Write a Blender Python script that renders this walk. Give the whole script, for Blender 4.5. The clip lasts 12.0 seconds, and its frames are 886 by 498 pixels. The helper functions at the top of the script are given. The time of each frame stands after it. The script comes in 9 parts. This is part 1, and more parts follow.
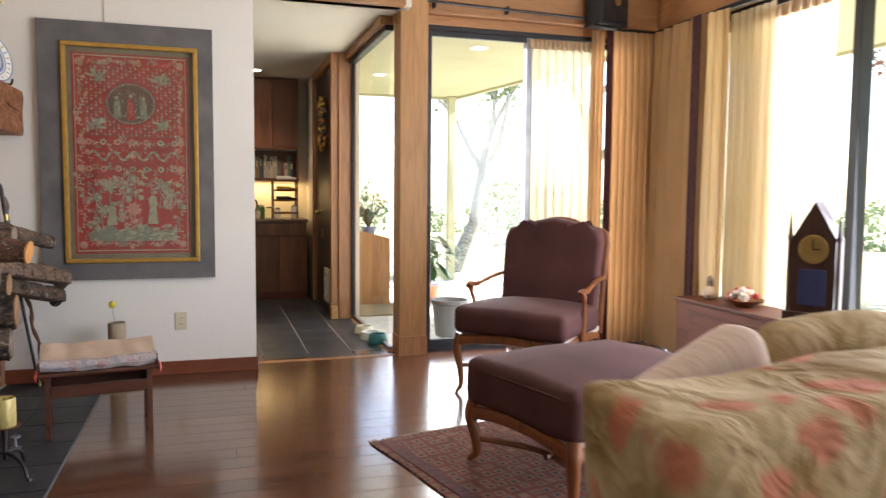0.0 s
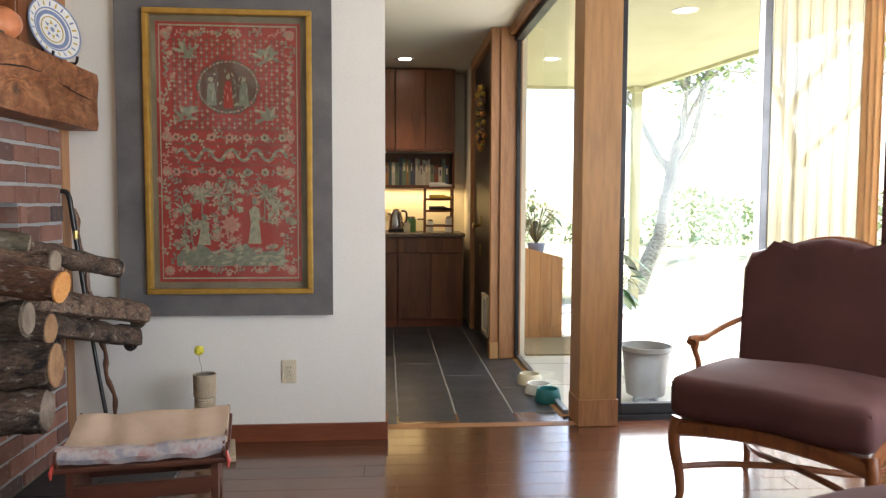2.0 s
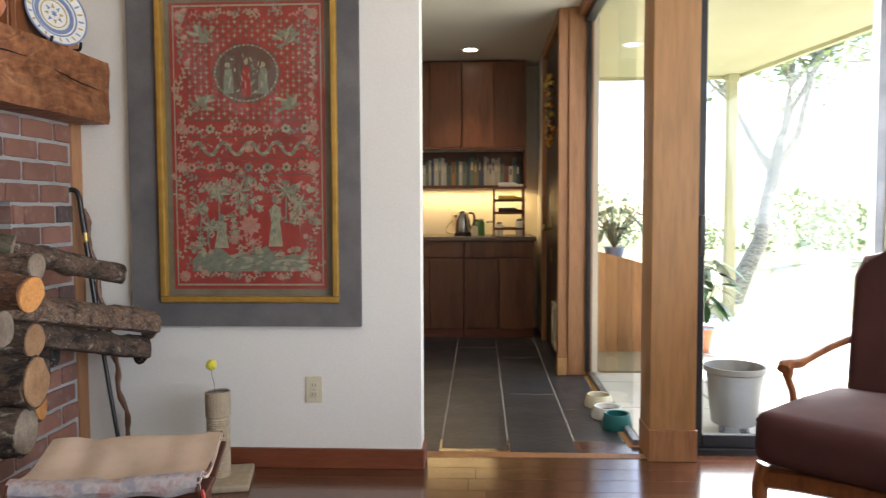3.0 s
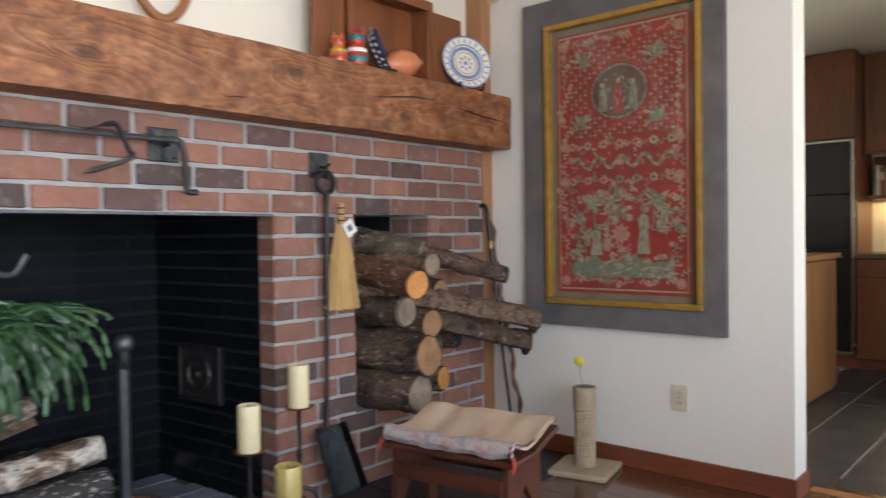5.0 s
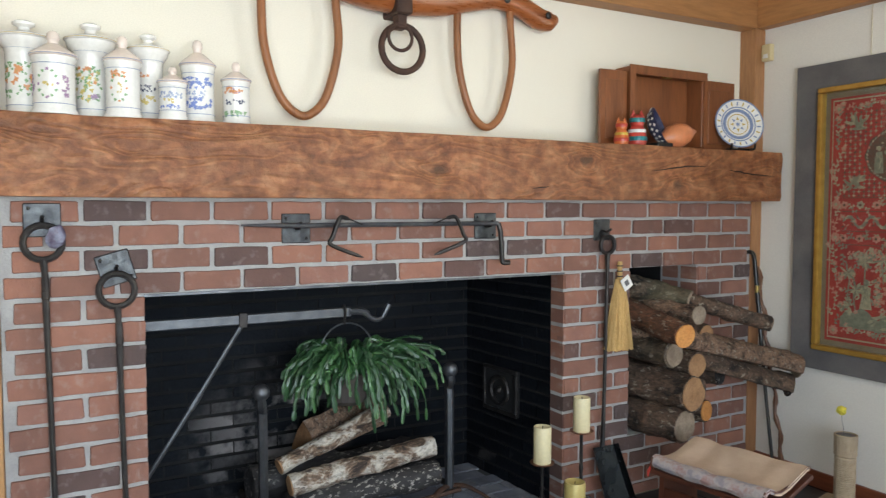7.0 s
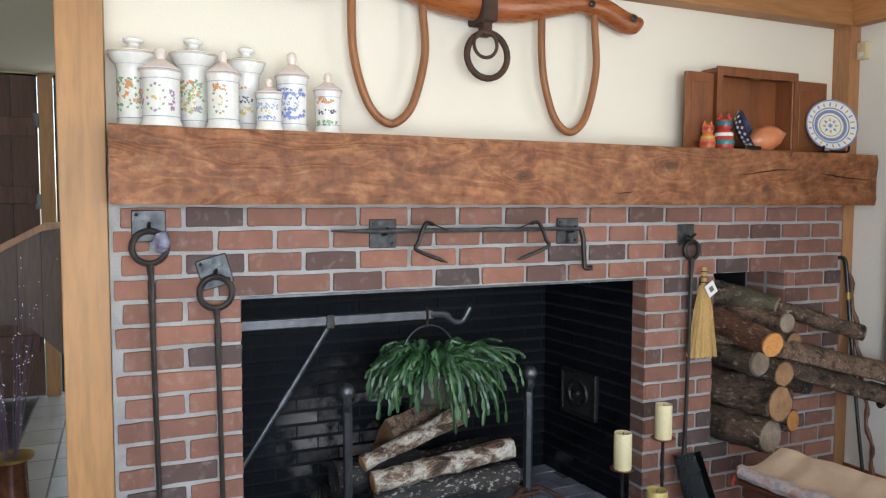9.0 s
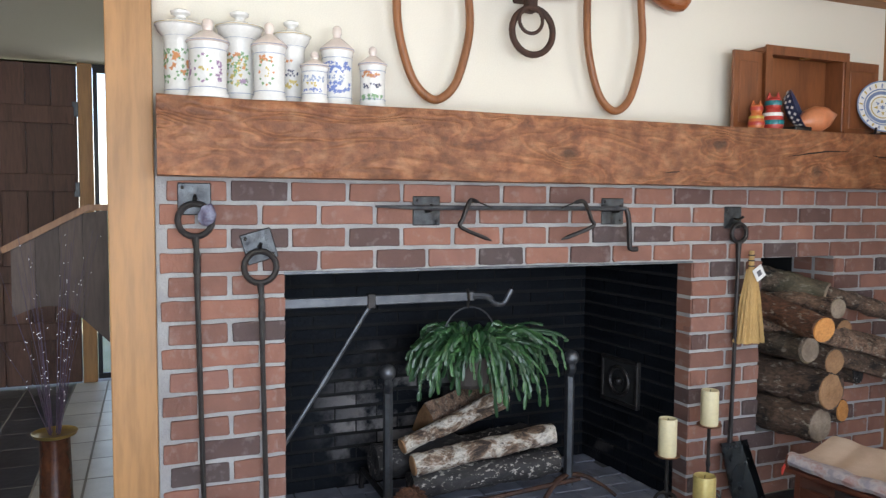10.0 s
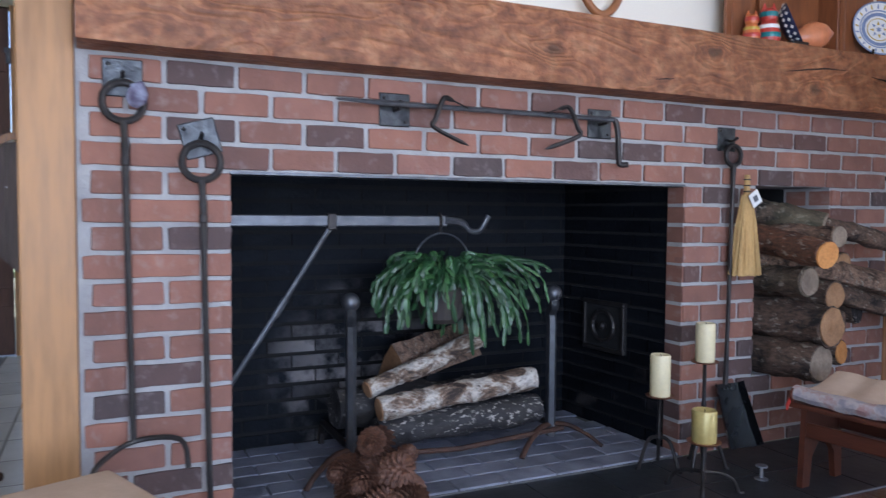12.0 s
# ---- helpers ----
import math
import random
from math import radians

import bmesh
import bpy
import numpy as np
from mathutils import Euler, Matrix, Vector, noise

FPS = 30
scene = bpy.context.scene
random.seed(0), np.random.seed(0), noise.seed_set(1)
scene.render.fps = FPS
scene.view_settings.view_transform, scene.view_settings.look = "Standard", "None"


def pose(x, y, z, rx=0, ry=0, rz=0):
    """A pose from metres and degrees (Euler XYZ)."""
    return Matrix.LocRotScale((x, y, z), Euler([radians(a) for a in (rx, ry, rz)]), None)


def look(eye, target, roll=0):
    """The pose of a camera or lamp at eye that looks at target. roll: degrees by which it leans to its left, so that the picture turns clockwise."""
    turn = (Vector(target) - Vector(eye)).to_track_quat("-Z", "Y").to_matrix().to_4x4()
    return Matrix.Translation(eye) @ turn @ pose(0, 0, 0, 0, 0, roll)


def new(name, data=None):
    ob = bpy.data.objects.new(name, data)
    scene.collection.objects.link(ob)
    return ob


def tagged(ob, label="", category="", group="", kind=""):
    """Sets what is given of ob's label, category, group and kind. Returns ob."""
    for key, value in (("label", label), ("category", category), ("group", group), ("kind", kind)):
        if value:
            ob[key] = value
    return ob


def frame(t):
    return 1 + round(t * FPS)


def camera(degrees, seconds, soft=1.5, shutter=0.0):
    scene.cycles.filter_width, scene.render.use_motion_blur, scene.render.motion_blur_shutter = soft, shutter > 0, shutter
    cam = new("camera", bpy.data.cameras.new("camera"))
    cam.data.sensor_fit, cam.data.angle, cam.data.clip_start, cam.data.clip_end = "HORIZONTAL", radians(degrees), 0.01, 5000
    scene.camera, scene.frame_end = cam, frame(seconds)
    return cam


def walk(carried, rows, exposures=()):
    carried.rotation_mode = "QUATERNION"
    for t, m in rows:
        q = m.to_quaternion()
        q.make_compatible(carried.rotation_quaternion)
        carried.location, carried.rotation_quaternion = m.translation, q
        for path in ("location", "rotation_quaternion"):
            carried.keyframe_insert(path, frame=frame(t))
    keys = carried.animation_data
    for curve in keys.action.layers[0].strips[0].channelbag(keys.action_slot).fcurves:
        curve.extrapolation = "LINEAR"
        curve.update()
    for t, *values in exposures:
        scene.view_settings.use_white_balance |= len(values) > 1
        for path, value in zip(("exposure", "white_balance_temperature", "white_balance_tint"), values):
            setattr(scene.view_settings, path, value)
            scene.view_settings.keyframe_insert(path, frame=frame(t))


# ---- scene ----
cam = camera(62.0, 12.0, soft=1.25, shutter=0.4)
EXPOSURE = 1.93
PATH = [
    (0, (1.199, 0.25, 1.155), (1.792, 2.154, 1.007), 0.5),
    (0.5, (1.268, 0.608, 1.163), (1.723, 2.551, 1.019), 0.5),
    (1, (1.344, 0.97, 1.163), (1.684, 2.936, 1.026), 0.4),
    (1.5, (1.41, 1.309, 1.149), (1.636, 3.292, 1.018), 0.3),
    (2, (1.457, 1.611, 1.154), (1.612, 3.601, 1.028), 0.2),
    (2.5, (1.561, 1.863, 1.148), (1.642, 3.857, 1.028), 0.1),
    (4.5, (2.189, 2.325, 1.001), (1.141, 4.028, 0.968), -1.0),
    (5, (2.317, 2.139, 1.047), (0.996, 3.64, 1.012), -0.8),
    (5.5, (2.443, 1.915, 1.126), (0.979, 3.278, 1.082), -0.4),
    (6, (2.532, 1.806, 1.276), (0.953, 3.033, 1.213), -0.4),
    (6.5, (2.662, 1.713, 1.405), (0.972, 2.779, 1.321), -0.1),
    (7, (2.722, 1.669, 1.439), (0.971, 2.63, 1.328), 0.0),
    (9, (2.722, 1.595, 1.488), (0.892, 2.393, 1.359), 0.2),
    (9.5, (2.714, 1.576, 1.465), (0.873, 2.348, 1.337), 0.3),
    (10, (2.662, 1.539, 1.39), (0.806, 2.276, 1.267), 0.4),
    (10.5, (2.59, 1.492, 1.32), (0.729, 2.218, 1.207), 0.5),
    (11, (2.542, 1.461, 1.225), (0.683, 2.193, 1.12), 0.5),
    (11.5, (2.469, 1.481, 1.106), (0.619, 2.234, 1.009), 0.6),
    (12, (2.363, 1.632, 1.01), (0.545, 2.462, 0.916), 0.4),
]
walk(cam, [(t, look(eye, target, roll)) for t, eye, target, roll in PATH],
     exposures=[(0.0, EXPOSURE + 0.14, 6700, 22), (2.0, EXPOSURE + 0.1, 6600, 19), (5.0, EXPOSURE - 0.05, 6450, 20),
                (6.5, EXPOSURE - 0.1, 6450, 13), (9.0, EXPOSURE - 0.12, 6400, 16),
                (10.5, EXPOSURE - 0.12, 6250, 19), (11.5, EXPOSURE - 0.15, 5900, 21), (12.0, EXPOSURE - 0.2, 5500, 24)])

# ---- world, sun, window light ----
world = bpy.data.worlds.new("sky")
scene.world = world
world.use_nodes = True
wn = world.node_tree.nodes
sky = wn.new("ShaderNodeTexSky")
sky.sky_type = "NISHITA"
sky.sun_disc = False
sky.sun_elevation = radians(55)
sky.sun_rotation = radians(60)
wn["Background"].inputs["Strength"].default_value = 0.15
world.node_tree.links.new(sky.outputs[0], wn["Background"].inputs["Color"])

sun_data = bpy.data.lights.new("sun", "SUN")
sun_data.energy, sun_data.angle, sun_data.color = 5.0, radians(0.6), (1.0, 0.95, 0.87)
sun = new("sun", sun_data)
sun.matrix_world = look((8.7 * 0.57, 8.7 * 0.33, 8.2), (0, 0, 0))


def window_light(name, eye, target, sx, sy, power, color=(1.0, 0.98, 0.95)):
    d = bpy.data.lights.new(name, "AREA")
    d.shape, d.size, d.size_y, d.energy, d.color = "RECTANGLE", sx, sy, power, color
    ob = new(name, d)
    ob.matrix_world = look(eye, target)
    return ob


window_light("window_light_east", (4.62, 2.1, 1.3), (0, 2.1, 1.1), 4.2, 2.1, 58, (0.79, 0.895, 1.0))
window_light("window_light_slider", (3.5, 5.5, 1.2), (3.5, 0, 1.0), 1.5, 2.1, 27, (0.92, 0.96, 1.0))
window_light("window_light_side", (2.5, 6.2, 1.2), (0, 6.2, 0.8), 1.4, 2.1, 2.4, (0.92, 0.96, 1.0))
window_light("window_light_hall", (-3.6, 1.3, 1.3), (0, 0.9, 0.8), 0.4, 2.0, 1.1, (0.92, 0.96, 1.0))


def spot(name, at, power, angle=110, color=(1.0, 0.78, 0.5), radius=0.05):
    d = bpy.data.lights.new(name, "SPOT")
    d.energy, d.spot_size, d.spot_blend, d.color, d.shadow_soft_size = power, radians(angle), 0.6, color, radius
    ob = new(name, d)
    ob.matrix_world = look(at, (at[0], at[1] + 0.001, 0))
    return ob


spot("downlight_glow", (1.63, 8.1, 2.38), 5.5)
window_light("undercabinet_glow", (1.58, 8.84, 1.28), (1.58, 8.86, 0.9), 1.1, 0.06, 1.3, (1.0, 0.72, 0.3))

# ---- materials ----
def mix(nt, fac, a, b, kind="MIX"):
    n = nt.nodes.new("ShaderNodeMix")
    n.data_type, n.blend_type = "RGBA", kind
    for sock, v in ((n.inputs[0], fac), (n.inputs[6], a), (n.inputs[7], b)):
        if isinstance(v, bpy.types.NodeSocket):
            nt.links.new(v, sock)
        elif isinstance(v, (tuple, list)):
            sock.default_value = (*v[:3], 1)
        else:
            sock.default_value = v
    return n.outputs[2]


def noise_node(nt, vec, scale, detail=4, rough=0.55, distortion=0.0):
    n = nt.nodes.new("ShaderNodeTexNoise")
    n.inputs["Scale"].default_value, n.inputs["Detail"].default_value = scale, detail
    n.inputs["Roughness"].default_value, n.inputs["Distortion"].default_value = rough, distortion
    nt.links.new(vec, n.inputs["Vector"])
    return n.outputs["Fac"]


def ramp(nt, fac, stops):
    n = nt.nodes.new("ShaderNodeValToRGB")
    e = n.color_ramp.elements
    while len(e) < len(stops):
        e.new(0.5)
    for el, (p, c) in zip(e, stops):
        el.position, el.color = p, ((*c[:3], 1) if isinstance(c, (tuple, list)) else (c, c, c, 1))
    nt.links.new(fac, n.inputs[0])
    return n.outputs[0]


def math_node(nt, op, a, b=0.0):
    n = nt.nodes.new("ShaderNodeMath")
    n.operation = op
    for sock, v in ((n.inputs[0], a), (n.inputs[1], b)):
        if isinstance(v, bpy.types.NodeSocket):
            nt.links.new(v, sock)
        else:
            sock.default_value = v
    return n.outputs[0]


def start(name, stretch=(1, 1, 1), rand_shift=False):
    m = bpy.data.materials.new(name)
    m.use_nodes = True
    nt = m.node_tree
    tc = nt.nodes.new("ShaderNodeTexCoord")
    mp = nt.nodes.new("ShaderNodeMapping")
    mp.inputs["Scale"].default_value = stretch
    nt.links.new(tc.outputs["Object"], mp.inputs["Vector"])
    info = nt.nodes.new("ShaderNodeObjectInfo")
    if rand_shift:
        mul = math_node(nt, "MULTIPLY", info.outputs["Random"], 37.0)
        comb = nt.nodes.new("ShaderNodeCombineXYZ")
        for i in range(3):
            nt.links.new(mul, comb.inputs[i])
        nt.links.new(comb.outputs[0], mp.inputs["Location"])
    return m, nt, nt.nodes["Principled BSDF"], mp.outputs[0], info.outputs["Random"]


def finish(nt, bsdf, color, rough, metal=0.0, height=None, bump=0.2, dist=0.002, rough_var=None):
    if isinstance(color, bpy.types.NodeSocket):
        nt.links.new(color, bsdf.inputs["Base Color"])
    else:
        bsdf.inputs["Base Color"].default_value = (*color[:3], 1)
    bsdf.inputs["Metallic"].default_value = metal
    if rough_var is not None:
        lo, hi = rough
        r = math_node(nt, "ADD", math_node(nt, "MULTIPLY", rough_var, hi - lo), lo)
        nt.links.new(r, bsdf.inputs["Roughness"])
    else:
        bsdf.inputs["Roughness"].default_value = rough if not isinstance(rough, tuple) else rough[0]
    if height is not None:
        b = nt.nodes.new("ShaderNodeBump")
        b.inputs["Strength"].default_value, b.inputs["Distance"].default_value = bump, dist
        nt.links.new(height, b.inputs["Height"])
        nt.links.new(b.outputs[0], bsdf.inputs["Normal"])


def plain(name, c, c2=None, scale=6.0, rough=0.5, metal=0.0, bump=0.15, fine=80.0, dist=0.002, rand=0.0, stretch=(1, 1, 1), lo=0.3, hi=0.7):
    """Two tones in soft patches, with a fine relief."""
    m, nt, bsdf, vec, rnd = start(name, stretch, rand > 0)
    c2 = c2 or tuple(v * 0.82 for v in c)
    n1 = noise_node(nt, vec, scale, 5)
    n2 = noise_node(nt, vec, fine, 3)
    col = ramp(nt, n1, [(lo, c), (hi, c2)])
    col = mix(nt, 0.12, col, ramp(nt, n2, [(0.35, 0.35), (0.65, 1.0)]), "MULTIPLY")
    if rand:
        v = math_node(nt, "ADD", math_node(nt, "MULTIPLY", rnd, rand), 1 - rand / 2)
        hsv = nt.nodes.new("ShaderNodeHueSaturation")
        nt.links.new(v, hsv.inputs["Value"])
        nt.links.new(col, hsv.inputs["Color"])
        col = hsv.outputs[0]
    r = (max(0.02, rough - 0.08), min(1, rough + 0.1))
    finish(nt, bsdf, col, r, metal, n2, bump, dist, n1)
    return m


def wood(name, light, dark, axis="y", rough=0.4, grain=14.0, bump=0.25, rand=0.25, knots=0.0, dist=0.0015):
    st = {"x": (0.12, 1, 1), "y": (1, 0.12, 1), "z": (1, 1, 0.12)}[axis]
    m, nt, bsdf, vec, rnd = start(name, st, True)
    g1 = noise_node(nt, vec, grain, 6, 0.6, 1.2)
    g2 = noise_node(nt, vec, grain * 9, 4, 0.6)
    g3 = noise_node(nt, vec, grain * 0.25, 2)
    col = ramp(nt, g1, [(0.28, dark), (0.52, light), (0.75, tuple(0.5 * (a + b) for a, b in zip(light, dark)))])
    col = mix(nt, 0.35, col, ramp(nt, g2, [(0.35, 0.45), (0.6, 1.0)]), "MULTIPLY")
    col = mix(nt, 0.4, col, ramp(nt, g3, [(0.3, 0.6), (0.7, 1.1)]), "MULTIPLY")
    height = g1
    if knots:
        tc = nt.nodes.new("ShaderNodeTexCoord")
        mp = nt.nodes.new("ShaderNodeMapping")
        mp.inputs["Scale"].default_value = {"x": (0.55, 1, 1), "y": (1, 0.55, 1), "z": (1, 1, 0.55)}[axis]
        nt.links.new(tc.outputs["Object"], mp.inputs["Vector"])
        v = nt.nodes.new("ShaderNodeTexVoronoi")
        v.inputs["Scale"].default_value = knots
        nt.links.new(mp.outputs[0], v.inputs["Vector"])
        kn = ramp(nt, v.outputs["Distance"], [(0.04, 0.18), (0.16, 1.0)])
        col = mix(nt, 0.85, col, kn, "MULTIPLY")
    if rand:
        hsv = nt.nodes.new("ShaderNodeHueSaturation")
        nt.links.new(math_node(nt, "ADD", math_node(nt, "MULTIPLY", rnd, rand), 1 - rand / 2), hsv.inputs["Value"])
        nt.links.new(col, hsv.inputs["Color"])
        col = hsv.outputs[0]
    finish(nt, bsdf, col, (max(0.03, rough - 0.08), rough + 0.1), 0, height, bump, dist, g2)
    return m


M = {}
M["wall"] = plain("cream_wall_paint", (0.80, 0.76, 0.66), (0.78, 0.735, 0.63), 1.5, 0.75, bump=0.12, fine=220, dist=0.001)
M["wall_cool"] = plain("white_wall_paint", (0.80, 0.775, 0.725), (0.775, 0.745, 0.69), 1.2, 0.75, bump=0.12, fine=220, dist=0.001)
M["ceiling"] = plain("ceiling_paint", (0.72, 0.69, 0.58), (0.69, 0.655, 0.54), 1.0, 0.85, bump=0.2, fine=160, dist=0.001)
M["soffit"] = plain("soffit_paint", (0.47, 0.46, 0.30), (0.41, 0.40, 0.25), 1.5, 0.85)
M["floor_wood"] = wood("dark_oiled_floorboard", (0.125, 0.048, 0.023), (0.058, 0.021, 0.010), "x", 0.17, 5.0, 0.06, 0.32, 2.2, 0.0006)
M["floor_wood"].node_tree.nodes["Principled BSDF"].inputs["Coat Weight"].default_value = 0.62
M["floor_wood"].node_tree.nodes["Principled BSDF"].inputs["Coat Roughness"].default_value = 0.16
M["floor_gap"] = plain("dark_floor_joint", (0.02, 0.012, 0.008), rough=0.8)
M["slate"] = plain("grey_slate", (0.046, 0.053, 0.064), (0.024, 0.028, 0.035), 5, 0.34, bump=0.5, fine=26, dist=0.004, rand=0.4)
M["slate_dark"] = plain("black_hearth_slate", (0.03, 0.034, 0.038), (0.018, 0.02, 0.023), 5, 0.4, bump=0.5, fine=26, dist=0.004, rand=0.4)
M["grout"] = plain("pale_grout", (0.33, 0.315, 0.285), (0.26, 0.25, 0.225), 12, 0.9)
M["grout_dark"] = plain("dark_grout", (0.11, 0.11, 0.11), (0.07, 0.07, 0.07), 12, 0.9)
M["mortar"] = plain("grey_mortar", (0.43, 0.425, 0.42), (0.31, 0.305, 0.305), 9, 0.95, bump=0.7, fine=120, dist=0.004)
M["post_wood"] = wood("pale_fir", (0.47, 0.245, 0.095), (0.38, 0.19, 0.068), "z", 0.5, 5, 0.08, 0.1)
M["trim_wood"] = wood("reddish_trim", (0.42, 0.20, 0.085), (0.28, 0.12, 0.05), "z", 0.45, 9, 0.12, 0.15)
M["beam_wood_x"] = wood("fir_beam_x", (0.46, 0.22, 0.085), (0.33, 0.145, 0.05), "x", 0.5, 7, 0.15, 0.1)
M["beam_wood_y"] = wood("fir_beam_y", (0.46, 0.22, 0.085), (0.33, 0.145, 0.05), "y", 0.5, 7, 0.15, 0.1)
M["base_wood"] = wood("cherry_baseboard", (0.24, 0.068, 0.03), (0.15, 0.04, 0.02), "x", 0.4, 9, 0.1, 0.1)
M["black_metal"] = plain("black_aluminium", (0.018, 0.019, 0.022), (0.012, 0.012, 0.014), 8, 0.42, 0.3)
M["steel_frame"] = plain("grey_anodised_frame", (0.30, 0.31, 0.33), (0.22, 0.23, 0.25), 8, 0.4, 0.6)
M["concrete"] = plain("patio_concrete", (0.74, 0.71, 0.65), (0.64, 0.61, 0.55), 2.2, 0.9, bump=0.6, fine=40, dist=0.004, rand=0.15)


def glass_material(name, tint=(0.97, 1.0, 0.98)):
    m = bpy.data.materials.new(name)
    m.use_nodes = True
    nt = m.node_tree
    nt.nodes.remove(nt.nodes["Principled BSDF"])
    out = nt.nodes["Material Output"]
    tr, gl = nt.nodes.new("ShaderNodeBsdfTransparent"), nt.nodes.new("ShaderNodeBsdfGlossy")
    tr.inputs["Color"].default_value = (*tint, 1)
    gl.inputs["Roughness"].default_value = 0.01
    lw = nt.nodes.new("ShaderNodeLayerWeight")
    lw.inputs["Blend"].default_value = 0.5
    grazing = math_node(nt, "ADD", math_node(nt, "MULTIPLY", math_node(nt, "POWER", lw.outputs["Facing"], 5.0), 0.4), 0.025)
    mx = nt.nodes.new("ShaderNodeMixShader")
    nt.links.new(grazing, mx.inputs[0])
    nt.links.new(tr.outputs[0], mx.inputs[1])
    nt.links.new(gl.outputs[0], mx.inputs[2])
    nt.links.new(mx.outputs[0], out.inputs["Surface"])
    return m


M["glass"] = glass_material("clear_window_glass")


def glow_material(name, color, strength):
    m = bpy.data.materials.new(name)
    m.use_nodes = True
    b = m.node_tree.nodes["Principled BSDF"]
    b.inputs["Base Color"].default_value = (0.9, 0.9, 0.85, 1)
    b.inputs["Emission Color"].default_value = (*color, 1)
    b.inputs["Emission Strength"].default_value = strength
    return m


M["lamp_glow"] = glow_material("lamp_lens", (1.0, 0.85, 0.6), 6.0)

# ---- mesh helpers ----
def add_box(bm, x0, y0, z0, x1, y1, z1, bevel=0.0, seg=2, m=None):
    mat4 = Matrix.Translation(((x0 + x1) / 2, (y0 + y1) / 2, (z0 + z1) / 2)) @ Matrix.Diagonal((abs(x1 - x0), abs(y1 - y0), abs(z1 - z0), 1))
    if m is not None:
        mat4 = m @ mat4
    r = bmesh.ops.create_cube(bm, size=1.0, matrix=mat4)
    if bevel > 0:
        vs = set(r["verts"])
        es = [e for e in bm.edges if e.verts[0] in vs and e.verts[1] in vs]
        bmesh.ops.bevel(bm, geom=es, offset=bevel, segments=seg, affect="EDGES", profile=0.6)
    return bm


def add_lathe(bm, prof, n=24, m=None, caps=True):
    """A turned body from (radius, height) pairs, closed at both ends if caps."""
    rings = []
    for r, z in prof:
        ring = []
        for i in range(n):
            a = 2 * math.pi * i / n
            v = Vector((r * math.cos(a), r * math.sin(a), z))
            ring.append(bm.verts.new(m @ v if m is not None else v))
        rings.append(ring)
    for a, b in zip(rings, rings[1:]):
        for i in range(n):
            bm.faces.new((a[i], a[(i + 1) % n], b[(i + 1) % n], b[i]))
    if caps:
        bm.faces.new(list(reversed(rings[0])))
        bm.faces.new(rings[-1])
    return bm


def add_tube(bm, pts, r, n=8, closed=False, flat=1.0):
    """A rod of radius r (one number, or one for each point) along the points."""
    pts = [Vector(p) for p in pts]
    k = len(pts)
    rr = r if isinstance(r, (list, tuple)) else [r] * k
    rings, up = [], None
    for i, p in enumerate(pts):
        if closed:
            d = pts[(i + 1) % k] - pts[i - 1]
        else:
            d = pts[min(i + 1, k - 1)] - pts[max(i - 1, 0)]
        d = d.normalized()
        if up is None:
            up = Vector((0, 0, 1)) if abs(d.z) < 0.9 else Vector((0, 1, 0))
        side = d.cross(up)
        if side.length < 1e-4:
            side = d.cross(Vector((1, 0, 0)))
        side.normalize()
        up = side.cross(d).normalized()
        rings.append([bm.verts.new(p + rr[i] * (math.cos(2 * math.pi * j / n) * side + flat * math.sin(2 * math.pi * j / n) * up)) for j in range(n)])
    pairs = list(zip(rings, rings[1:])) + ([(rings[-1], rings[0])] if closed else [])
    for a, b in pairs:
        for j in range(n):
            bm.faces.new((a[j], a[(j + 1) % n], b[(j + 1) % n], b[j]))
    if not closed:
        bm.faces.new(list(reversed(rings[0])))
        bm.faces.new(rings[-1])
    return bm


def add_prism(bm, outline, depth, m):
    """A plate: the outline (x, y) drawn on the plane of m and thickened by depth along its z."""
    a = [bm.verts.new(m @ Vector((x, y, 0))) for x, y in outline]
    b = [bm.verts.new(m @ Vector((x, y, depth))) for x, y in outline]
    k = len(a)
    bm.faces.new(list(reversed(a)))
    bm.faces.new(b)
    for i in range(k):
        bm.faces.new((a[i], a[(i + 1) % k], b[(i + 1) % k], b[i]))
    return bm


def smooth_curve(pts, steps=6, closed=False):
    """Catmull-Rom through the points."""
    pts = [Vector(p) for p in pts]
    k, out = len(pts), []
    for i in range(k if closed else k - 1):
        g = (lambda j: pts[j % k]) if closed else (lambda j: pts[max(0, min(k - 1, j))])
        p0, p1, p2, p3 = g(i - 1), g(i), g(i + 1), g(i + 2)
        for s in range(steps):
            t = s / steps
            out.append(0.5 * (2 * p1 + (p2 - p0) * t + (2 * p0 - 5 * p1 + 4 * p2 - p3) * t * t + (3 * p1 - p0 - 3 * p2 + p3) * t ** 3))
    if not closed:
        out.append(pts[-1])
    return out


def jitter(bm, amount, scale=3.0, seed=0.0):
    for v in bm.verts:
        v.co += amount * noise.noise_vector(v.co * scale + Vector((seed, seed * 0.7, seed * 1.3)))
    return bm


def part(name, bm, material, parent=None, label="", smooth=False):
    me = bpy.data.meshes.new(name)
    bmesh.ops.recalc_face_normals(bm, faces=bm.faces)
    bm.to_mesh(me)
    bm.free()
    if smooth:
        for p in me.polygons:
            p.use_smooth = True
        me.set_sharp_from_angle(angle=radians(42))
    me.materials.append(M[material] if isinstance(material, str) else material)
    ob = new(name, me)
    if parent is not None:
        ob.parent = parent
    if label:
        ob["label"] = label
    return ob


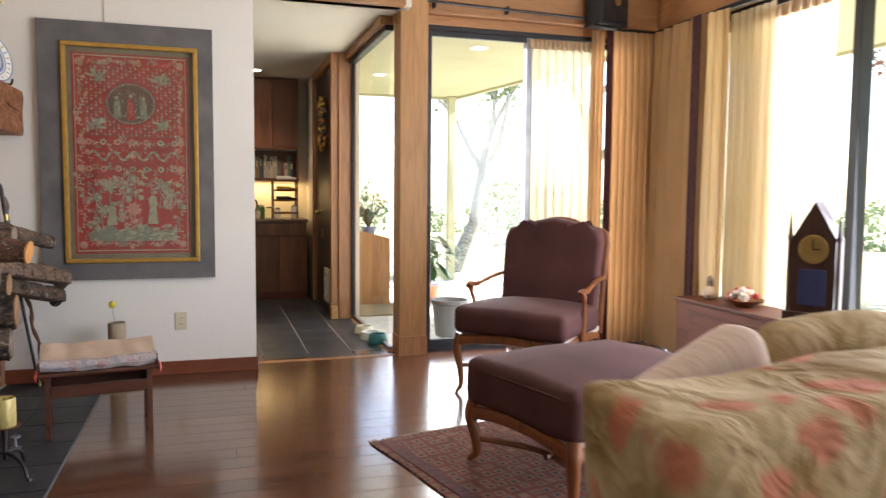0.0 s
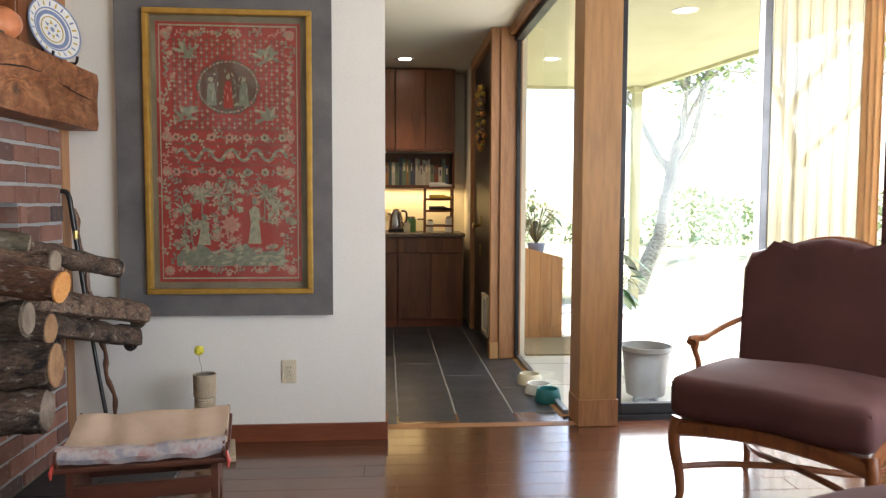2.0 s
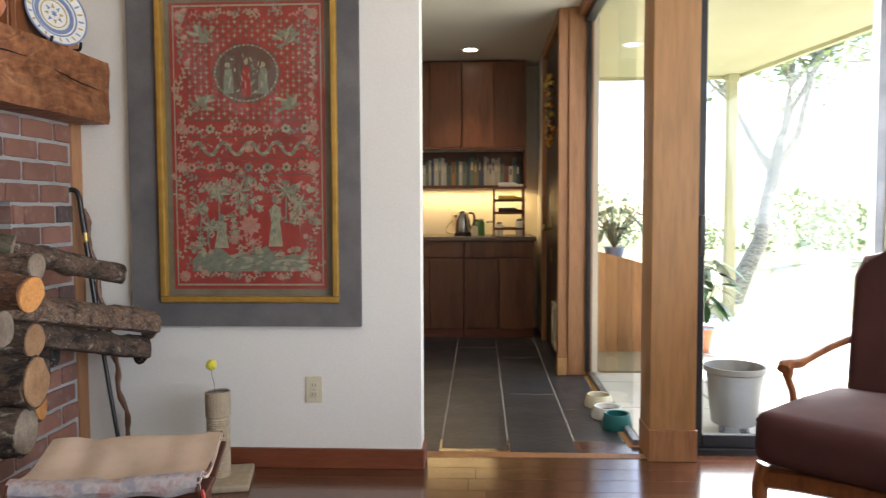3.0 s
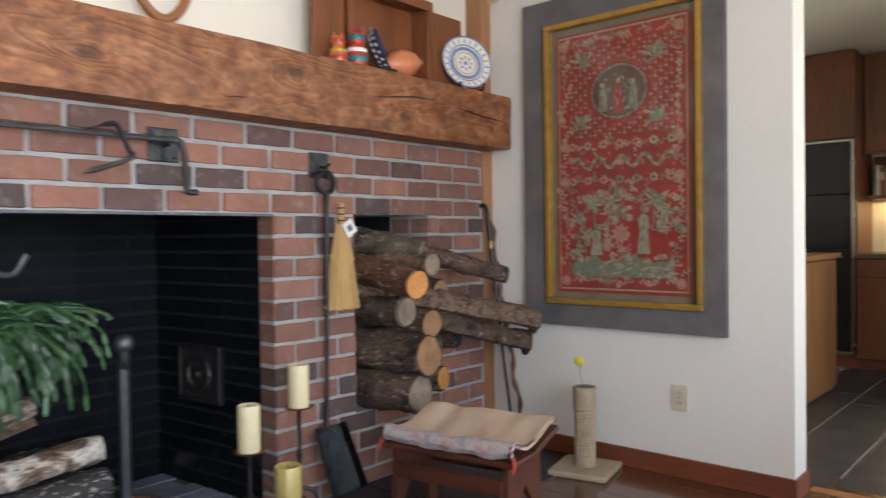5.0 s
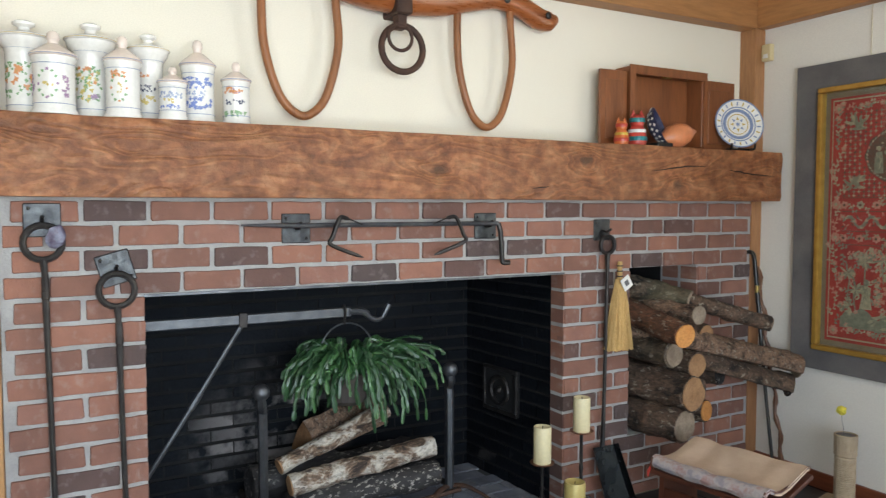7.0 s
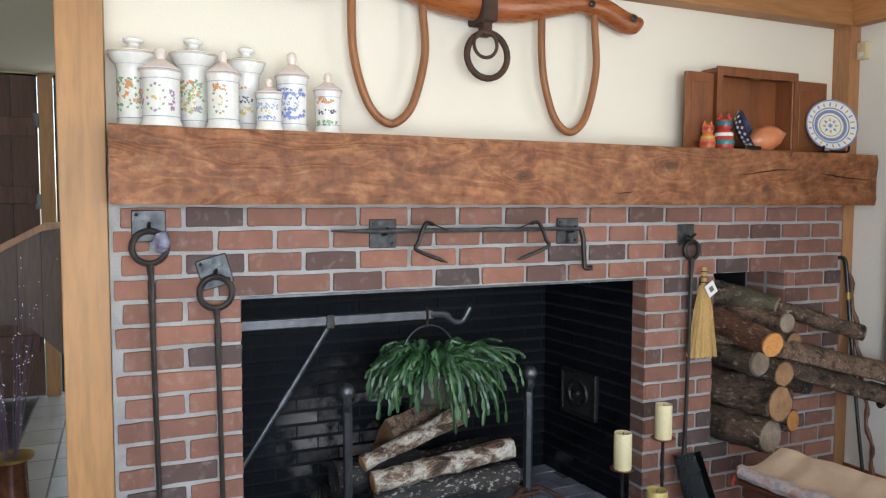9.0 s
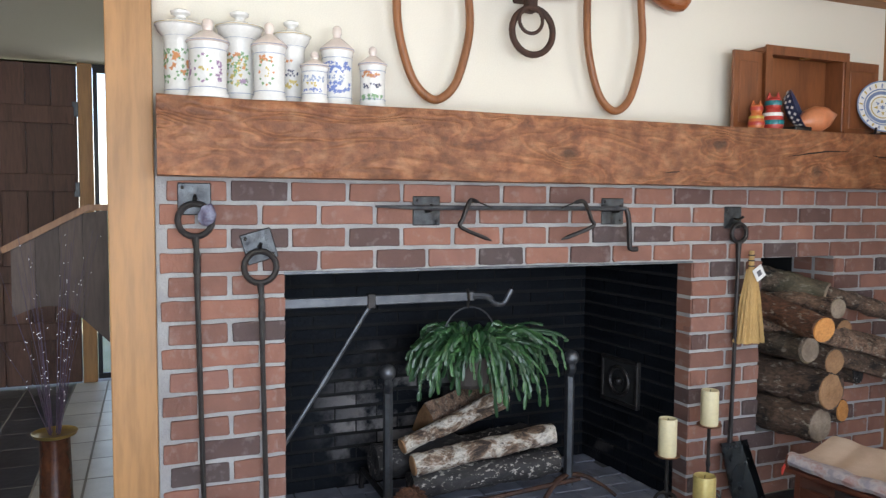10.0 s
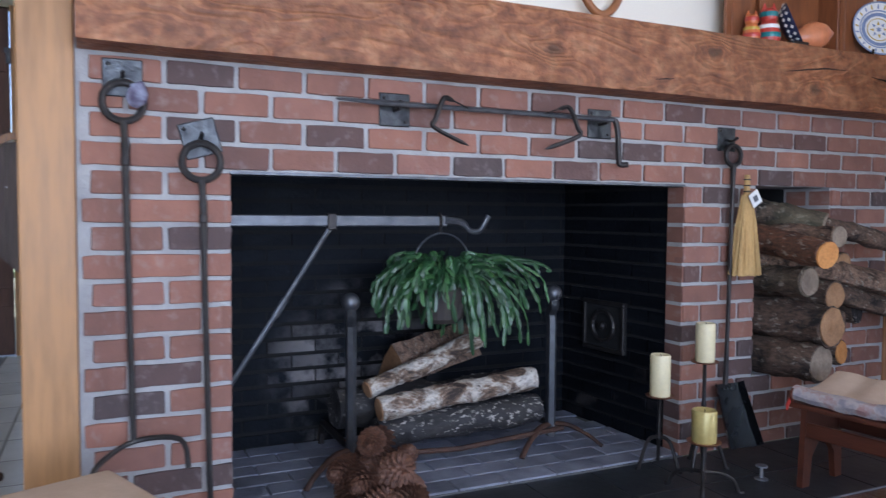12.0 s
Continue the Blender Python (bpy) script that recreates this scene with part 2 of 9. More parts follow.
def thing(name, at, label, category, group="", turn=0.0):
    ob = new(name)
    ob.empty_display_size = 0.05
    ob.matrix_world = pose(*at, 0, 0, turn)
    return tagged(ob, label, category, group)


def structure(name, bm, material, label="", category=""):
    return tagged(part(name, bm, material), label or name.replace("_", " "), category or name.split("_")[0], kind="structure")


def boxed(*boxes):
    bm = bmesh.new()
    for b in boxes:
        add_box(bm, *b)
    return bm


# ---- large structure ----
WALL_Y, GLASS_Y, GLASS_X, EAST = 5.165, 5.44, 2.42, 4.6
TOP = 2.98

structure("floor", boxed((0.0, -2.5, -0.12, EAST, GLASS_Y + 0.06, -0.012)), "floor_gap", "dark wooden floor of the living room", "floor")
structure("floor_kitchen", boxed((0.3, 5.335, -0.1, 2.46, 9.2, -0.0012)), "grout", "grey slate floor of the kitchen passage", "floor")
structure("floor_hall", boxed((-3.7, -0.9, -0.1, -0.02, 2.3, -0.0012)), "grout", "slate tile floor of the entrance hall", "floor")
structure("hearth", boxed((0.002, 1.42, -0.011, 0.575, 5.14, -0.003)), "grout_dark", "black slate hearth level with the floor", "hearth")

structure("trim_hearth", boxed((0.572, 1.42, -0.011, 0.579, 5.14, 0.004)), "steel_frame", "thin pale metal strip along the hearth edge", "trim")

# wall with the tapestry, and the walls round the kitchen passage
structure("wall_north", boxed((-0.26, WALL_Y, 0, 1.455, WALL_Y + 0.15, TOP)), "wall_cool", "white painted wall behind the tapestry", "wall")
structure("wall_over_passage", boxed((1.455, WALL_Y + 0.02, 2.42, 2.44, WALL_Y + 0.15, TOP)), "wall_cool", "painted wall over the passage opening", "wall")
structure("wall_kitchen_back", boxed((0.2, 8.95, 0, 2.4, 9.1, 2.5)), "wall", "cream kitchen back wall", "wall")
structure("wall_kitchen_west", boxed((0.15, WALL_Y + 0.15, 0, 0.3, 9.1, 2.5)), "wall", "cream kitchen side wall", "wall")
structure("wall_kitchen_east", boxed((2.24, 8.32, 0, 2.42, 8.95, 2.5), (2.24, 7.0, 2.36, 2.42, 8.32, 2.5)), "wall", "cream wall beside the dark door", "wall")
structure("ceiling_kitchen", boxed((0.15, WALL_Y + 0.02, 2.42, 2.5, 9.1, 2.52)), "ceiling", "low painted ceiling of the passage", "ceiling")

# fireplace wall over the mantel and the chimney block
structure("wall_chimney", boxed((-0.26, 1.555, 1.60, -0.10, WALL_Y, TOP)), "wall", "cream painted wall over the mantel", "wall")
structure("wall_hall_north", boxed((-3.7, 2.0, 0, -1.1, 2.15, 2.5), (-1.1, 1.45, 0, -0.95, 2.0, 2.5), (-0.95, 1.45, 0, -0.151, 1.54, 2.5)), "wall", "cream wall of the hall", "wall")
structure("wall_hall_south", boxed((-3.7, -1.0, 0, 0.0, -0.9, 2.5)), "wall", "cream wall of the hall", "wall")
structure("ceiling_hall", boxed((-3.7, -1.0, 2.42, -0.02, 2.15, 2.52)), "ceiling", "low painted ceiling of the hall", "ceiling")
structure("wall_west", boxed((-0.15, -2.5, 0, 0.0, -0.9, TOP), (-0.15, -0.9, 2.42, 0.0, 1.41, TOP)), "wall", "cream wall beside the hall opening", "wall")
structure("wall_south", boxed((-0.15, -2.65, 0, EAST + 0.15, -2.5, TOP)), "wall", "cream wall at the end of the room", "wall")
structure("wall_east", boxed((EAST, -2.5, 0, EAST + 0.15, -1.5, TOP), (EAST, -1.5, 2.42, EAST + 0.15, GLASS_Y + 0.12, TOP)), "wall", "wall over the side windows", "wall")
structure("wall_over_slider", boxed((2.44, GLASS_Y - 0.02, 2.36, EAST, GLASS_Y + 0.12, TOP)), "beam_wood_x", "wooden header over the sliding door", "wall")
structure("ceiling", boxed((-0.2, -2.6, TOP, EAST + 0.15, GLASS_Y + 0.12, TOP + 0.1)), "ceiling", "painted living room ceiling", "ceiling")

structure("beam_chimney", add_box(bmesh.new(), -0.10, 1.56, 2.405, 0.0, WALL_Y, 2.75, 0.006), "beam_wood_y", "fir beam along the top of the chimney wall", "beam")
structure("beam_north", add_box(bmesh.new(), 0.0, WALL_Y - 0.07, 2.405, 2.44, WALL_Y + 0.02, 2.75, 0.006), "beam_wood_x", "fir beam along the top of the tapestry wall", "beam")
structure("beam_slider", add_box(bmesh.new(), 2.66, GLASS_Y - 0.10, 2.43, EAST, GLASS_Y - 0.02, 2.75, 0.006), "beam_wood_x", "fir beam over the sliding door", "beam")
structure("beam_east", add_box(bmesh.new(), EAST - 0.08, -2.5, 2.44, EAST, GLASS_Y - 0.1, 2.75, 0.006), "beam_wood_y", "fir beam over the side windows", "beam")
structure("trim_corner", add_box(bmesh.new(), -0.10, 5.085, 0, 0.0, WALL_Y, 2.405, 0.004), "trim_wood", "wooden corner trim between brick and plaster", "trim")
structure("post_hall", add_box(bmesh.new(), -0.15, 1.41, 0, 0.022, 1.553, TOP, 0.005), "post_wood", "pale fir post beside the fireplace", "post")
structure("baseboard", add_box(bmesh.new(), 0.0, WALL_Y - 0.016, 0, 1.466, WALL_Y, 0.085, 0.003), "base_wood", "cherry coloured baseboard", "baseboard")
structure("baseboard_end", add_box(bmesh.new(), 1.455, WALL_Y, 0, 1.468, WALL_Y + 0.15, 0.085, 0.003), "base_wood", "cherry coloured baseboard end", "baseboard")

# post between passage and sliding door
door_post = thing("door_post", (2.55, 5.38, 0), "pale fir post with a plinth block", "post")
part("shaft", add_box(bmesh.new(), -0.10, -0.085, 0, 0.10, 0.11, 2.75, 0.005), "post_wood", door_post)
part("plinth", add_box(bmesh.new(), -0.105, -0.095, 0, 0.105, 0.11, 0.14, 0.004), "trim_wood", door_post)

# ---- materials of the fireplace ----
def brick_material():
    m, nt, bsdf, vec, rnd = start("worn_red_brick", (1, 1, 1), True)
    n1, n2, n3 = noise_node(nt, vec, 9, 5), noise_node(nt, vec, 60, 4), noise_node(nt, vec, 22, 3)
    base = ramp(nt, rnd, [(0.0, (0.085, 0.062, 0.06)), (0.12, (0.115, 0.066, 0.058)), (0.2, (0.20, 0.098, 0.074)), (0.6, (0.27, 0.125, 0.088)), (0.85, (0.33, 0.15, 0.102)), (1.0, (0.25, 0.125, 0.098))])
    col = mix(nt, 0.5, base, ramp(nt, n1, [(0.3, 0.6), (0.7, 1.15)]), "MULTIPLY")
    col = mix(nt, ramp(nt, n3, [(0.56, 0.0), (0.76, 0.3)]), col, (0.40, 0.35, 0.33))
    finish(nt, bsdf, col, (0.75, 0.95), 0, n2, 0.6, 0.004, n1)
    return m


def soot_material():
    m, nt, bsdf, vec, rnd = start("sooty_firebrick")
    n1, n2, n3 = noise_node(nt, vec, 2.6, 5), noise_node(nt, vec, 50, 4), noise_node(nt, vec, 7, 5)
    isl = nt.nodes.new("ShaderNodeNewGeometry").outputs["Random Per Island"]
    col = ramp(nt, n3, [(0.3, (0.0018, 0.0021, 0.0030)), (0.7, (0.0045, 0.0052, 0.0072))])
    worn = math_node(nt, "MULTIPLY", ramp(nt, n1, [(0.62, 0.0), (0.74, 0.5)]), ramp(nt, isl, [(0.6, 0.0), (1.0, 1.0)]))
    dist_n = nt.nodes.new("ShaderNodeVectorMath")
    dist_n.operation = "DISTANCE"
    nt.links.new(vec, dist_n.inputs[0])
    dist_n.inputs[1].default_value = (-0.79, 2.64, 0.30)
    ash = math_node(nt, "MULTIPLY", ramp(nt, dist_n.outputs["Value"], [(0.14, 0.7), (0.44, 0.0)]), math_node(nt, "MULTIPLY", ramp(nt, n3, [(0.44, 0.0), (0.60, 1.0)]), ramp(nt, isl, [(0.2, 0.25), (0.9, 1.0)])))
    col = mix(nt, worn, col, (0.16, 0.14, 0.13))
    col = mix(nt, ash, col, (0.40, 0.37, 0.36))
    finish(nt, bsdf, col, (0.5, 0.8), 0, n2, 0.7, 0.004, n3)
    bsdf.inputs["Specular IOR Level"].default_value = 0.2
    bsdf.inputs["Specular Tint"].default_value = (0.72, 0.84, 1.0, 1)
    return m


def bark_material(name, dark, light, moss=None, scale=18):
    m, nt, bsdf, vec, rnd = start(name, (0.42, 1, 1), True)
    n1, n2 = noise_node(nt, vec, scale, 7, 0.7, 0.5), noise_node(nt, vec, scale * 5, 5, 0.65)
    n3, n4 = noise_node(nt, vec, 5, 3), noise_node(nt, vec, scale * 2.2, 5, 0.7)
    mid = tuple(0.45 * a + 0.55 * b for a, b in zip(dark, light))
    col = ramp(nt, n1, [(0.36, dark), (0.48, mid), (0.64, light), (0.8, mid)])
    col = mix(nt, 0.75, col, ramp(nt, n2, [(0.36, 0.25), (0.6, 1.15)]), "MULTIPLY")
    col = mix(nt, ramp(nt, n4, [(0.57, 0.0), (0.64, 0.75)]), col, (0.33, 0.295, 0.235))
    if moss:
        col = mix(nt, ramp(nt, n3, [(0.52, 0.0), (0.62, 0.5)]), col, moss)
    h = math_node(nt, "ADD", n1, math_node(nt, "MULTIPLY", n2, 0.5))
    finish(nt, bsdf, col, (0.6, 0.9), 0, h, 1.0, 0.016, n2)
    return m


def char_material():
    m, nt, bsdf, vec, rnd = start("charred_bark", (1, 0.5, 1), True)
    n1, n2, n3 = noise_node(nt, vec, 16, 6, 0.65), noise_node(nt, vec, 70, 4, 0.6), noise_node(nt, vec, 7, 3)
    col = ramp(nt, n1, [(0.35, (0.007, 0.007, 0.008)), (0.65, (0.035, 0.032, 0.032))])
    ash = math_node(nt, "MULTIPLY", ramp(nt, n2, [(0.57, 0.0), (0.63, 0.9)]), ramp(nt, n3, [(0.42, 0.0), (0.6, 1.0)]))
    col = mix(nt, ash, col, (0.42, 0.39, 0.35))
    finish(nt, bsdf, col, (0.55, 0.85), 0, n1, 1.0, 0.014, n2)
    return m


def birch_material():
    m, nt, bsdf, vec, rnd = start("birch_bark", (1, 0.6, 1), True)
    n1, n2, n3 = noise_node(nt, vec, 13, 7, 0.7, 0.6), noise_node(nt, vec, 60, 5, 0.65), noise_node(nt, vec, 30, 5, 0.65)
    col = ramp(nt, n1, [(0.38, (0.035, 0.022, 0.016)), (0.46, (0.20, 0.13, 0.085)), (0.53, (0.50, 0.45, 0.385)), (0.66, (0.60, 0.56, 0.50)), (0.78, (0.34, 0.28, 0.22))])
    col = mix(nt, 0.7, col, ramp(nt, n2, [(0.36, 0.3), (0.56, 1.1)]), "MULTIPLY")
    col = mix(nt, ramp(nt, n3, [(0.60, 0.0), (0.66, 0.9)]), col, (0.045, 0.03, 0.024))
    h = math_node(nt, "ADD", n1, math_node(nt, "MULTIPLY", n3, 0.6))
    finish(nt, bsdf, col, (0.6, 0.85), 0, h, 1.0, 0.014, n2)
    return m


def cut_material(name, light, dark):
    m, nt, bsdf, vec, rnd = start(name, (1, 1, 1), True)
    n1, n2 = noise_node(nt, vec, 12, 4), noise_node(nt, vec, 90, 4)
    col = mix(nt, 0.4, ramp(nt, n1, [(0.3, light), (0.7, dark)]), ramp(nt, n2, [(0.3, 0.4), (0.6, 1.0)]), "MULTIPLY")
    finish(nt, bsdf, col, (0.75, 0.9), 0, n2, 0.5, 0.003, n1)
    return m


M["brick"] = brick_material()
M["soot"] = soot_material()
M["soot_shade_mortar"] = plain("sooty_shaded_mortar", (0.006, 0.006, 0.0065), (0.004, 0.004, 0.0042), 6, 0.9)
M["fire_floor"] = plain("ash_grey_hearthstone", (0.28, 0.295, 0.36), (0.14, 0.148, 0.185), 6, 0.42, bump=0.7, fine=34, dist=0.005, rand=0.35)
def beam_material():
    m, nt, bsdf, vec, rnd = start("rough_hewn_beam", (1.0, 0.3, 1.0))
    tc = nt.nodes.new("ShaderNodeTexCoord").outputs["Object"]
    mp = nt.nodes.new("ShaderNodeMapping")
    mp.inputs["Scale"].default_value = (1.0, 0.62, 1.0)
    nt.links.new(tc, mp.inputs["Vector"])
    # knots: only some cells of the field carry one
    v = nt.nodes.new("ShaderNodeTexVoronoi")
    v.voronoi_dimensions = "2D"
    v.inputs["Scale"].default_value = 4.6
    sep, flat = nt.nodes.new("ShaderNodeSeparateXYZ"), nt.nodes.new("ShaderNodeCombineXYZ")
    nt.links.new(mp.outputs[0], sep.inputs[0])
    wob = math_node(nt, "MULTIPLY", noise_node(nt, tc, 22, 3), 0.03)
    nt.links.new(math_node(nt, "ADD", sep.outputs["Y"], wob), flat.inputs[0])
    nt.links.new(math_node(nt, "ADD", sep.outputs["Z"], wob), flat.inputs[1])
    nt.links.new(flat.outputs[0], v.inputs["Vector"])
    pick = nt.nodes.new("ShaderNodeSeparateColor")
    nt.links.new(v.outputs["Color"], pick.inputs[0])
    chosen = ramp(nt, pick.outputs[0], [(0.48, 0.0), (0.5, 1.0)])
    near = math_node(nt, "MULTIPLY", chosen, ramp(nt, v.outputs["Distance"], [(0.03, 1.0), (0.30, 0.0)]))
    core = math_node(nt, "MULTIPLY", chosen, ramp(nt, v.outputs["Distance"], [(0.05, 1.0), (0.13, 0.0)]))
    # contour grain that swirls round the knots
    field = noise_node(nt, vec, 3.4, 3, 0.5, 0.6)
    field = math_node(nt, "ADD", field, math_node(nt, "MULTIPLY", near, 0.12))
    rings = math_node(nt, "SINE", math_node(nt, "MULTIPLY", field, 120.0))
    g1, g2 = noise_node(nt, vec, 60, 5, 0.65), noise_node(nt, tc, 14, 5, 0.6)
    g3, g4 = noise_node(nt, tc, 3.2, 4), noise_node(nt, tc, 45, 4, 0.65)
    col = ramp(nt, g2, [(0.32, (0.20, 0.066, 0.026)), (0.52, (0.34, 0.132, 0.053)), (0.72, (0.46, 0.215, 0.10))])
    col = mix(nt, 0.42, col, ramp(nt, rings, [(0.25, 0.55), (0.8, 1.12)]), "MULTIPLY")
    col = mix(nt, 0.5, col, ramp(nt, g1, [(0.36, 0.5), (0.6, 1.1)]), "MULTIPLY")
    col = mix(nt, 0.55, col, ramp(nt, g3, [(0.32, 0.6), (0.68, 1.15)]), "MULTIPLY")
    col = mix(nt, math_node(nt, "MULTIPLY", core, 0.8), col, (0.06, 0.028, 0.016))
    h = math_node(nt, "ADD", math_node(nt, "ADD", g2, math_node(nt, "MULTIPLY", rings, 0.12)), math_node(nt, "MULTIPLY", g4, 0.7))
    finish(nt, bsdf, col, (0.4, 0.68), 0, h, 0.9, 0.010, g4)
    return m


M["mantel"] = beam_material()
M["iron"] = plain("forged_iron", (0.062, 0.057, 0.055), (0.035, 0.032, 0.031), 14, 0.48, 0.75, bump=0.5, fine=60, dist=0.003)
M["iron_bright"] = plain("worn_steel", (0.15, 0.158, 0.172), (0.085, 0.09, 0.1), 14, 0.45, 0.8, bump=0.4, fine=60, dist=0.002)
M["plate_steel"] = plain("hammered_dark_plate", (0.075, 0.08, 0.084), (0.03, 0.031, 0.034), 30, 0.38, 0.85, bump=0.8, fine=45, dist=0.004)
M["iron_rust"] = plain("rusty_iron", (0.10, 0.048, 0.03), (0.05, 0.032, 0.027), 16, 0.7, 0.4, bump=0.7, fine=50, dist=0.003)
M["pan_steel"] = plain("blackened_pan_steel", (0.05, 0.056, 0.066), (0.03, 0.034, 0.04), 7, 0.26, 0.8, bump=0.4, fine=20, dist=0.003)
M["straw"] = wood("broom_straw", (0.62, 0.40, 0.15), (0.42, 0.25, 0.08), "z", 0.7, 60, 0.8, 0.0, 0.0, 0.004)
M["paper"] = plain("white_paper", (0.78, 0.78, 0.76), (0.7, 0.7, 0.68), rough=0.8)
M["ink"] = plain("grey_ink", (0.12, 0.12, 0.13), rough=0.7)
M["bark"] = bark_material("brown_bark", (0.014, 0.010, 0.008), (0.165, 0.102, 0.068))
M["bark_moss"] = bark_material("mossy_bark", (0.012, 0.010, 0.008), (0.17, 0.12, 0.08), (0.115, 0.105, 0.06))
M["bark_red"] = bark_material("reddish_bark", (0.035, 0.015, 0.009), (0.19, 0.085, 0.045))
M["bark_pale"] = bark_material("flaking_pale_bark", (0.035, 0.022, 0.015), (0.34, 0.21, 0.14), None, 26)
M["birch"] = birch_material()
M["char"] = char_material()
M["cut_orange"] = cut_material("fresh_orange_cut", (0.66, 0.30, 0.085), (0.52, 0.21, 0.055))
M["cut_grey"] = cut_material("weathered_cut", (0.34, 0.27, 0.20), (0.17, 0.125, 0.09))
M["cut_brown"] = cut_material("brown_cut", (0.42, 0.24, 0.12), (0.27, 0.14, 0.065))
M["wax"] = plain("cream_candle_wax", (0.74, 0.66, 0.42), (0.69, 0.60, 0.36), 10, 0.45, bump=0.1)
M["wax_gold"] = plain("gilded_candle_wax", (0.55, 0.45, 0.17), (0.42, 0.33, 0.11), 22, 0.35, 0.2)
M["copper"] = plain("copper_dish", (0.38, 0.18, 0.10), (0.25, 0.11, 0.065), 12, 0.4, 0.8)
M["leaf"] = plain("cactus_leaf_green", (0.027, 0.085, 0.029), (0.013, 0.046, 0.017), 14, 0.34, rand=0.0)
M["leaf_light"] = plain("cactus_leaf_light", (0.062, 0.158, 0.05), (0.03, 0.09, 0.03), 14, 0.34)
M["pot_dark"] = plain("dark_clay_pot", (0.05, 0.04, 0.035), rough=0.7)
M["cone"] = plain("pine_cone_scales", (0.15, 0.064, 0.034), (0.045, 0.02, 0.012), 9, 0.6, bump=0.5, rand=0.6)
M["cone_pale"] = plain("frosted_cone_scales", (0.42, 0.36, 0.33), (0.2, 0.13, 0.1), 40, 0.8)

# ---- fireplace ----
FL, FR, FT = 1.984, 3.807, 1.139      # firebox opening
NL, NR, NB, NT = 4.212, 4.678, 0.306, 1.145   # log niche
BX = -0.008
wall_fire = structure("wall_fireplace", boxed(
    (-0.10, 1.555, 0, BX, FL, 1.6), (-0.10, FL, FT, BX, FR, 1.6), (-0.10, FR, 0, BX, NL, 1.6),
    (-0.26, NL, NT, BX, NR, 1.6), (-0.26, NL, 0, BX, NR, NB), (-0.26, NR, 0, BX, 5.085, 1.6)), "mortar",
    "red brick fireplace wall with grey mortar", "wall")
structure("lintel_steel", add_box(bmesh.new(), -0.10, FL - 0.001, FT - 0.008, 0.001, FR + 0.001, FT + 0.001), "iron_bright", "steel lintel over the firebox", "lintel")
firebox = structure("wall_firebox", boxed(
    (-0.92, 1.80, 0, -0.79, 3.95, 1.7), (-0.79, 1.80, 0, -0.10, 1.96, 1.7), (-0.79, 1.96, 1.6, -0.10, FR + 0.012, 1.7)), "soot_shade_mortar",
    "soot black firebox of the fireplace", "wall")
structure("wall_firebox_side", add_prism(bmesh.new(), [(-0.10, FR + 0.012), (-0.10, 3.95), (-0.79, 3.95), (-0.79, FR - 0.055)], 1.6, Matrix.Identity(4)), "soot_shade_mortar", "splayed soot black side of the firebox", "wall")
fire_floor = structure("floor_firebox", add_box(bmesh.new(), -0.79, FL - 0.05, -0.05, 0.002, FR + 0.02, 0.006, 0.004), "grout_dark", "ash grey stone floor of the firebox", "floor")
# Near-black lining puts the shade of the recess into the colour.
structure("wall_niche", boxed((-0.62, NL, NB, -0.55, NR, NT), (-0.55, NL - 0.06, NB, -0.10, NL, NT), (-0.55, NR, NB, -0.26, NR + 0.06, NT), (-0.62, NL - 0.06, NB - 0.06, -0.26, NR + 0.06, NB), (-0.62, NL - 0.06, NT, -0.26, NR + 0.06, NT + 0.06)), "soot_shade_mortar", "dark log niche in the brick wall", "wall")


def mantel_beam():
    bm = bmesh.new()
    add_box(bm, -0.10, 1.562, 1.475, 0.15, 5.13, 1.731)
    bmesh.ops.subdivide_edges(bm, edges=[e for e in bm.edges if abs(e.verts[0].co.y - e.verts[1].co.y) > 1], cuts=90)
    bmesh.ops.subdivide_edges(bm, edges=[e for e in bm.edges if abs(e.verts[0].co.z - e.verts[1].co.z) > 0.1], cuts=7, use_grid_fill=True)
    for v in bm.verts:
        p = v.co
        if p.x > 0.1:
            wob = noise.noise(Vector((p.y * 2.3, p.z * 6, 1.0))) * 0.007 + noise.noise(Vector((p.y * 9, p.z * 14, 4.0))) * 0.003
            v.co.x += wob
            edge = min(abs(p.z - 1.475), abs(p.z - 1.731))
            if edge < 0.01:
                v.co.x -= 0.008 + 0.004 * noise.noise(Vector((p.y * 7, 0, 0)))
                v.co.z += 0.005 * noise.noise(Vector((p.y * 3, 2, 0)))
    # long drying crack near one end
    for v in bm.verts:
        line = 1.62 - 0.04 * (v.co.y - 4.1)
        if v.co.x > 0.1 and 4.0 < v.co.y < 5.1 and abs(v.co.z - line) < 0.013:
            v.co.x -= 0.012
    return bm


mantel = tagged(part("mantel_beam", mantel_beam(), "mantel", smooth=True), "rough-hewn brown timber mantel beam with knots and a crack", "mantel")


def beam_crack(ys, zs, r):
    """A dark drying crack that follows the uneven front of the beam."""
    pts = []
    for i in range(13):
        f = i / 12
        y, z = float(np.interp(f, np.linspace(0, 1, len(ys)), ys)), float(np.interp(f, np.linspace(0, 1, len(zs)), zs))
        z += 0.004 * noise.noise(Vector((y * 30, 0, 3)))
        x = 0.1485 + noise.noise(Vector((y * 2.3, z * 6, 1.0))) * 0.007 + noise.noise(Vector((y * 9, z * 14, 4.0))) * 0.003
        pts.append((x, y, z))
    part("crack", add_tube(bmesh.new(), pts, [r * (0.3 + 0.7 * math.sin(math.pi * i / 12)) for i in range(13)], 5), "soot_shade_mortar", mantel, "dark drying crack")


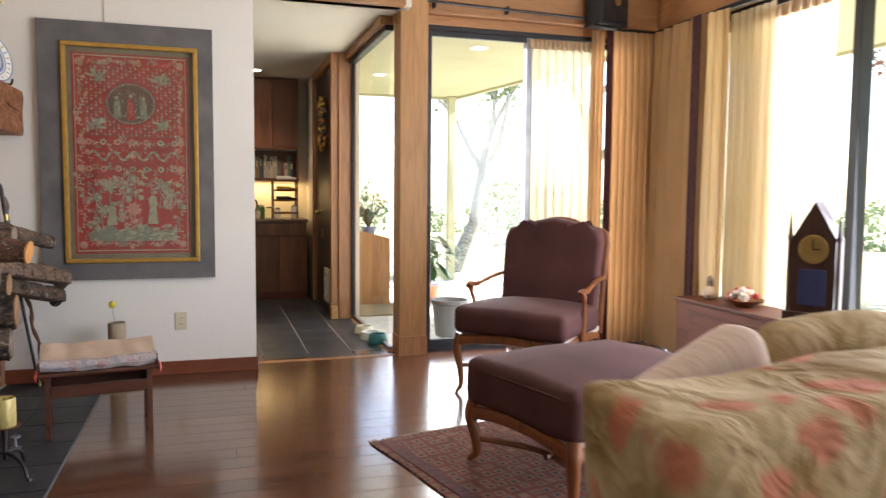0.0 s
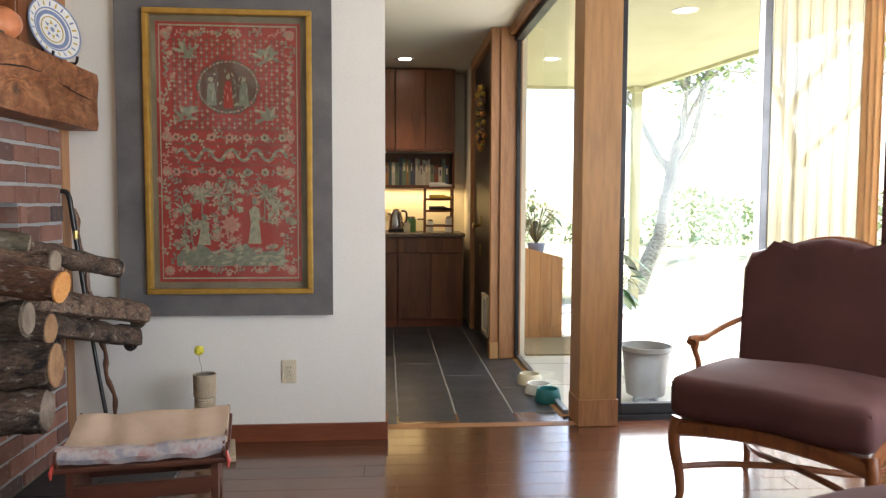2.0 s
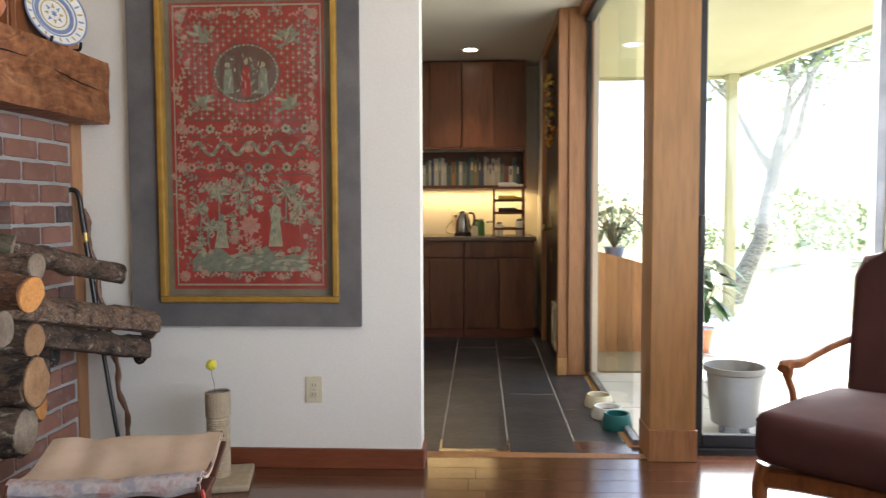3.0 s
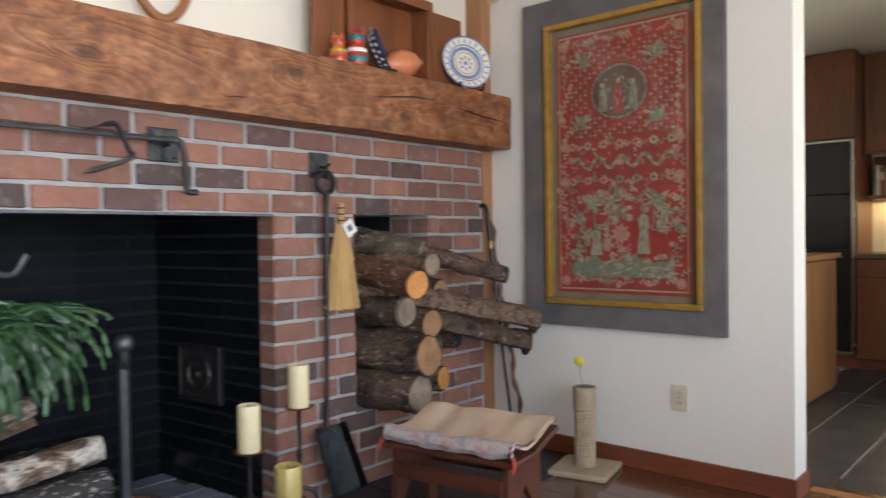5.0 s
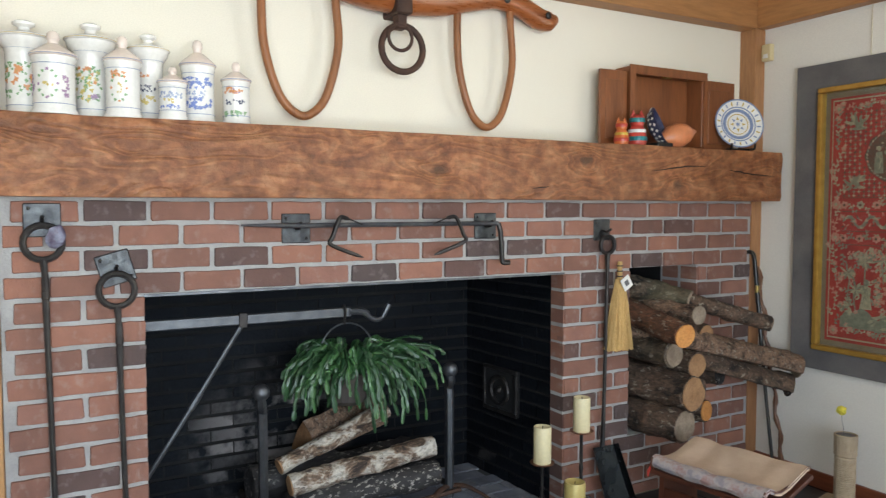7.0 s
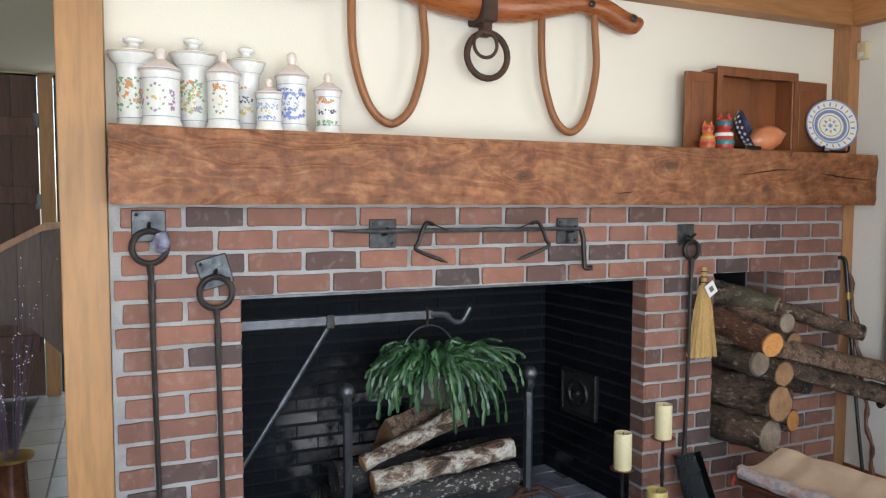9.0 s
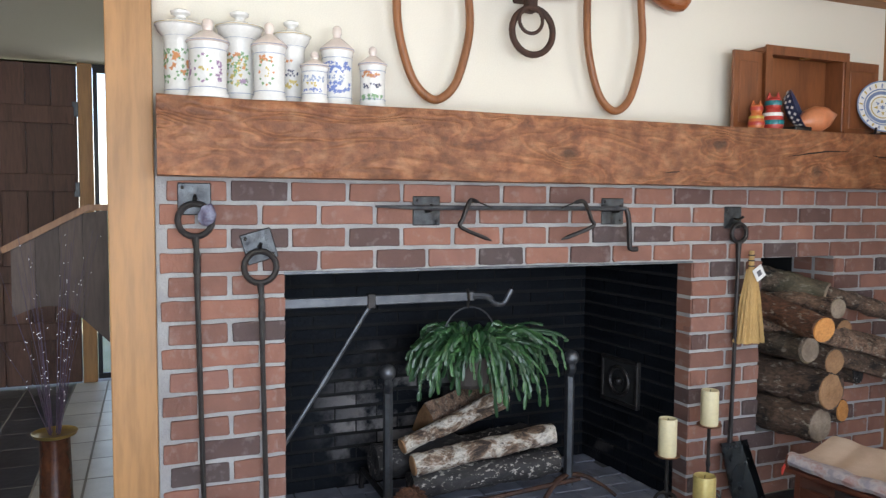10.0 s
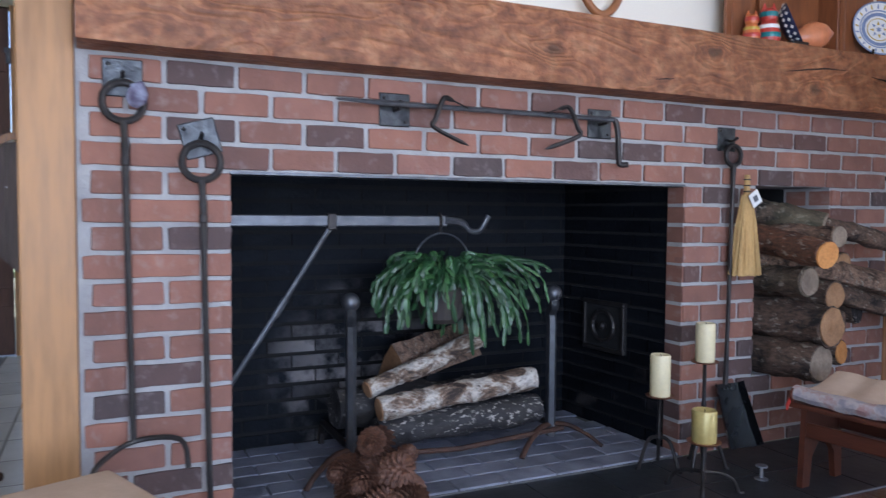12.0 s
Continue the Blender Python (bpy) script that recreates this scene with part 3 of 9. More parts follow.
beam_crack((4.20, 4.42, 4.60), (1.612, 1.640, 1.646), 0.0035)
beam_crack((4.72, 4.90, 5.10), (1.630, 1.612, 1.604), 0.0038)
beam_crack((3.50, 3.62), (1.52, 1.535), 0.003)


def ring_points(c, r, n=20, plane="yz", squash=1.0):
    pts = []
    for i in range(n):
        a = 2 * math.pi * i / n
        u, w = r * math.cos(a), r * squash * math.sin(a)
        pts.append((c[0], c[1] + u, c[2] + w) if plane == "yz" else (c[0] + u, c[1], c[2] + w))
    return pts


def wall_plate(parent, y, z, s=0.052, turn=0.0):
    bm = bmesh.new()
    m = pose(0.0, y, z, turn, 0, 0)
    add_box(bm, 0.0, -s, -s, 0.006, s, s, 0.003, 1, m)
    plate = part("wall_plate", bm, "plate_steel", parent, "square hammered steel wall plate")
    for dy, dz in ((-0.7, 0.7), (0.7, -0.7)):
        nb = bmesh.new()
        bmesh.ops.create_uvsphere(nb, u_segments=8, v_segments=5, radius=0.006, matrix=m @ Matrix.Translation((0.006, dy * s, dz * s)))
        part("nail", nb, "iron", plate)
    return plate


def long_tool(name, y, top, low, plate_turn, label, foot):
    t = thing(name, (0.0, y, 0), label, "fire tool", "fire tools on the brick wall")
    wall_plate(t, 0, top, 0.055, plate_turn)
    bm = bmesh.new()
    add_tube(bm, [(0.004, 0, top), (0.03, 0, top - 0.004), (0.05, 0, top + 0.012)], 0.006, 6)
    part("hook", bm, "iron", t)
    rc = top - 0.072
    part("ring", add_tube(bmesh.new(), ring_points((0.03, 0, rc), 0.056), 0.0105, 8, True), "iron", t, "forged ring handle", True)
    bm = bmesh.new()
    add_tube(bm, [(0.03, 0, rc - 0.055), (0.03, 0.003, rc - 0.10), (0.032, 0.004, rc - 0.13), (0.033, 0.005, rc - 0.3), (0.05, 0.014, low + 0.1), (0.055, 0.016, low)],
             [0.013, 0.009, 0.012, 0.009, 0.009, 0.008], 8)
    part("shaft", bm, "iron", t, "", True)
    add = bmesh.new()
    add_lathe(add, [(0.009, rc - 0.19), (0.013, rc - 0.18), (0.013, rc - 0.16), (0.009, rc - 0.15)], 10, Matrix.Translation((0.032, 0.004, 0)))
    part("collar", add, "iron", t)
    part("head", foot(low), "iron", t, "", True)
    return t


def fork_head(low):
    bm = bmesh.new()
    pts = smooth_curve([(0.14, -0.10, low - 0.10), (0.12, -0.08, low - 0.04), (0.055, 0.016, low), (0.10, 0.14, low + 0.005), (0.14, 0.16, low - 0.07)], 5)
    add_tube(bm, pts, 0.008, 8)
    return bm


def hook_head(low):
    bm = bmesh.new()
    add_tube(bm, smooth_curve([(0.055, 0.016, low + 0.02), (0.06, 0.016, low - 0.03), (0.09, 0.02, low - 0.05), (0.11, 0.025, low - 0.02)], 5), 0.008, 8)
    return bm


poker = long_tool("toasting_fork", 1.68, 1.40, 0.34, 0, "long iron hearth fork with a ring handle on the brick", fork_head)
poker2 = long_tool("poker", 1.895, 1.235, 0.12, 16, "long iron poker hanging by its ring from a tilted plate", hook_head)
bm = bmesh.new()
jitter(bmesh.ops.create_icosphere(bm, subdivisions=2, radius=0.03, matrix=Matrix.Translation((0.062, 1.72, 1.345)) @ Matrix.Diagonal((0.5, 1.0, 1.2, 1))) and bm, 0.016, 30)
tassel = tagged(part("fabric_tassel", bm, plain("purple_cloth", (0.05, 0.02, 0.06), (0.30, 0.32, 0.42), 30, 0.8)), "small purple and grey cloth tassel on the fork ring", "tassel")


def spit_rack():
    t = thing("spit_rack", (0.0, 2.87, 0), "iron roasting spit on two wall plates over the firebox", "fire tool")
    for y in (-0.345, 0.50):
        wall_plate(t, y, 1.362, 0.056)
        part("bracket", add_tube(bmesh.new(), [(0.004, y, 1.36), (0.05, y, 1.362), (0.062, y, 1.385)], 0.007, 6), "iron", t)
    part("spit", add_tube(bmesh.new(), [(0.06, -0.565, 1.378), (0.06, -0.40, 1.374), (0.06, 0.50, 1.374), (0.06, 0.53, 1.374)], [0.004, 0.009, 0.009, 0.009], 8), "iron_bright", t, "straight steel spit rod", True)
    part("crank", add_tube(bmesh.new(), smooth_curve([(0.06, 0.53, 1.374), (0.065, 0.54, 1.33), (0.068, 0.545, 1.23), (0.07, 0.55, 1.205), (0.075, 0.58, 1.205)], 4), 0.011, 8), "iron", t, "", True)
    for y, s in ((-0.20, 1), (0.31, -1)):
        bm = bmesh.new()
        add_tube(bm, smooth_curve([(0.07, y + s * 0.10, 1.375), (0.075, y + s * 0.03, 1.40), (0.085, y, 1.398), (0.09, y - s * 0.03, 1.33), (0.09, y - s * 0.035, 1.30), (0.075, y + s * 0.10, 1.248)], 4), [0.003] * 4 + [0.009] * 12 + [0.008] * 4 + [0.002], 6)
        part("prong", bm, "iron", t, "", True)


spit_rack()


def hearth_shovel():
    t = thing("hearth_shovel", (0.0, 4.035, 0), "long iron hearth shovel hanging from a brick wall plate", "fire tool", "fire tools on the brick wall")
    wall_plate(t, -0.01, 1.335, 0.05)
    part("hook", add_tube(bmesh.new(), [(0.004, 0, 1.33), (0.03, 0, 1.325), (0.05, 0.01, 1.34)], 0.006, 6), "iron", t)
    part("ring", add_tube(bmesh.new(), ring_points((0.035, 0, 1.265), 0.042), 0.010, 8, True), "iron", t, "", True)
    part("shaft", add_tube(bmesh.new(), [(0.035, 0.0, 1.225), (0.035, 0.0, 1.12), (0.045, -0.02, 0.5), (0.05, -0.03, 0.30)], [0.013, 0.009, 0.009, 0.012], 8), "iron", t, "", True)
    bm = bmesh.new()
    n = 7
    rows = []
    for i in range(n):
        f = i / (n - 1)
        z, half, x = 0.305 - 0.265 * f, 0.075 + 0.018 * f, 0.055 + 0.055 * f
        y0 = -0.035 + 0.05 * f
        row = [bm.verts.new((x + dx, y0 + half * u, z + (0.012 if abs(u) == 1 else 0))) for u, dx in ((-1, 0.028), (-0.82, 0.004), (0, 0), (0.82, 0.004), (1, 0.028))]
        rows.append(row)
    for a, b in zip(rows, rows[1:]):
        for i in range(4):
            bm.faces.new((a[i], a[i + 1], b[i + 1], b[i]))
    bmesh.ops.solidify(bm, geom=list(bm.faces), thickness=0.003)
    pan = part("pan", bm, "pan_steel", t, "dark polished shovel pan", True)
    for k in (-0.02, 0.0, 0.02):
        rb = bmesh.new()
        bmesh.ops.create_uvsphere(rb, u_segments=6, v_segments=4, radius=0.005, matrix=Matrix.Translation((0.066, -0.03 + k, 0.285)))
        part("rivet", rb, "iron_bright", pan)


hearth_shovel()


def hearth_broom():
    t = thing("hearth_broom", (0.06, 4.09, 0), "straw hearth broom with a paper tag hanging by the shovel", "broom")
    bm = bmesh.new()
    add_lathe(bm, [(0.010, 1.185), (0.012, 1.18), (0.012, 1.12), (0.016, 1.09)], 10)
    part("handle", bm, "straw", t, "bound straw handle")
    for z in (1.165, 1.14, 1.115):
        part("binding", add_tube(bmesh.new(), ring_points((0, 0, z), 0.0132, 12, "yz") and [(0.0135 * math.cos(a), 0.0135 * math.sin(a), z) for a in [2 * math.pi * i / 12 for i in range(12)]], 0.003, 5, True), "pot_dark", t)
    bm = bmesh.new()
    rnd = random.Random(5)
    for i in range(150):
        u, w = rnd.uniform(-1, 1), rnd.uniform(-1, 1)
        z1 = 0.765 + rnd.uniform(-0.008, 0.006)
        top = (0.012 * w, 0.014 * u, 1.10)
        mid = (0.02 * w, 0.038 * u, 0.98)
        end = (0.024 * w + rnd.uniform(-0.004, 0.004), 0.070 * u + rnd.uniform(-0.004, 0.004), z1)
        add_tube(bm, [top, mid, end], 0.0042, 4)
    part("bristles", bm, "straw", t, "spread straw bristles")
    tag = part("tag", add_box(bmesh.new(), 0.030, -0.028, 1.055, 0.033, 0.028, 1.115, m=pose(0, 0, 0, 0, 0, 0) @ Matrix.Translation((0, 0.015, 1.085)) @ pose(0, 0, 0, 32, 0, 0) @ Matrix.Translation((0, 0, -1.085))), "paper", t, "white paper tag")
    part("print", add_box(bmesh.new(), 0.0332, -0.012, 1.072, 0.0338, 0.012, 1.098, m=Matrix.Translation((0, 0.015, 1.085)) @ pose(0, 0, 0, 32, 0, 0) @ Matrix.Translation((0, 0, -1.085))), "ink", tag)


hearth_broom()


def wood_log(name, a, b, r, bark, cut, label, group="firewood in the niche", seed=0, taper=0.92, split=False):
    a, b = Vector(a), Vector(b)
    t = thing(name, tuple(a), label, "log", group)
    d = b - a
    bm = bmesh.new()
    k, n = 26, 20
    pts = [d * (i / k) + 0.5 * r * 0.35 * noise.noise_vector(Vector((i * 0.16, seed, 0))) for i in range(k + 1)]
    add_tube(bm, pts, [r * (1 - (1 - taper) * i / k) * (1 + 0.07 * noise.noise(Vector((i * 0.3, seed * 2.1, 3)))) for i in range(k + 1)], n)
    ax = d.normalized()
    for v in bm.verts:
        rel = v.co - ax * v.co.dot(ax)
        q = v.co * 14 + Vector((seed * 3.1, 0, 0))
        v.co += rel * (0.17 * noise.noise(q) + 0.13 * noise.noise(q * 2.7))
    if split:
        side = ax.cross(Vector((0, 0, 1))).normalized()
        for v in bm.verts:
            h = v.co.dot(side.cross(ax)) * -1
            if h > r * 0.15:
                v.co -= side.cross(ax) * -1 * (h - r * 0.15) * 0.75
    part("bark", bm, bark, t, "", True)
    q = ax.to_track_quat("Z", "Y").to_matrix().to_4x4()
    for end, s in ((d, 1),):
        eb = bmesh.new()
        rr = r * taper * (0.93 if not split else 0.72)
        add_lathe(eb, [(rr, -0.002), (rr * 1.0, 0.003), (rr * 0.97, 0.006), (rr * 0.5, 0.005), (rr * 0.2, 0.0065)], 18, Matrix.Translation(pts[-1]) @ q)
        for v in eb.verts:
            v.co += (v.co - pts[-1]) * 0.07 * noise.noise(v.co * 20)
        part("cut_end", eb, cut, t, "sawn end")
    return t


LOGS = [
    ((-0.5, 4.30, 0.385), (0.225, 4.36, 0.392), 0.088, "bark", "cut_grey", "thick brown log with a weathered pale end"),
    ((-0.5, 4.50, 0.37), (0.10, 4.645, 0.40), 0.06, "bark", "cut_orange", "short brown log with an orange end"),
    ((-0.5, 4.32, 0.56), (0.25, 4.40, 0.555), 0.095, "bark", "cut_brown", "thick brown log with a brown sawn end"),
    ((-0.5, 4.58, 0.53), (0.10, 4.74, 0.58), 0.06, "bark", "char", "dark log at the side of the niche"),
    ((-0.5, 4.29, 0.74), (0.18, 4.335, 0.738), 0.068, "bark_moss", "cut_grey", "mossy log with a grey end"),
    ((-0.5, 4.44, 0.70), (0.20, 4.465, 0.675), 0.07, "bark", "cut_brown", "brown log lying behind a mossy one"),
    ((-0.5, 4.32, 0.99), (0.345, 4.225, 0.858), 0.063, "bark_red", "cut_orange", "reddish log with a bright orange sawn end"),
    ((-0.5, 4.44, 0.95), (0.24, 4.43, 0.925), 0.052, "bark_pale", "cut_grey", "pale flaking log with a grey end"),
    ((-0.5, 4.57, 0.84), (0.12, 4.60, 0.80), 0.06, "bark", "cut_brown", "brown log in the middle of the niche"),
    ((-0.30, 4.26, 1.085), (0.10, 4.52, 0.975), 0.06, "bark_moss", "cut_grey", "slim mossy log on top of the pile"),
    ((0.06, 4.50, 0.985), (0.33, 4.83, 0.865), 0.042, "bark", "cut_grey", "slim dark log jutting from the pile"),
    ((-0.10, 4.22, 0.835), (0.335, 5.04, 0.63), 0.078, "bark_pale", "cut_grey", "long pale-barked split log jutting from the pile"),
    ((0.0, 4.45, 0.70), (0.31, 5.0, 0.53), 0.072, "bark", "char", "dark split log below the jutting one"),
]
for i, (a, b, r, bark, cut, lab) in enumerate(LOGS):
    wood_log("firewood_log", a, b, r, bark, cut, lab, seed=i * 1.7 + 0.3, split=i in (11, 12))

# inside the firebox
for i, (a, b, r, bark, cut, lab) in enumerate([
    ((-0.33, 2.58, 0.16), (-0.30, 3.29, 0.19), 0.064, "char", "char", "charred dark log resting on the andirons"),
    ((-0.52, 3.25, 0.21), (-0.46, 2.45, 0.23), 0.088, "char", "char", "thick blackened log at the back of the grate"),
    ((-0.30, 3.27, 0.320), (-0.30, 2.585, 0.255), 0.050, "birch", "cut_brown", "white birch log lying across the andirons"),
    ((-0.46, 3.10, 0.475), (-0.38, 2.56, 0.315), 0.040, "birch", "cut_brown", "white birch log leaning on the pile"),
]):
    wood_log("hearth_log", a, b, r, bark, cut, lab, "logs on the andirons", seed=20 + i * 2.3)


def split_wedge(a, b, outline, label):
    """A split piece of firewood: a three-sided section along a line."""
    a, b = Vector(a), Vector(b)
    t = thing("split_log", tuple(a), label, "log", "logs on the andirons")
    d = b - a
    q = d.to_track_quat("Z", "Y").to_matrix().to_4x4()
    n = 9
    bm = bmesh.new()
    rows = []
    for i in range(n + 1):
        rows.append([bm.verts.new(q @ Vector((u * (1 + 0.08 * noise.noise(Vector((u * 9, i * 0.5, 1)))), w * (1 + 0.08 * noise.noise(Vector((w * 9, i * 0.5, 7)))), d.length * i / n))) for u, w in outline])
    for r0, r1 in zip(rows, rows[1:]):
        for i in range(len(outline)):
            j = (i + 1) % len(outline)
            bm.faces.new((r0[i], r0[j], r1[j], r1[i]))
    bm.faces.new(rows[0])
    part("split_side", bm, "bark_pale", t, "pale split faces")
    eb = bmesh.new()
    eb.faces.new([eb.verts.new(v) for v in [q @ Vector((u * 0.99, w * 0.99, d.length + 0.002)) for u, w in outline]])
    bmesh.ops.solidify(eb, geom=list(eb.faces), thickness=0.004)
    part("cut_end", eb, "cut_brown", t, "brown sawn end")


split_wedge((-0.66, 3.12, 0.43), (-0.50, 2.71, 0.375), [(-0.10, -0.06), (0.0, -0.075), (0.105, -0.05), (0.05, 0.05), (0.01, 0.095), (-0.04, 0.04)], "split log with a brown three-cornered sawn end")


def andiron(y):
    t = thing("andiron", (-0.30, y, 0.012), "tall forged iron andiron with a ball top in the firebox", "andiron", "pair of andirons")
    bm = bmesh.new()
    pts = smooth_curve([(0, 0, 0.05), (0, 0, 0.30), (0, 0, 0.52), (-0.005, 0.0, 0.58), (0.03, -0.01, 0.615), (0.03, -0.012, 0.64)], 4)
    add_tube(bm, pts, 0.028, 6, flat=0.7)
    part("post", bm, "iron_bright", t, "flat iron upright")
    bm = bmesh.new()
    bmesh.ops.create_uvsphere(bm, u_segments=14, v_segments=10, radius=0.036, matrix=Matrix.Translation((0.03, -0.012, 0.668)))
    part("ball", bm, "iron_bright", t, "", True)
    for s in (-1, 1):
        bm = bmesh.new()
        add_tube(bm, smooth_curve([(0.0, 0, 0.10), (0.03, s * 0.07, 0.095), (0.07, s * 0.15, 0.05), (0.10, s * 0.20, 0.006)], 5), [0.017] * 8 + [0.014] * 8, 8, flat=0.6)
        part("foot", bm, "iron_rust", t, "rusty arched foot", True)
    bm = bmesh.new()
    add_tube(bm, [(0, 0, 0.10), (-0.20, 0.0, 0.10), (-0.40, 0, 0.10), (-0.43, 0, 0.05), (-0.43, 0, 0.0)], 0.014, 6)
    part("billet_bar", bm, "iron", t)
    for z in (0.20, 0.36, 0.50):
        rb = bmesh.new()
        bmesh.ops.create_uvsphere(rb, u_segments=7, v_segments=5, radius=0.008, matrix=Matrix.Translation((0.016, 0, z)))
        part("rivet", rb, "iron_rust", t)
    return t


andiron(2.468)
andiron(3.362)
tagged(part("grate_bar", add_tube(bmesh.new(), [(-0.26, 2.40, 0.10), (-0.25, 2.9, 0.075), (-0.26, 3.40, 0.10)], 0.011, 7), "iron_rust"), "rusty iron bar lying between the andirons", "bar")


def crane():
    t = thing("fireplace_crane", (-0.30, 1.935, 0), "iron pot crane with a diagonal brace in the firebox", "crane")
    part("pivot", add_tube(bmesh.new(), [(0, 0.012, 0.30), (0, 0.012, 1.08)], 0.012, 8), "iron", t)
    bm = bmesh.new()
    add_box(bm, -0.008, 0.0, 0.962, 0.008, 0.93, 1.005, 0.004, 1)
    part("arm", bm, "iron_bright", t, "flat worn steel arm")
    part("tip", add_tube(bmesh.new(), smooth_curve([(0, 0.92, 0.985), (0, 0.99, 0.978), (0, 1.03, 0.945), (0, 1.075, 0.945), (0, 1.105, 0.99), (0, 1.115, 1.005)], 5), [0.017] * 8 + [0.012] * 18, 8), "iron_bright", t, "", True)
    part("brace", add_tube(bmesh.new(), [(0, 0.455, 0.965), (0, 0.26, 0.66), (0, 0.02, 0.30)], 0.010, 8), "iron_bright", t)
    part("brace_collar", add_tube(bmesh.new(), [(0, 0.285, 0.70), (0, 0.245, 0.637)], 0.014, 8), "iron_bright", t)
    part("clip", add_box(bmesh.new(), -0.013, 0.44, 0.95, 0.013, 0.475, 1.012, 0.003, 1), "iron", t)
    part("pot_hook", add_tube(bmesh.new(), smooth_curve([(0.0, 0.895, 1.015), (0.012, 0.90, 0.99), (0, 0.90, 0.95), (0, 0.90, 0.93)], 4), 0.007, 7), "iron", t)


crane()


def hanging_plant():
    c = Vector((-0.30, 2.845, 0))
    t = thing("hanging_plant", tuple(c), "hanging pot of drooping green christmas cactus in the firebox", "plant")
    part("pot", add_lathe(bmesh.new(), [(0.06, 0.58), (0.085, 0.60), (0.105, 0.70), (0.112, 0.72), (0.105, 0.725), (0.09, 0.70)], 20), "pot_dark", t)
    arc = [(0, 0.125 * math.cos(a), 0.80 + 0.135 * math.sin(a)) for a in [math.pi * i / 16 for i in range(17)]]
    part("wire_handle", add_tube(bmesh.new(), [(0, 0.11, 0.72)] + arc + [(0, -0.11, 0.72)], 0.004, 6), "iron_bright", t, "thin wire hoop")
    rnd = random.Random(11)
    bms = [bmesh.new(), bmesh.new()]
    for i in range(230):
        a = rnd.uniform(0, 2 * math.pi)
        reach = rnd.uniform(0.05, 0.33) * (1.2 if math.sin(a) > 0 else 0.82)
        drop = rnd.uniform(0.0, 0.27) * (1.2 if math.sin(a) > 0.1 else 0.8)
        rise = rnd.uniform(0.03, 0.12)
        p0 = Vector((0.05 * math.cos(a), 0.05 * math.sin(a), 0.715))
        k = max(5, int((reach + drop) / 0.052))
        bm = bms[0] if rnd.random() < 0.74 else bms[1]
        prev = None
        twist = rnd.uniform(-0.9, 0.9)
        wide = rnd.uniform(0.0085, 0.013)
        for j in range(k + 1):
            f = j / k
            q = p0 + Vector((math.cos(a) * reach * 0.62, math.sin(a) * reach * 1.08, 0)) * (1 - (1 - f) ** 1.7)
            q.z += rise * math.sin(min(1.0, f * 2.2) * math.pi * 0.55) * 1.3 - drop * f ** 2.1
            q += 0.03 * f * noise.noise_vector(Vector((i * 0.7, f * 3, 0)))
            if prev is not None:
                # one flat, toothed leaf segment, keeled along its middle
                d = q - prev
                tw = twist + rnd.uniform(-0.5, 0.5)
                sd = d.cross(Vector((math.cos(tw) * 0.9, math.sin(tw) * 0.9, 0.8))).normalized() * wide * rnd.uniform(0.8, 1.15)
                keel = sd.cross(d).normalized() * 0.004
                left, mid, right = [], [], []
                for g, w in ((0.0, 0.5), (0.3, 0.9), (0.62, 1.0), (0.9, 0.85), (1.06, 0.45)):
                    c = prev + d * g
                    left.append(bm.verts.new(c - sd * w))
                    mid.append(bm.verts.new(c + keel * min(1, w * 1.4)))
                    right.append(bm.verts.new(c + sd * w))
                for g in range(4):
                    bm.faces.new((left[g], mid[g], mid[g + 1], left[g + 1]))
                    bm.faces.new((mid[g], right[g], right[g + 1], mid[g + 1]))
            prev = q
    tagged(part("foliage", bms[0], "leaf", t, "drooping segmented dark green leaves"), kind="stuff")
    tagged(part("foliage", bms[1], "leaf_light", t, "lighter green leaf segments"), kind="stuff")


hanging_plant()


def cleanout():
    t = thing("cleanout_door", (-0.46, 3.774, 0.49), "small iron cleanout door on the firebox side wall", "fireback", "", 5.5)
    part("frame", add_box(bmesh.new(), -0.15, -0.012, -0.12, 0.13, 0.004, 0.12, 0.004, 1), "soot_shade_mortar", t)
    for b in ((-0.15, 0.10, 0.13, 0.12), (-0.15, -0.12, 0.13, -0.10), (-0.15, -0.1, -0.13, 0.1), (0.11, -0.1, 0.13, 0.1)):
        part("moulding", add_box(bmesh.new(), b[0], -0.022, b[1], b[2], -0.010, b[3], 0.003, 1), "iron", t)
    part("rosette", add_tube(bmesh.new(), [(0.07 * math.cos(a) - 0.01, -0.018, 0.07 * math.sin(a)) for a in [2 * math.pi * i / 18 for i in range(18)]], 0.010, 6, True), "iron", t)
    bm = bmesh.new()
    bmesh.ops.create_uvsphere(bm, u_segments=10, v_segments=6, radius=0.022, matrix=Matrix.Translation((-0.01, -0.02, 0)))
    part("boss", bm, "iron", t, "", True)


cleanout()

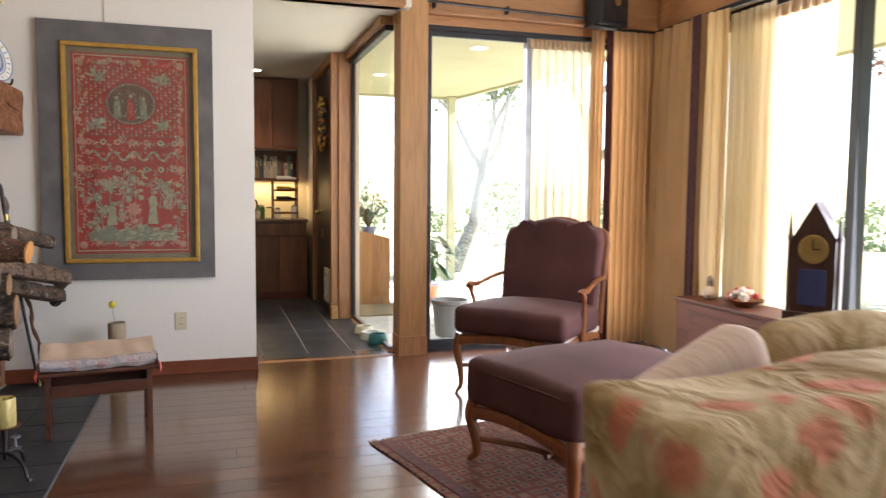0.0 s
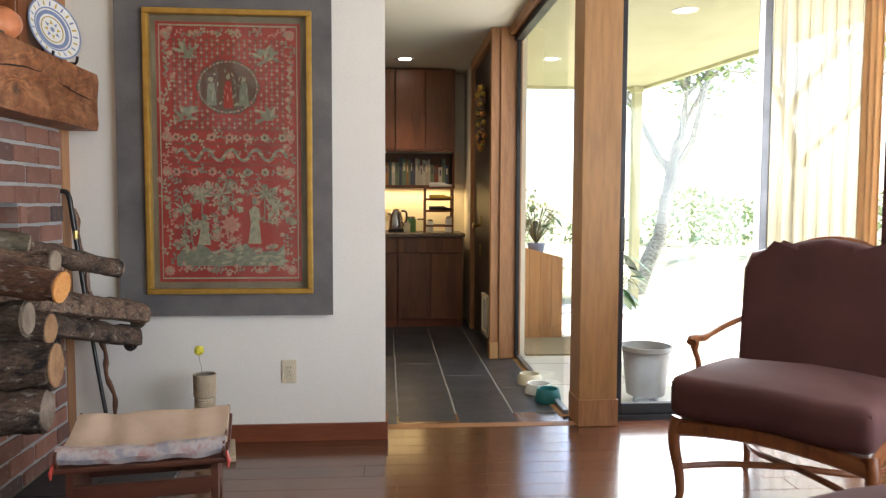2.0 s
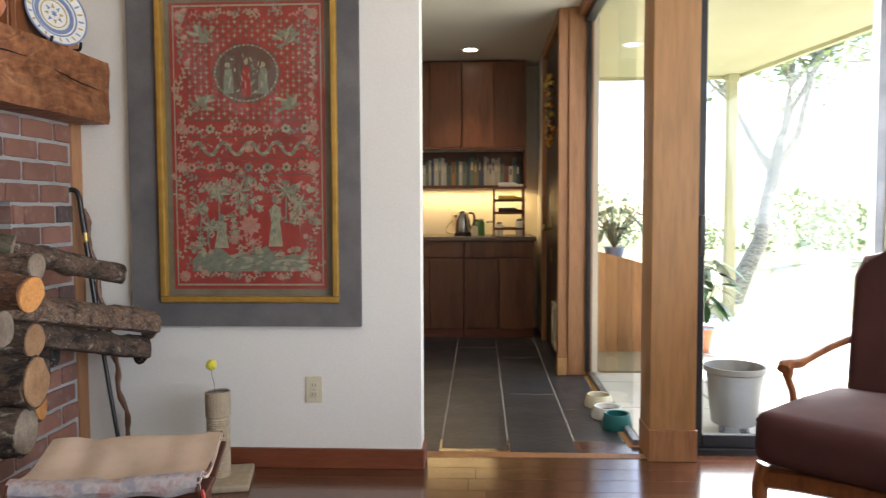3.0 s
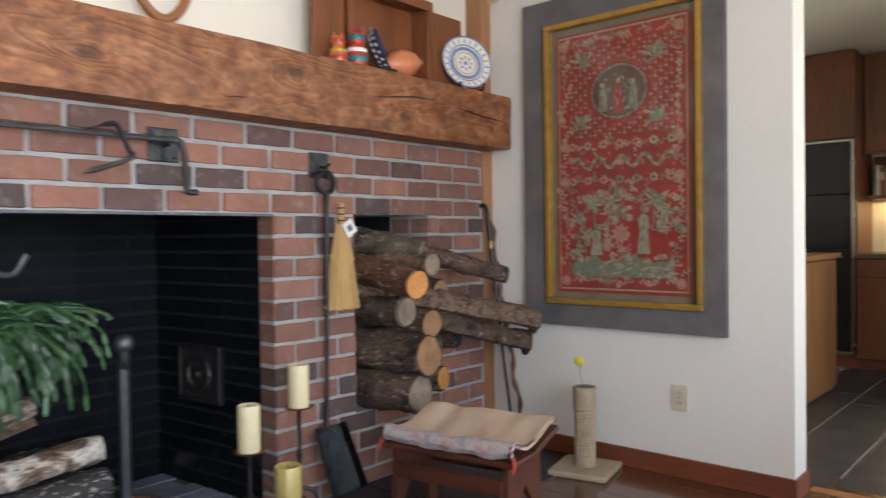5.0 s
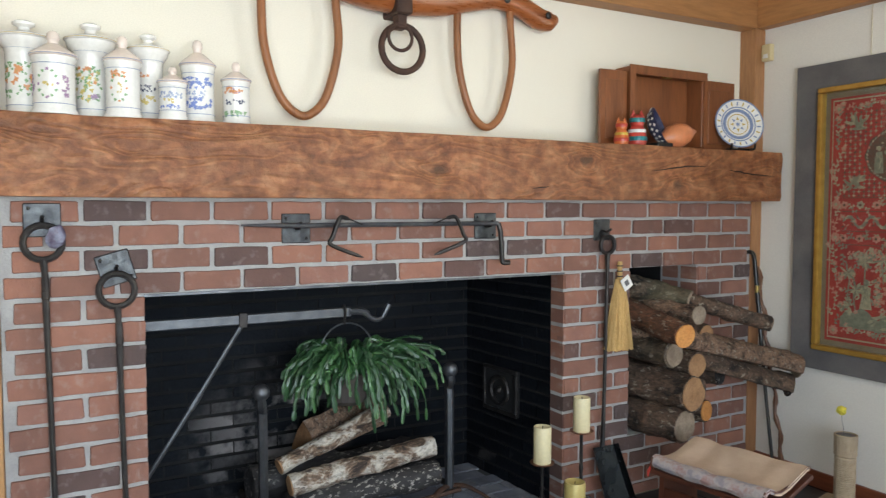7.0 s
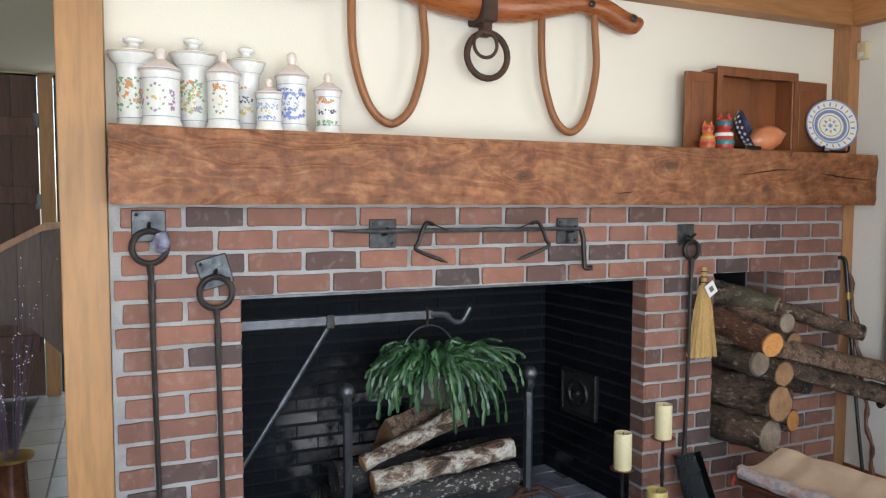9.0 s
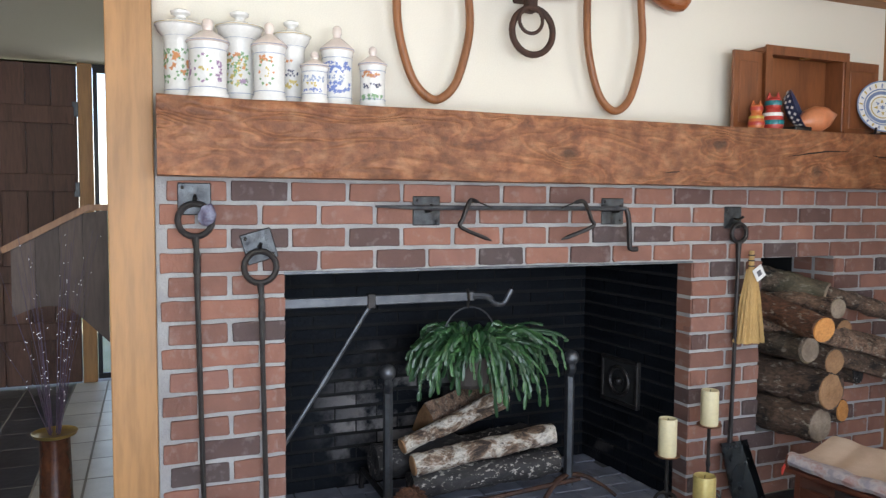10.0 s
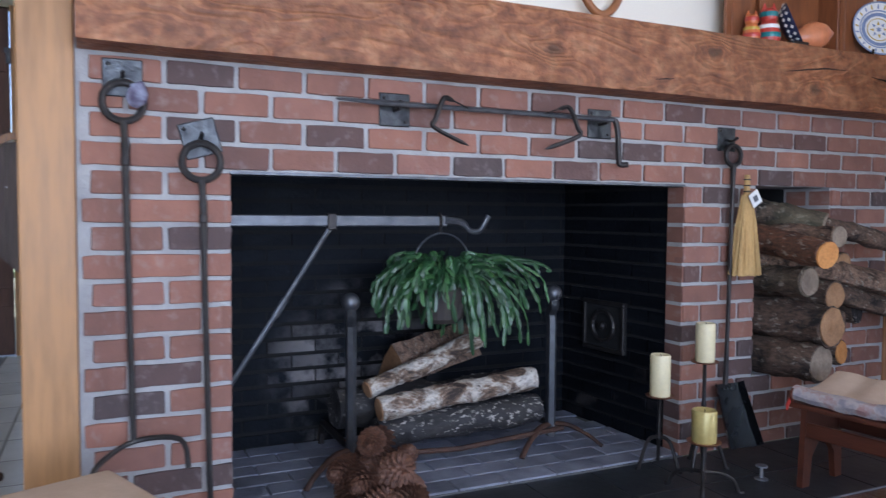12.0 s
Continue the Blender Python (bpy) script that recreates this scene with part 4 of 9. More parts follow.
# ---- on the hearth ----
def candle_stand(at, dish_z, candle_h, r, wax, turn, label, spread=1.0):
    t = thing("candle_stand", at, label, "candlestick", "iron candle stands on the hearth", turn)
    bm = bmesh.new()
    add_lathe(bm, [(0.007, 0.11), (0.013, 0.125), (0.009, 0.14), (0.0075, dish_z * 0.55), (0.011, dish_z * 0.6), (0.0075, dish_z * 0.65), (0.008, dish_z - 0.01), (0.014, dish_z)] if dish_z > 0.25 else [(0.008, 0.06), (0.012, 0.09), (0.008, 0.12), (0.014, dish_z)], 10)
    part("stem", bm, "iron", t, "", True)
    for k in range(3):
        a = 2 * math.pi * k / 3
        top = 0.13 if dish_z > 0.25 else 0.09
        pts = smooth_curve([(0.004 * math.cos(a), 0.004 * math.sin(a), top), (0.045 * spread * math.cos(a), 0.045 * spread * math.sin(a), top - 0.012), (0.075 * spread * math.cos(a), 0.075 * spread * math.sin(a), 0.05), (0.088 * spread * math.cos(a), 0.088 * spread * math.sin(a), 0.006), (0.10 * spread * math.cos(a), 0.10 * spread * math.sin(a), 0.005)], 5)
        part("leg", add_tube(bmesh.new(), pts, 0.0075, 7), "iron", t, "arched iron leg", True)
    part("dish", add_lathe(bmesh.new(), [(0.02, dish_z - 0.003), (r + 0.012, dish_z), (r + 0.016, dish_z + 0.006), (r + 0.011, dish_z + 0.005), (0.02, dish_z + 0.003)], 24), "copper", t, "copper drip dish", True)
    z0, z1 = dish_z + 0.004, dish_z + 0.004 + candle_h
    candle = tagged(part("pillar_candle", add_lathe(bmesh.new(), [(r * 0.97, 0), (r, 0.004), (r, candle_h - 0.006), (r * 0.94, candle_h), (r * 0.82, candle_h - 0.003), (r * 0.3, candle_h - 0.012), (0.002, candle_h - 0.012)], 24), wax, smooth=True), "cream pillar candle standing on an iron stand" if wax == "wax" else "gilded short pillar candle on an iron stand", "candle", "candles on the hearth")
    candle.location = (at[0], at[1], at[2] + z0)
    part("wick", add_tube(bmesh.new(), [(0, 0, candle_h - 0.013), (0.002, 0, candle_h + 0.002)], 0.0015, 5), "soot_shade_mortar", candle)
    return t


candle_stand((0.075, 3.632, 0.0), 0.290, 0.165, 0.040, "wax", 20, "wrought iron candle stand with a pillar candle")
candle_stand((0.135, 3.806, 0.0), 0.425, 0.155, 0.038, "wax", 50, "tall wrought iron candle stand")
candle_stand((0.377, 3.574, 0.002), 0.196, 0.115, 0.044, "wax_gold", 75, "short wrought iron candle stand", 1.6)


def pine_cone(at, s, mat_name, rot, label):
    rnd = random.Random(int(at[1] * 1000))
    bm = bmesh.new()
    n = 140
    for i in range(n):
        f = i / (n - 1)
        z = -0.5 + f
        prof = 0.36 * math.sqrt(max(0.02, 1 - (2 * (f - 0.42)) ** 2 * 0.85))
        a = i * 2.39996
        m = Matrix.Translation((0, 0, z * 1.05)) @ Matrix.Rotation(a, 4, "Z") @ Matrix.Rotation(radians(38 - 100 * f), 4, "Y")
        w, l = 0.085 + 0.035 * math.sin(f * 3.1), prof + 0.13
        co = [(0, -0.04, 0), (0, 0.04, 0), (l * 0.7, w, 0.02), (l, w * 0.55, 0.06), (l * 1.04, 0, 0.09), (l, -w * 0.55, 0.06), (l * 0.7, -w, 0.02), (l * 0.75, 0, -0.05)]
        vv = [bm.verts.new(m @ Vector(c)) for c in co]
        bm.faces.new(vv[:7])
        for p, q in ((1, 2), (2, 3), (3, 4), (4, 5), (5, 6), (6, 0)):
            bm.faces.new((vv[7], vv[q], vv[p]))
    ob = tagged(part("pine_cone", bm, mat_name), label, "pine cone", "pile of pine cones")
    ob.matrix_world = Matrix.Translation(at) @ Euler(rot).to_matrix().to_4x4() @ Matrix.Diagonal((s, s, s, 1))
    return ob


rc = random.Random(4)
for (x, y, z) in [(0.02, 2.37, 0.055), (0.09, 2.43, 0.05), (0.03, 2.48, 0.06), (0.10, 2.54, 0.055), (0.02, 2.58, 0.05), (-0.06, 2.42, 0.06), (-0.05, 2.53, 0.06), (0.04, 2.41, 0.135), (0.06, 2.50, 0.14), (0.0, 2.46, 0.20), (0.0, 2.55, 0.14), (-0.02, 2.36, 0.14), (0.02, 2.44, 0.235)]:
    pine_cone((x, y, z), rc.uniform(0.10, 0.122), "cone", (rc.uniform(0, 6), rc.uniform(0, 6), rc.uniform(0, 6)), "large open brown pine cone in a heap")
pine_cone((0.13, 2.37, 0.05), 0.085, "cone_pale", (1.2, 0.3, 0.4), "small frosted pine cone in a heap")

bm = bmesh.new()
add_lathe(bm, [(0.026, 0), (0.026, 0.004), (0.008, 0.008), (0.006, 0.045), (0.022, 0.050), (0.022, 0.056)], 16)
knob = tagged(part("damper_knob", bm, "steel_frame", smooth=True), "small steel spool-shaped knob on the hearth", "knob")
knob.location = (0.335, 3.91, 0.0)

# ---- materials of the room ----
M["suede"] = plain("grey_suede_mat", (0.175, 0.163, 0.16), (0.105, 0.10, 0.104), 5, 0.9, bump=0.2, fine=120)
M["gilt"] = plain("gilt_wood", (0.55, 0.33, 0.07), (0.42, 0.23, 0.045), 20, 0.35, 0.5)
M["silk_red"] = plain("faded_red_silk", (0.40, 0.040, 0.030), (0.27, 0.030, 0.026), 9, 0.7, bump=0.5, fine=300, dist=0.001)
M["silk_mat"] = plain("taupe_silk_border", (0.22, 0.17, 0.12), (0.17, 0.13, 0.09), 10, 0.8)
M["thread_beige"] = plain("beige_embroidery", (0.40, 0.34, 0.24), (0.26, 0.23, 0.16), 45, 0.75, bump=0.7, fine=260, dist=0.002)
M["thread_grey"] = plain("grey_green_embroidery", (0.24, 0.23, 0.17), (0.16, 0.155, 0.12), 45, 0.75, bump=0.7, fine=260, dist=0.002)
M["thread_pink"] = plain("pink_embroidery", (0.50, 0.24, 0.19), (0.40, 0.16, 0.12), 45, 0.75, bump=0.7, fine=260, dist=0.002)
M["thread_dark"] = plain("dark_embroidery", (0.10, 0.075, 0.055), (0.16, 0.06, 0.045), 45, 0.8)
M["ivory_plastic"] = plain("ivory_plastic", (0.68, 0.61, 0.46), (0.66, 0.59, 0.44), 8, 0.4)
M["sensor_plastic"] = plain("yellowed_plastic", (0.66, 0.55, 0.32), (0.62, 0.5, 0.28), 8, 0.45)
M["sisal"] = plain("sisal_rope", (0.52, 0.43, 0.31), (0.40, 0.32, 0.22), 40, 0.95, bump=0.9, fine=150, dist=0.004)
M["carpet_beige"] = plain("beige_carpet", (0.46, 0.37, 0.26), (0.38, 0.30, 0.205), 30, 1.0, bump=0.9, fine=200, dist=0.004)
M["fuzz_yellow"] = plain("yellow_fuzz", (0.75, 0.66, 0.08), (0.6, 0.52, 0.05), 60, 1.0)
M["stool_wood"] = wood("mahogany_stool", (0.105, 0.032, 0.017), (0.05, 0.016, 0.01), "x", 0.35, 12, 0.15, 0.1)
M["canvas"] = plain("cream_canvas", (0.58, 0.44, 0.33), (0.50, 0.37, 0.27), 14, 0.9, bump=0.5, fine=260, dist=0.001)
M["cane_dark"] = wood("twisted_dark_cane", (0.16, 0.07, 0.035), (0.04, 0.02, 0.012), "z", 0.4, 30, 0.4, 0.1)
M["plum_cloth"] = plain("plum_brown_upholstery", (0.090, 0.028, 0.025), (0.060, 0.018, 0.016), 4, 0.85, bump=0.35, fine=380, dist=0.001)
M["chair_wood"] = wood("honey_fruitwood", (0.27, 0.092, 0.03), (0.14, 0.043, 0.016), "z", 0.33, 14, 0.15, 0.1)
M["white_gimp"] = plain("pale_upholstery_nails", (0.55, 0.5, 0.45), rough=0.5)
M["drape"] = plain("sand_linen_drape", (0.54, 0.36, 0.205), (0.46, 0.30, 0.165), 3, 0.9, bump=0.3, fine=300, dist=0.001)
_nt = M["drape"].node_tree
_tl, _mx = _nt.nodes.new("ShaderNodeBsdfTranslucent"), _nt.nodes.new("ShaderNodeMixShader")
_tl.inputs["Color"].default_value = (0.46, 0.31, 0.16, 1)
_mx.inputs[0].default_value = 0.14
_nt.links.new(_nt.nodes["Principled BSDF"].outputs[0], _mx.inputs[1])
_nt.links.new(_tl.outputs[0], _mx.inputs[2])
_nt.links.new(_mx.outputs[0], _nt.nodes["Material Output"].inputs["Surface"])
# Lighter copy of the linen; backlight from the window is put into it.
M["drape_backlit"] = M["drape"].copy()
M["drape_backlit"].name = "cream_linen_drape"
for _n in M["drape_backlit"].node_tree.nodes:
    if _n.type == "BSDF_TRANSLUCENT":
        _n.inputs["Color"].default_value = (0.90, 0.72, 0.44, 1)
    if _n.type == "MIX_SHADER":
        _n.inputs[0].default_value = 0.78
M["drape_band"] = plain("dark_tapestry_band", (0.045, 0.02, 0.03), (0.15, 0.05, 0.04), 40, 0.9)
M["chest_wood"] = wood("red_brown_chest", (0.16, 0.042, 0.017), (0.08, 0.021, 0.009), "y", 0.62, 9, 0.1, 0.1)
M["brass"] = plain("aged_brass", (0.5, 0.36, 0.13), (0.36, 0.25, 0.08), 12, 0.35, 0.9)
M["clock_wood"] = wood("dark_clock_case", (0.05, 0.022, 0.013), (0.022, 0.01, 0.007), "z", 0.3, 14, 0.1, 0.0)
M["porcelain"] = plain("glazed_porcelain", (0.80, 0.79, 0.76), (0.78, 0.77, 0.74), 5, 0.12, bump=0.02)
M["porcelain_pink"] = plain("pale_pink_glaze", (0.76, 0.66, 0.60), (0.74, 0.63, 0.56), 5, 0.15, bump=0.02)
for nm, c in (("orange", (0.62, 0.16, 0.04)), ("green", (0.08, 0.25, 0.09)), ("blue", (0.06, 0.09, 0.42)), ("violet", (0.11, 0.075, 0.12)), ("ochre", (0.55, 0.38, 0.06)), ("navy", (0.03, 0.04, 0.10)), ("teal", (0.01, 0.18, 0.20)), ("red", (0.5, 0.05, 0.035)), ("cream", (0.7, 0.63, 0.45)), ("black", (0.015, 0.015, 0.015)), ("salmon", (0.70, 0.25, 0.11)), ("slate_blue", (0.2, 0.27, 0.45))):
    M["glaze_" + nm] = plain("glaze_" + nm, c, tuple(v * 0.8 for v in c), 30, 0.3)
for nm, c in (("orange", (0.72, 0.33, 0.15)), ("green", (0.25, 0.42, 0.22)), ("blue", (0.22, 0.29, 0.60)), ("violet", (0.40, 0.27, 0.40)), ("ochre", (0.66, 0.52, 0.18)), ("navy", (0.10, 0.11, 0.17)), ("slate_blue", (0.36, 0.43, 0.6))):
    M["paint_" + nm] = plain("painted_" + nm, c, tuple(v * 0.85 for v in c), 40, 0.2)
M["yoke_wood"] = wood("polished_yoke_wood", (0.34, 0.105, 0.03), (0.18, 0.05, 0.018), "y", 0.28, 12, 0.2, 0.0)
M["bow_wood"] = wood("bent_hickory", (0.32, 0.125, 0.045), (0.20, 0.07, 0.026), "z", 0.4, 14, 0.2, 0.1)
M["box_wood"] = wood("stained_pine_box", (0.26, 0.09, 0.032), (0.15, 0.048, 0.018), "z", 0.4, 9, 0.2, 0.1)
M["speaker_black"] = plain("speaker_cloth", (0.012, 0.012, 0.013), rough=0.7)


def cloth_pattern():
    m, nt, bsdf, vec, rnd = start("floral_linen", (1, 1, 1))
    n1, n2 = noise_node(nt, vec, 300, 3), noise_node(nt, vec, 9, 4)
    v = nt.nodes.new("ShaderNodeTexVoronoi")
    v.inputs["Scale"].default_value = 16.0
    v.inputs["Randomness"].default_value = 0.9
    warp = nt.nodes.new("ShaderNodeVectorMath")
    warp.operation = "ADD"
    nz = nt.nodes.new("ShaderNodeTexNoise")
    nz.inputs["Scale"].default_value = 14
    sc = nt.nodes.new("ShaderNodeVectorMath")
    sc.operation = "SCALE"
    sc.inputs["Scale"].default_value = 0.06
    nt.links.new(vec, nz.inputs["Vector"])
    nt.links.new(nz.outputs["Color"], sc.inputs[0])
    nt.links.new(vec, warp.inputs[0])
    nt.links.new(sc.outputs[0], warp.inputs[1])
    nt.links.new(warp.outputs[0], v.inputs["Vector"])
    base = ramp(nt, n2, [(0.40, (0.46, 0.34, 0.20)), (0.52, (0.36, 0.25, 0.12)), (0.60, (0.26, 0.155, 0.055))])
    col = mix(nt, ramp(nt, v.outputs["Distance"], [(0.27, 0.8), (0.42, 0.0)]), base, (0.47, 0.13, 0.075))
    fold = noise_node(nt, vec, 13, 3, 0.5, 0.8)
    finish(nt, bsdf, col, (0.85, 0.95), 0, math_node(nt, "ADD", fold, math_node(nt, "MULTIPLY", n1, 0.04)), 0.9, 0.03, n2)
    return m


def rug_pattern():
    m, nt, bsdf, vec, rnd = start("worn_red_rug", (1, 1, 1))
    n1, n2 = noise_node(nt, vec, 260, 3), noise_node(nt, vec, 34, 4)
    v = nt.nodes.new("ShaderNodeTexVoronoi")
    v.distance = "CHEBYCHEV"
    v.inputs["Scale"].default_value = 16
    v.inputs["Randomness"].default_value = 0.35
    nt.links.new(vec, v.inputs["Vector"])
    col = ramp(nt, v.outputs["Distance"], [(0.1, (0.03, 0.026, 0.04)), (0.24, (0.24, 0.14, 0.085)), (0.36, (0.19, 0.05, 0.03)), (0.6, (0.10, 0.035, 0.028))])
    col = mix(nt, 0.5, col, ramp(nt, n2, [(0.3, 0.45), (0.7, 1.2)]), "MULTIPLY")
    finish(nt, bsdf, col, (0.9, 1.0), 0, n1, 0.8, 0.003, n2)
    return m


def pad_pattern():
    m, nt, bsdf, vec, rnd = start("plaid_pad", (1, 1, 1))
    n1, n2 = noise_node(nt, vec, 200, 3), noise_node(nt, vec, 22, 3)
    col = ramp(nt, n2, [(0.36, (0.27, 0.25, 0.28)), (0.5, (0.42, 0.37, 0.36)), (0.64, (0.33, 0.20, 0.185))])
    finish(nt, bsdf, col, (0.85, 0.95), 0, n1, 0.4, 0.001, n2)
    return m


M["floral"], M["rug"], M["plaid"] = cloth_pattern(), rug_pattern(), pad_pattern()


def sheer_material(name, color):
    m = bpy.data.materials.new(name)
    m.use_nodes = True
    nt = m.node_tree
    nt.nodes.remove(nt.nodes["Principled BSDF"])
    out = nt.nodes["Material Output"]
    tr, tl, df = nt.nodes.new("ShaderNodeBsdfTransparent"), nt.nodes.new("ShaderNodeBsdfTranslucent"), nt.nodes.new("ShaderNodeBsdfDiffuse")
    for n in (tl, df):
        n.inputs["Color"].default_value = (*color, 1)
    m1, m2 = nt.nodes.new("ShaderNodeMixShader"), nt.nodes.new("ShaderNodeMixShader")
    m1.inputs[0].default_value, m2.inputs[0].default_value = 0.5, 0.86
    nt.links.new(tl.outputs[0], m1.inputs[1])
    nt.links.new(df.outputs[0], m1.inputs[2])
    nt.links.new(tr.outputs[0], m2.inputs[1])
    nt.links.new(m1.outputs[0], m2.inputs[2])
    nt.links.new(m2.outputs[0], out.inputs["Surface"])
    return m


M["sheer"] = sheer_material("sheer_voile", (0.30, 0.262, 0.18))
# Same voile, lightened to carry the side window's glow in its colour.
M["sheer_backlit"] = sheer_material("backlit_cream_voile", (0.66, 0.55, 0.36))

# ---- tapestry ----
def blob(cx, cy, rx, ry, petals=5, depth=0.25, n=20, turn=0.0):
    pts = []
    for i in range(n):
        a = 2 * math.pi * i / n
        k = 1 - depth + depth * math.cos(petals * a)
        x, y = rx * k * math.cos(a), ry * k * math.sin(a)
        pts.append((cx + x * math.cos(turn) - y * math.sin(turn), cy + x * math.sin(turn) + y * math.cos(turn)))
    return pts


def framed_tapestry():
    t = thing("framed_tapestry", (0.715, WALL_Y, 1.385), "red embroidered silk tapestry in a gilt frame on grey suede", "tapestry")
    X0, X1, Z0, Z1 = -0.493, 0.490, -0.768, 0.775
    gx0, gx1, gz0, gz1 = -0.365, 0.400, -0.665, 0.652
    for b in ((X0, Z0, X1, gz0), (X0, gz1, X1, Z1), (X0, gz0, gx0, gz1), (gx1, gz0, X1, gz1)):
        part("mat_board", add_box(bmesh.new(), b[0], -0.032, b[1], b[2], -0.002, b[3]), "suede", t, "wide grey suede surround")
    g = 0.026
    for b in ((gx0, gz0, gx1, gz0 + g), (gx0, gz1 - g, gx1, gz1), (gx0, gz0 + g, gx0 + g, gz1 - g), (gx1 - g, gz0 + g, gx1, gz1 - g)):
        part("gilt_bar", add_box(bmesh.new(), b[0], -0.050, b[1], b[2], -0.005, b[3], 0.006, 2), "gilt", t, "gilt frame bar")
    ix0, ix1, iz0, iz1 = gx0 + g, gx1 - g, gz0 + g, gz1 - g
    part("silk_border", add_box(bmesh.new(), ix0, -0.014, iz0, ix1, -0.004, iz1), "silk_mat", t)
    rx0, rx1, rz0, rz1 = ix0 + 0.026, ix1 - 0.03, iz0 + 0.03, iz1 - 0.03
    part("silk_ground", add_box(bmesh.new(), rx0, -0.0165, rz0, rx1, -0.012, rz1), "silk_red", t, "faded red silk")
    w, h = rx1 - rx0, rz1 - rz0
    m = Matrix(((1, 0, 0, rx0), (0, 0, -1, -0.0165), (0, 1, 0, rz0), (0, 0, 0, 1)))
    fab = {k: bmesh.new() for k in ("beige", "grey", "pink", "dark", "red")}
    rnd = random.Random(9)

    def sew(color, outline, d=0.0014):
        add_prism(fab[color], [(u * w, v * h) for u, v in outline], d, m)

    def leaf(u, v, ln, wd, ang, color, d=0.0014):
        ca, sa = math.cos(ang), math.sin(ang)
        out = []
        for x, y in ((0, 0), (0.3, 0.8), (0.65, 0.9), (1, 0), (0.65, -0.9), (0.3, -0.8)):
            x, y = x * ln, y * wd * 0.5
            out.append((u + (x * ca - y * sa) / w, v + (x * sa + y * ca) / h))
        sew(color, out, d * rnd.uniform(0.8, 1.5))

    def flower(u, v, r, petal, heart, n=6):
        a0 = rnd.uniform(0, 1)
        for k in range(n):
            leaf(u, v, r, r * 0.75, a0 + 6.283 * k / n, petal, 0.0016)
        sew(heart, blob(u, v, r * 0.36 / w, r * 0.36 / h, 4, 0.1, 8), 0.0034)

    def sprig(u, v, ln, ang, color, n=6, tip=""):
        """A bent stem with leaves on both sides, and a flower at its end."""
        bend = rnd.uniform(-0.9, 0.9)
        for k in range(n):
            f = k / n
            a = ang + bend * f
            pu, pv = u + ln * f * math.cos(ang + bend * f * 0.5) / w, v + ln * f * math.sin(ang + bend * f * 0.5) / h
            leaf(pu, pv, ln / n * 1.3, 0.0032, a, color)
            side = 1 if k % 2 else -1
            leaf(pu, pv, ln * rnd.uniform(0.28, 0.45), ln * 0.2, a + side * rnd.uniform(0.6, 1.2), color)
        if tip:
            flower(u + ln * math.cos(ang + bend * 0.5) / w, v + ln * math.sin(ang + bend * 0.5) / h, ln * 0.3, tip, "beige", 5)

    pale = ("beige", "grey", "grey", "beige", "pink")
    for v0, v1 in ((0.012, 0.018), (0.985, 0.991)):
        sew("beige", [(0.02, v0), (0.98, v0), (0.98, v1), (0.02, v1)], 0.001)
    for u0, u1 in ((0.020, 0.027), (0.973, 0.980)):
        sew("beige", [(u0, 0.02), (u1, 0.02), (u1, 0.985), (u0, 0.985)], 0.001)
    # corner and border roses, with a vine of sprigs between them
    for u, v in ((0.065, 0.955), (0.925, 0.955), (0.065, 0.565), (0.925, 0.565), (0.065, 0.43), (0.925, 0.43), (0.07, 0.045), (0.93, 0.045)):
        flower(u, v, 0.026, "pink", "beige", 9)
    for u in (0.068, 0.928):
        for k in range(30):
            v = 0.075 + 0.86 * k / 29
            sprig(u + rnd.uniform(-0.015, 0.015), v, 0.05, rnd.uniform(0.6, 2.5), rnd.choice(pale), 4, rnd.choice(("", "", "pink")))
    for v in (0.045, 0.955):
        for k in range(17):
            sprig(0.13 + 0.74 * k / 16, v + rnd.uniform(-0.006, 0.006), 0.044, rnd.choice((0.2, 2.9)) + rnd.uniform(-0.4, 0.4), rnd.choice(pale), 4, rnd.choice(("", "pink")))
    # upper field: a lattice of small crosses
    for i in range(21):
        for j in range(22):
            u, v = 0.125 + i * 0.0375, 0.60 + j * 0.0158
            if ((u - 0.495) / 0.235) ** 2 + ((v - 0.755) / 0.115) ** 2 > 1:
                sew(("dark", "grey", "beige")[(i + 2 * j) % 3], blob(u, v, 0.016, 0.0088, 4, 0.32, 8), 0.0009)
    for u, v, sg in ((0.22, 0.878, 1), (0.76, 0.868, -1), (0.22, 0.645, 1), (0.77, 0.645, -1)):
        for k in range(16):
            a = rnd.uniform(-0.5, 3.6)
            leaf(u + rnd.uniform(-0.035, 0.035), v + rnd.uniform(-0.016, 0.016), rnd.uniform(0.035, 0.065), 0.016, a if sg > 0 else math.pi - a, ("grey", "beige", "grey")[k % 3], 0.0018)
    # medallion
    sew("dark", blob(0.495, 0.755, 0.225, 0.108, 10, 0.03, 40), 0.001)
    for k in range(44):
        a = 6.283 * k / 44
        leaf(0.495 + 0.207 * math.cos(a), 0.755 + 0.099 * math.sin(a), 0.018, 0.009, a + 1.9, ("grey", "beige", "grey", "pink")[k % 4], 0.0022)
    for k in range(34):
        a, r = rnd.uniform(0, 6.283), math.sqrt(rnd.uniform(0, 0.75))
        leaf(0.495 + 0.18 * r * math.cos(a), 0.755 + 0.085 * r * math.sin(a), rnd.uniform(0.012, 0.03), 0.008, rnd.uniform(0, 6.28), ("grey", "beige", "dark")[k % 3], 0.0018)
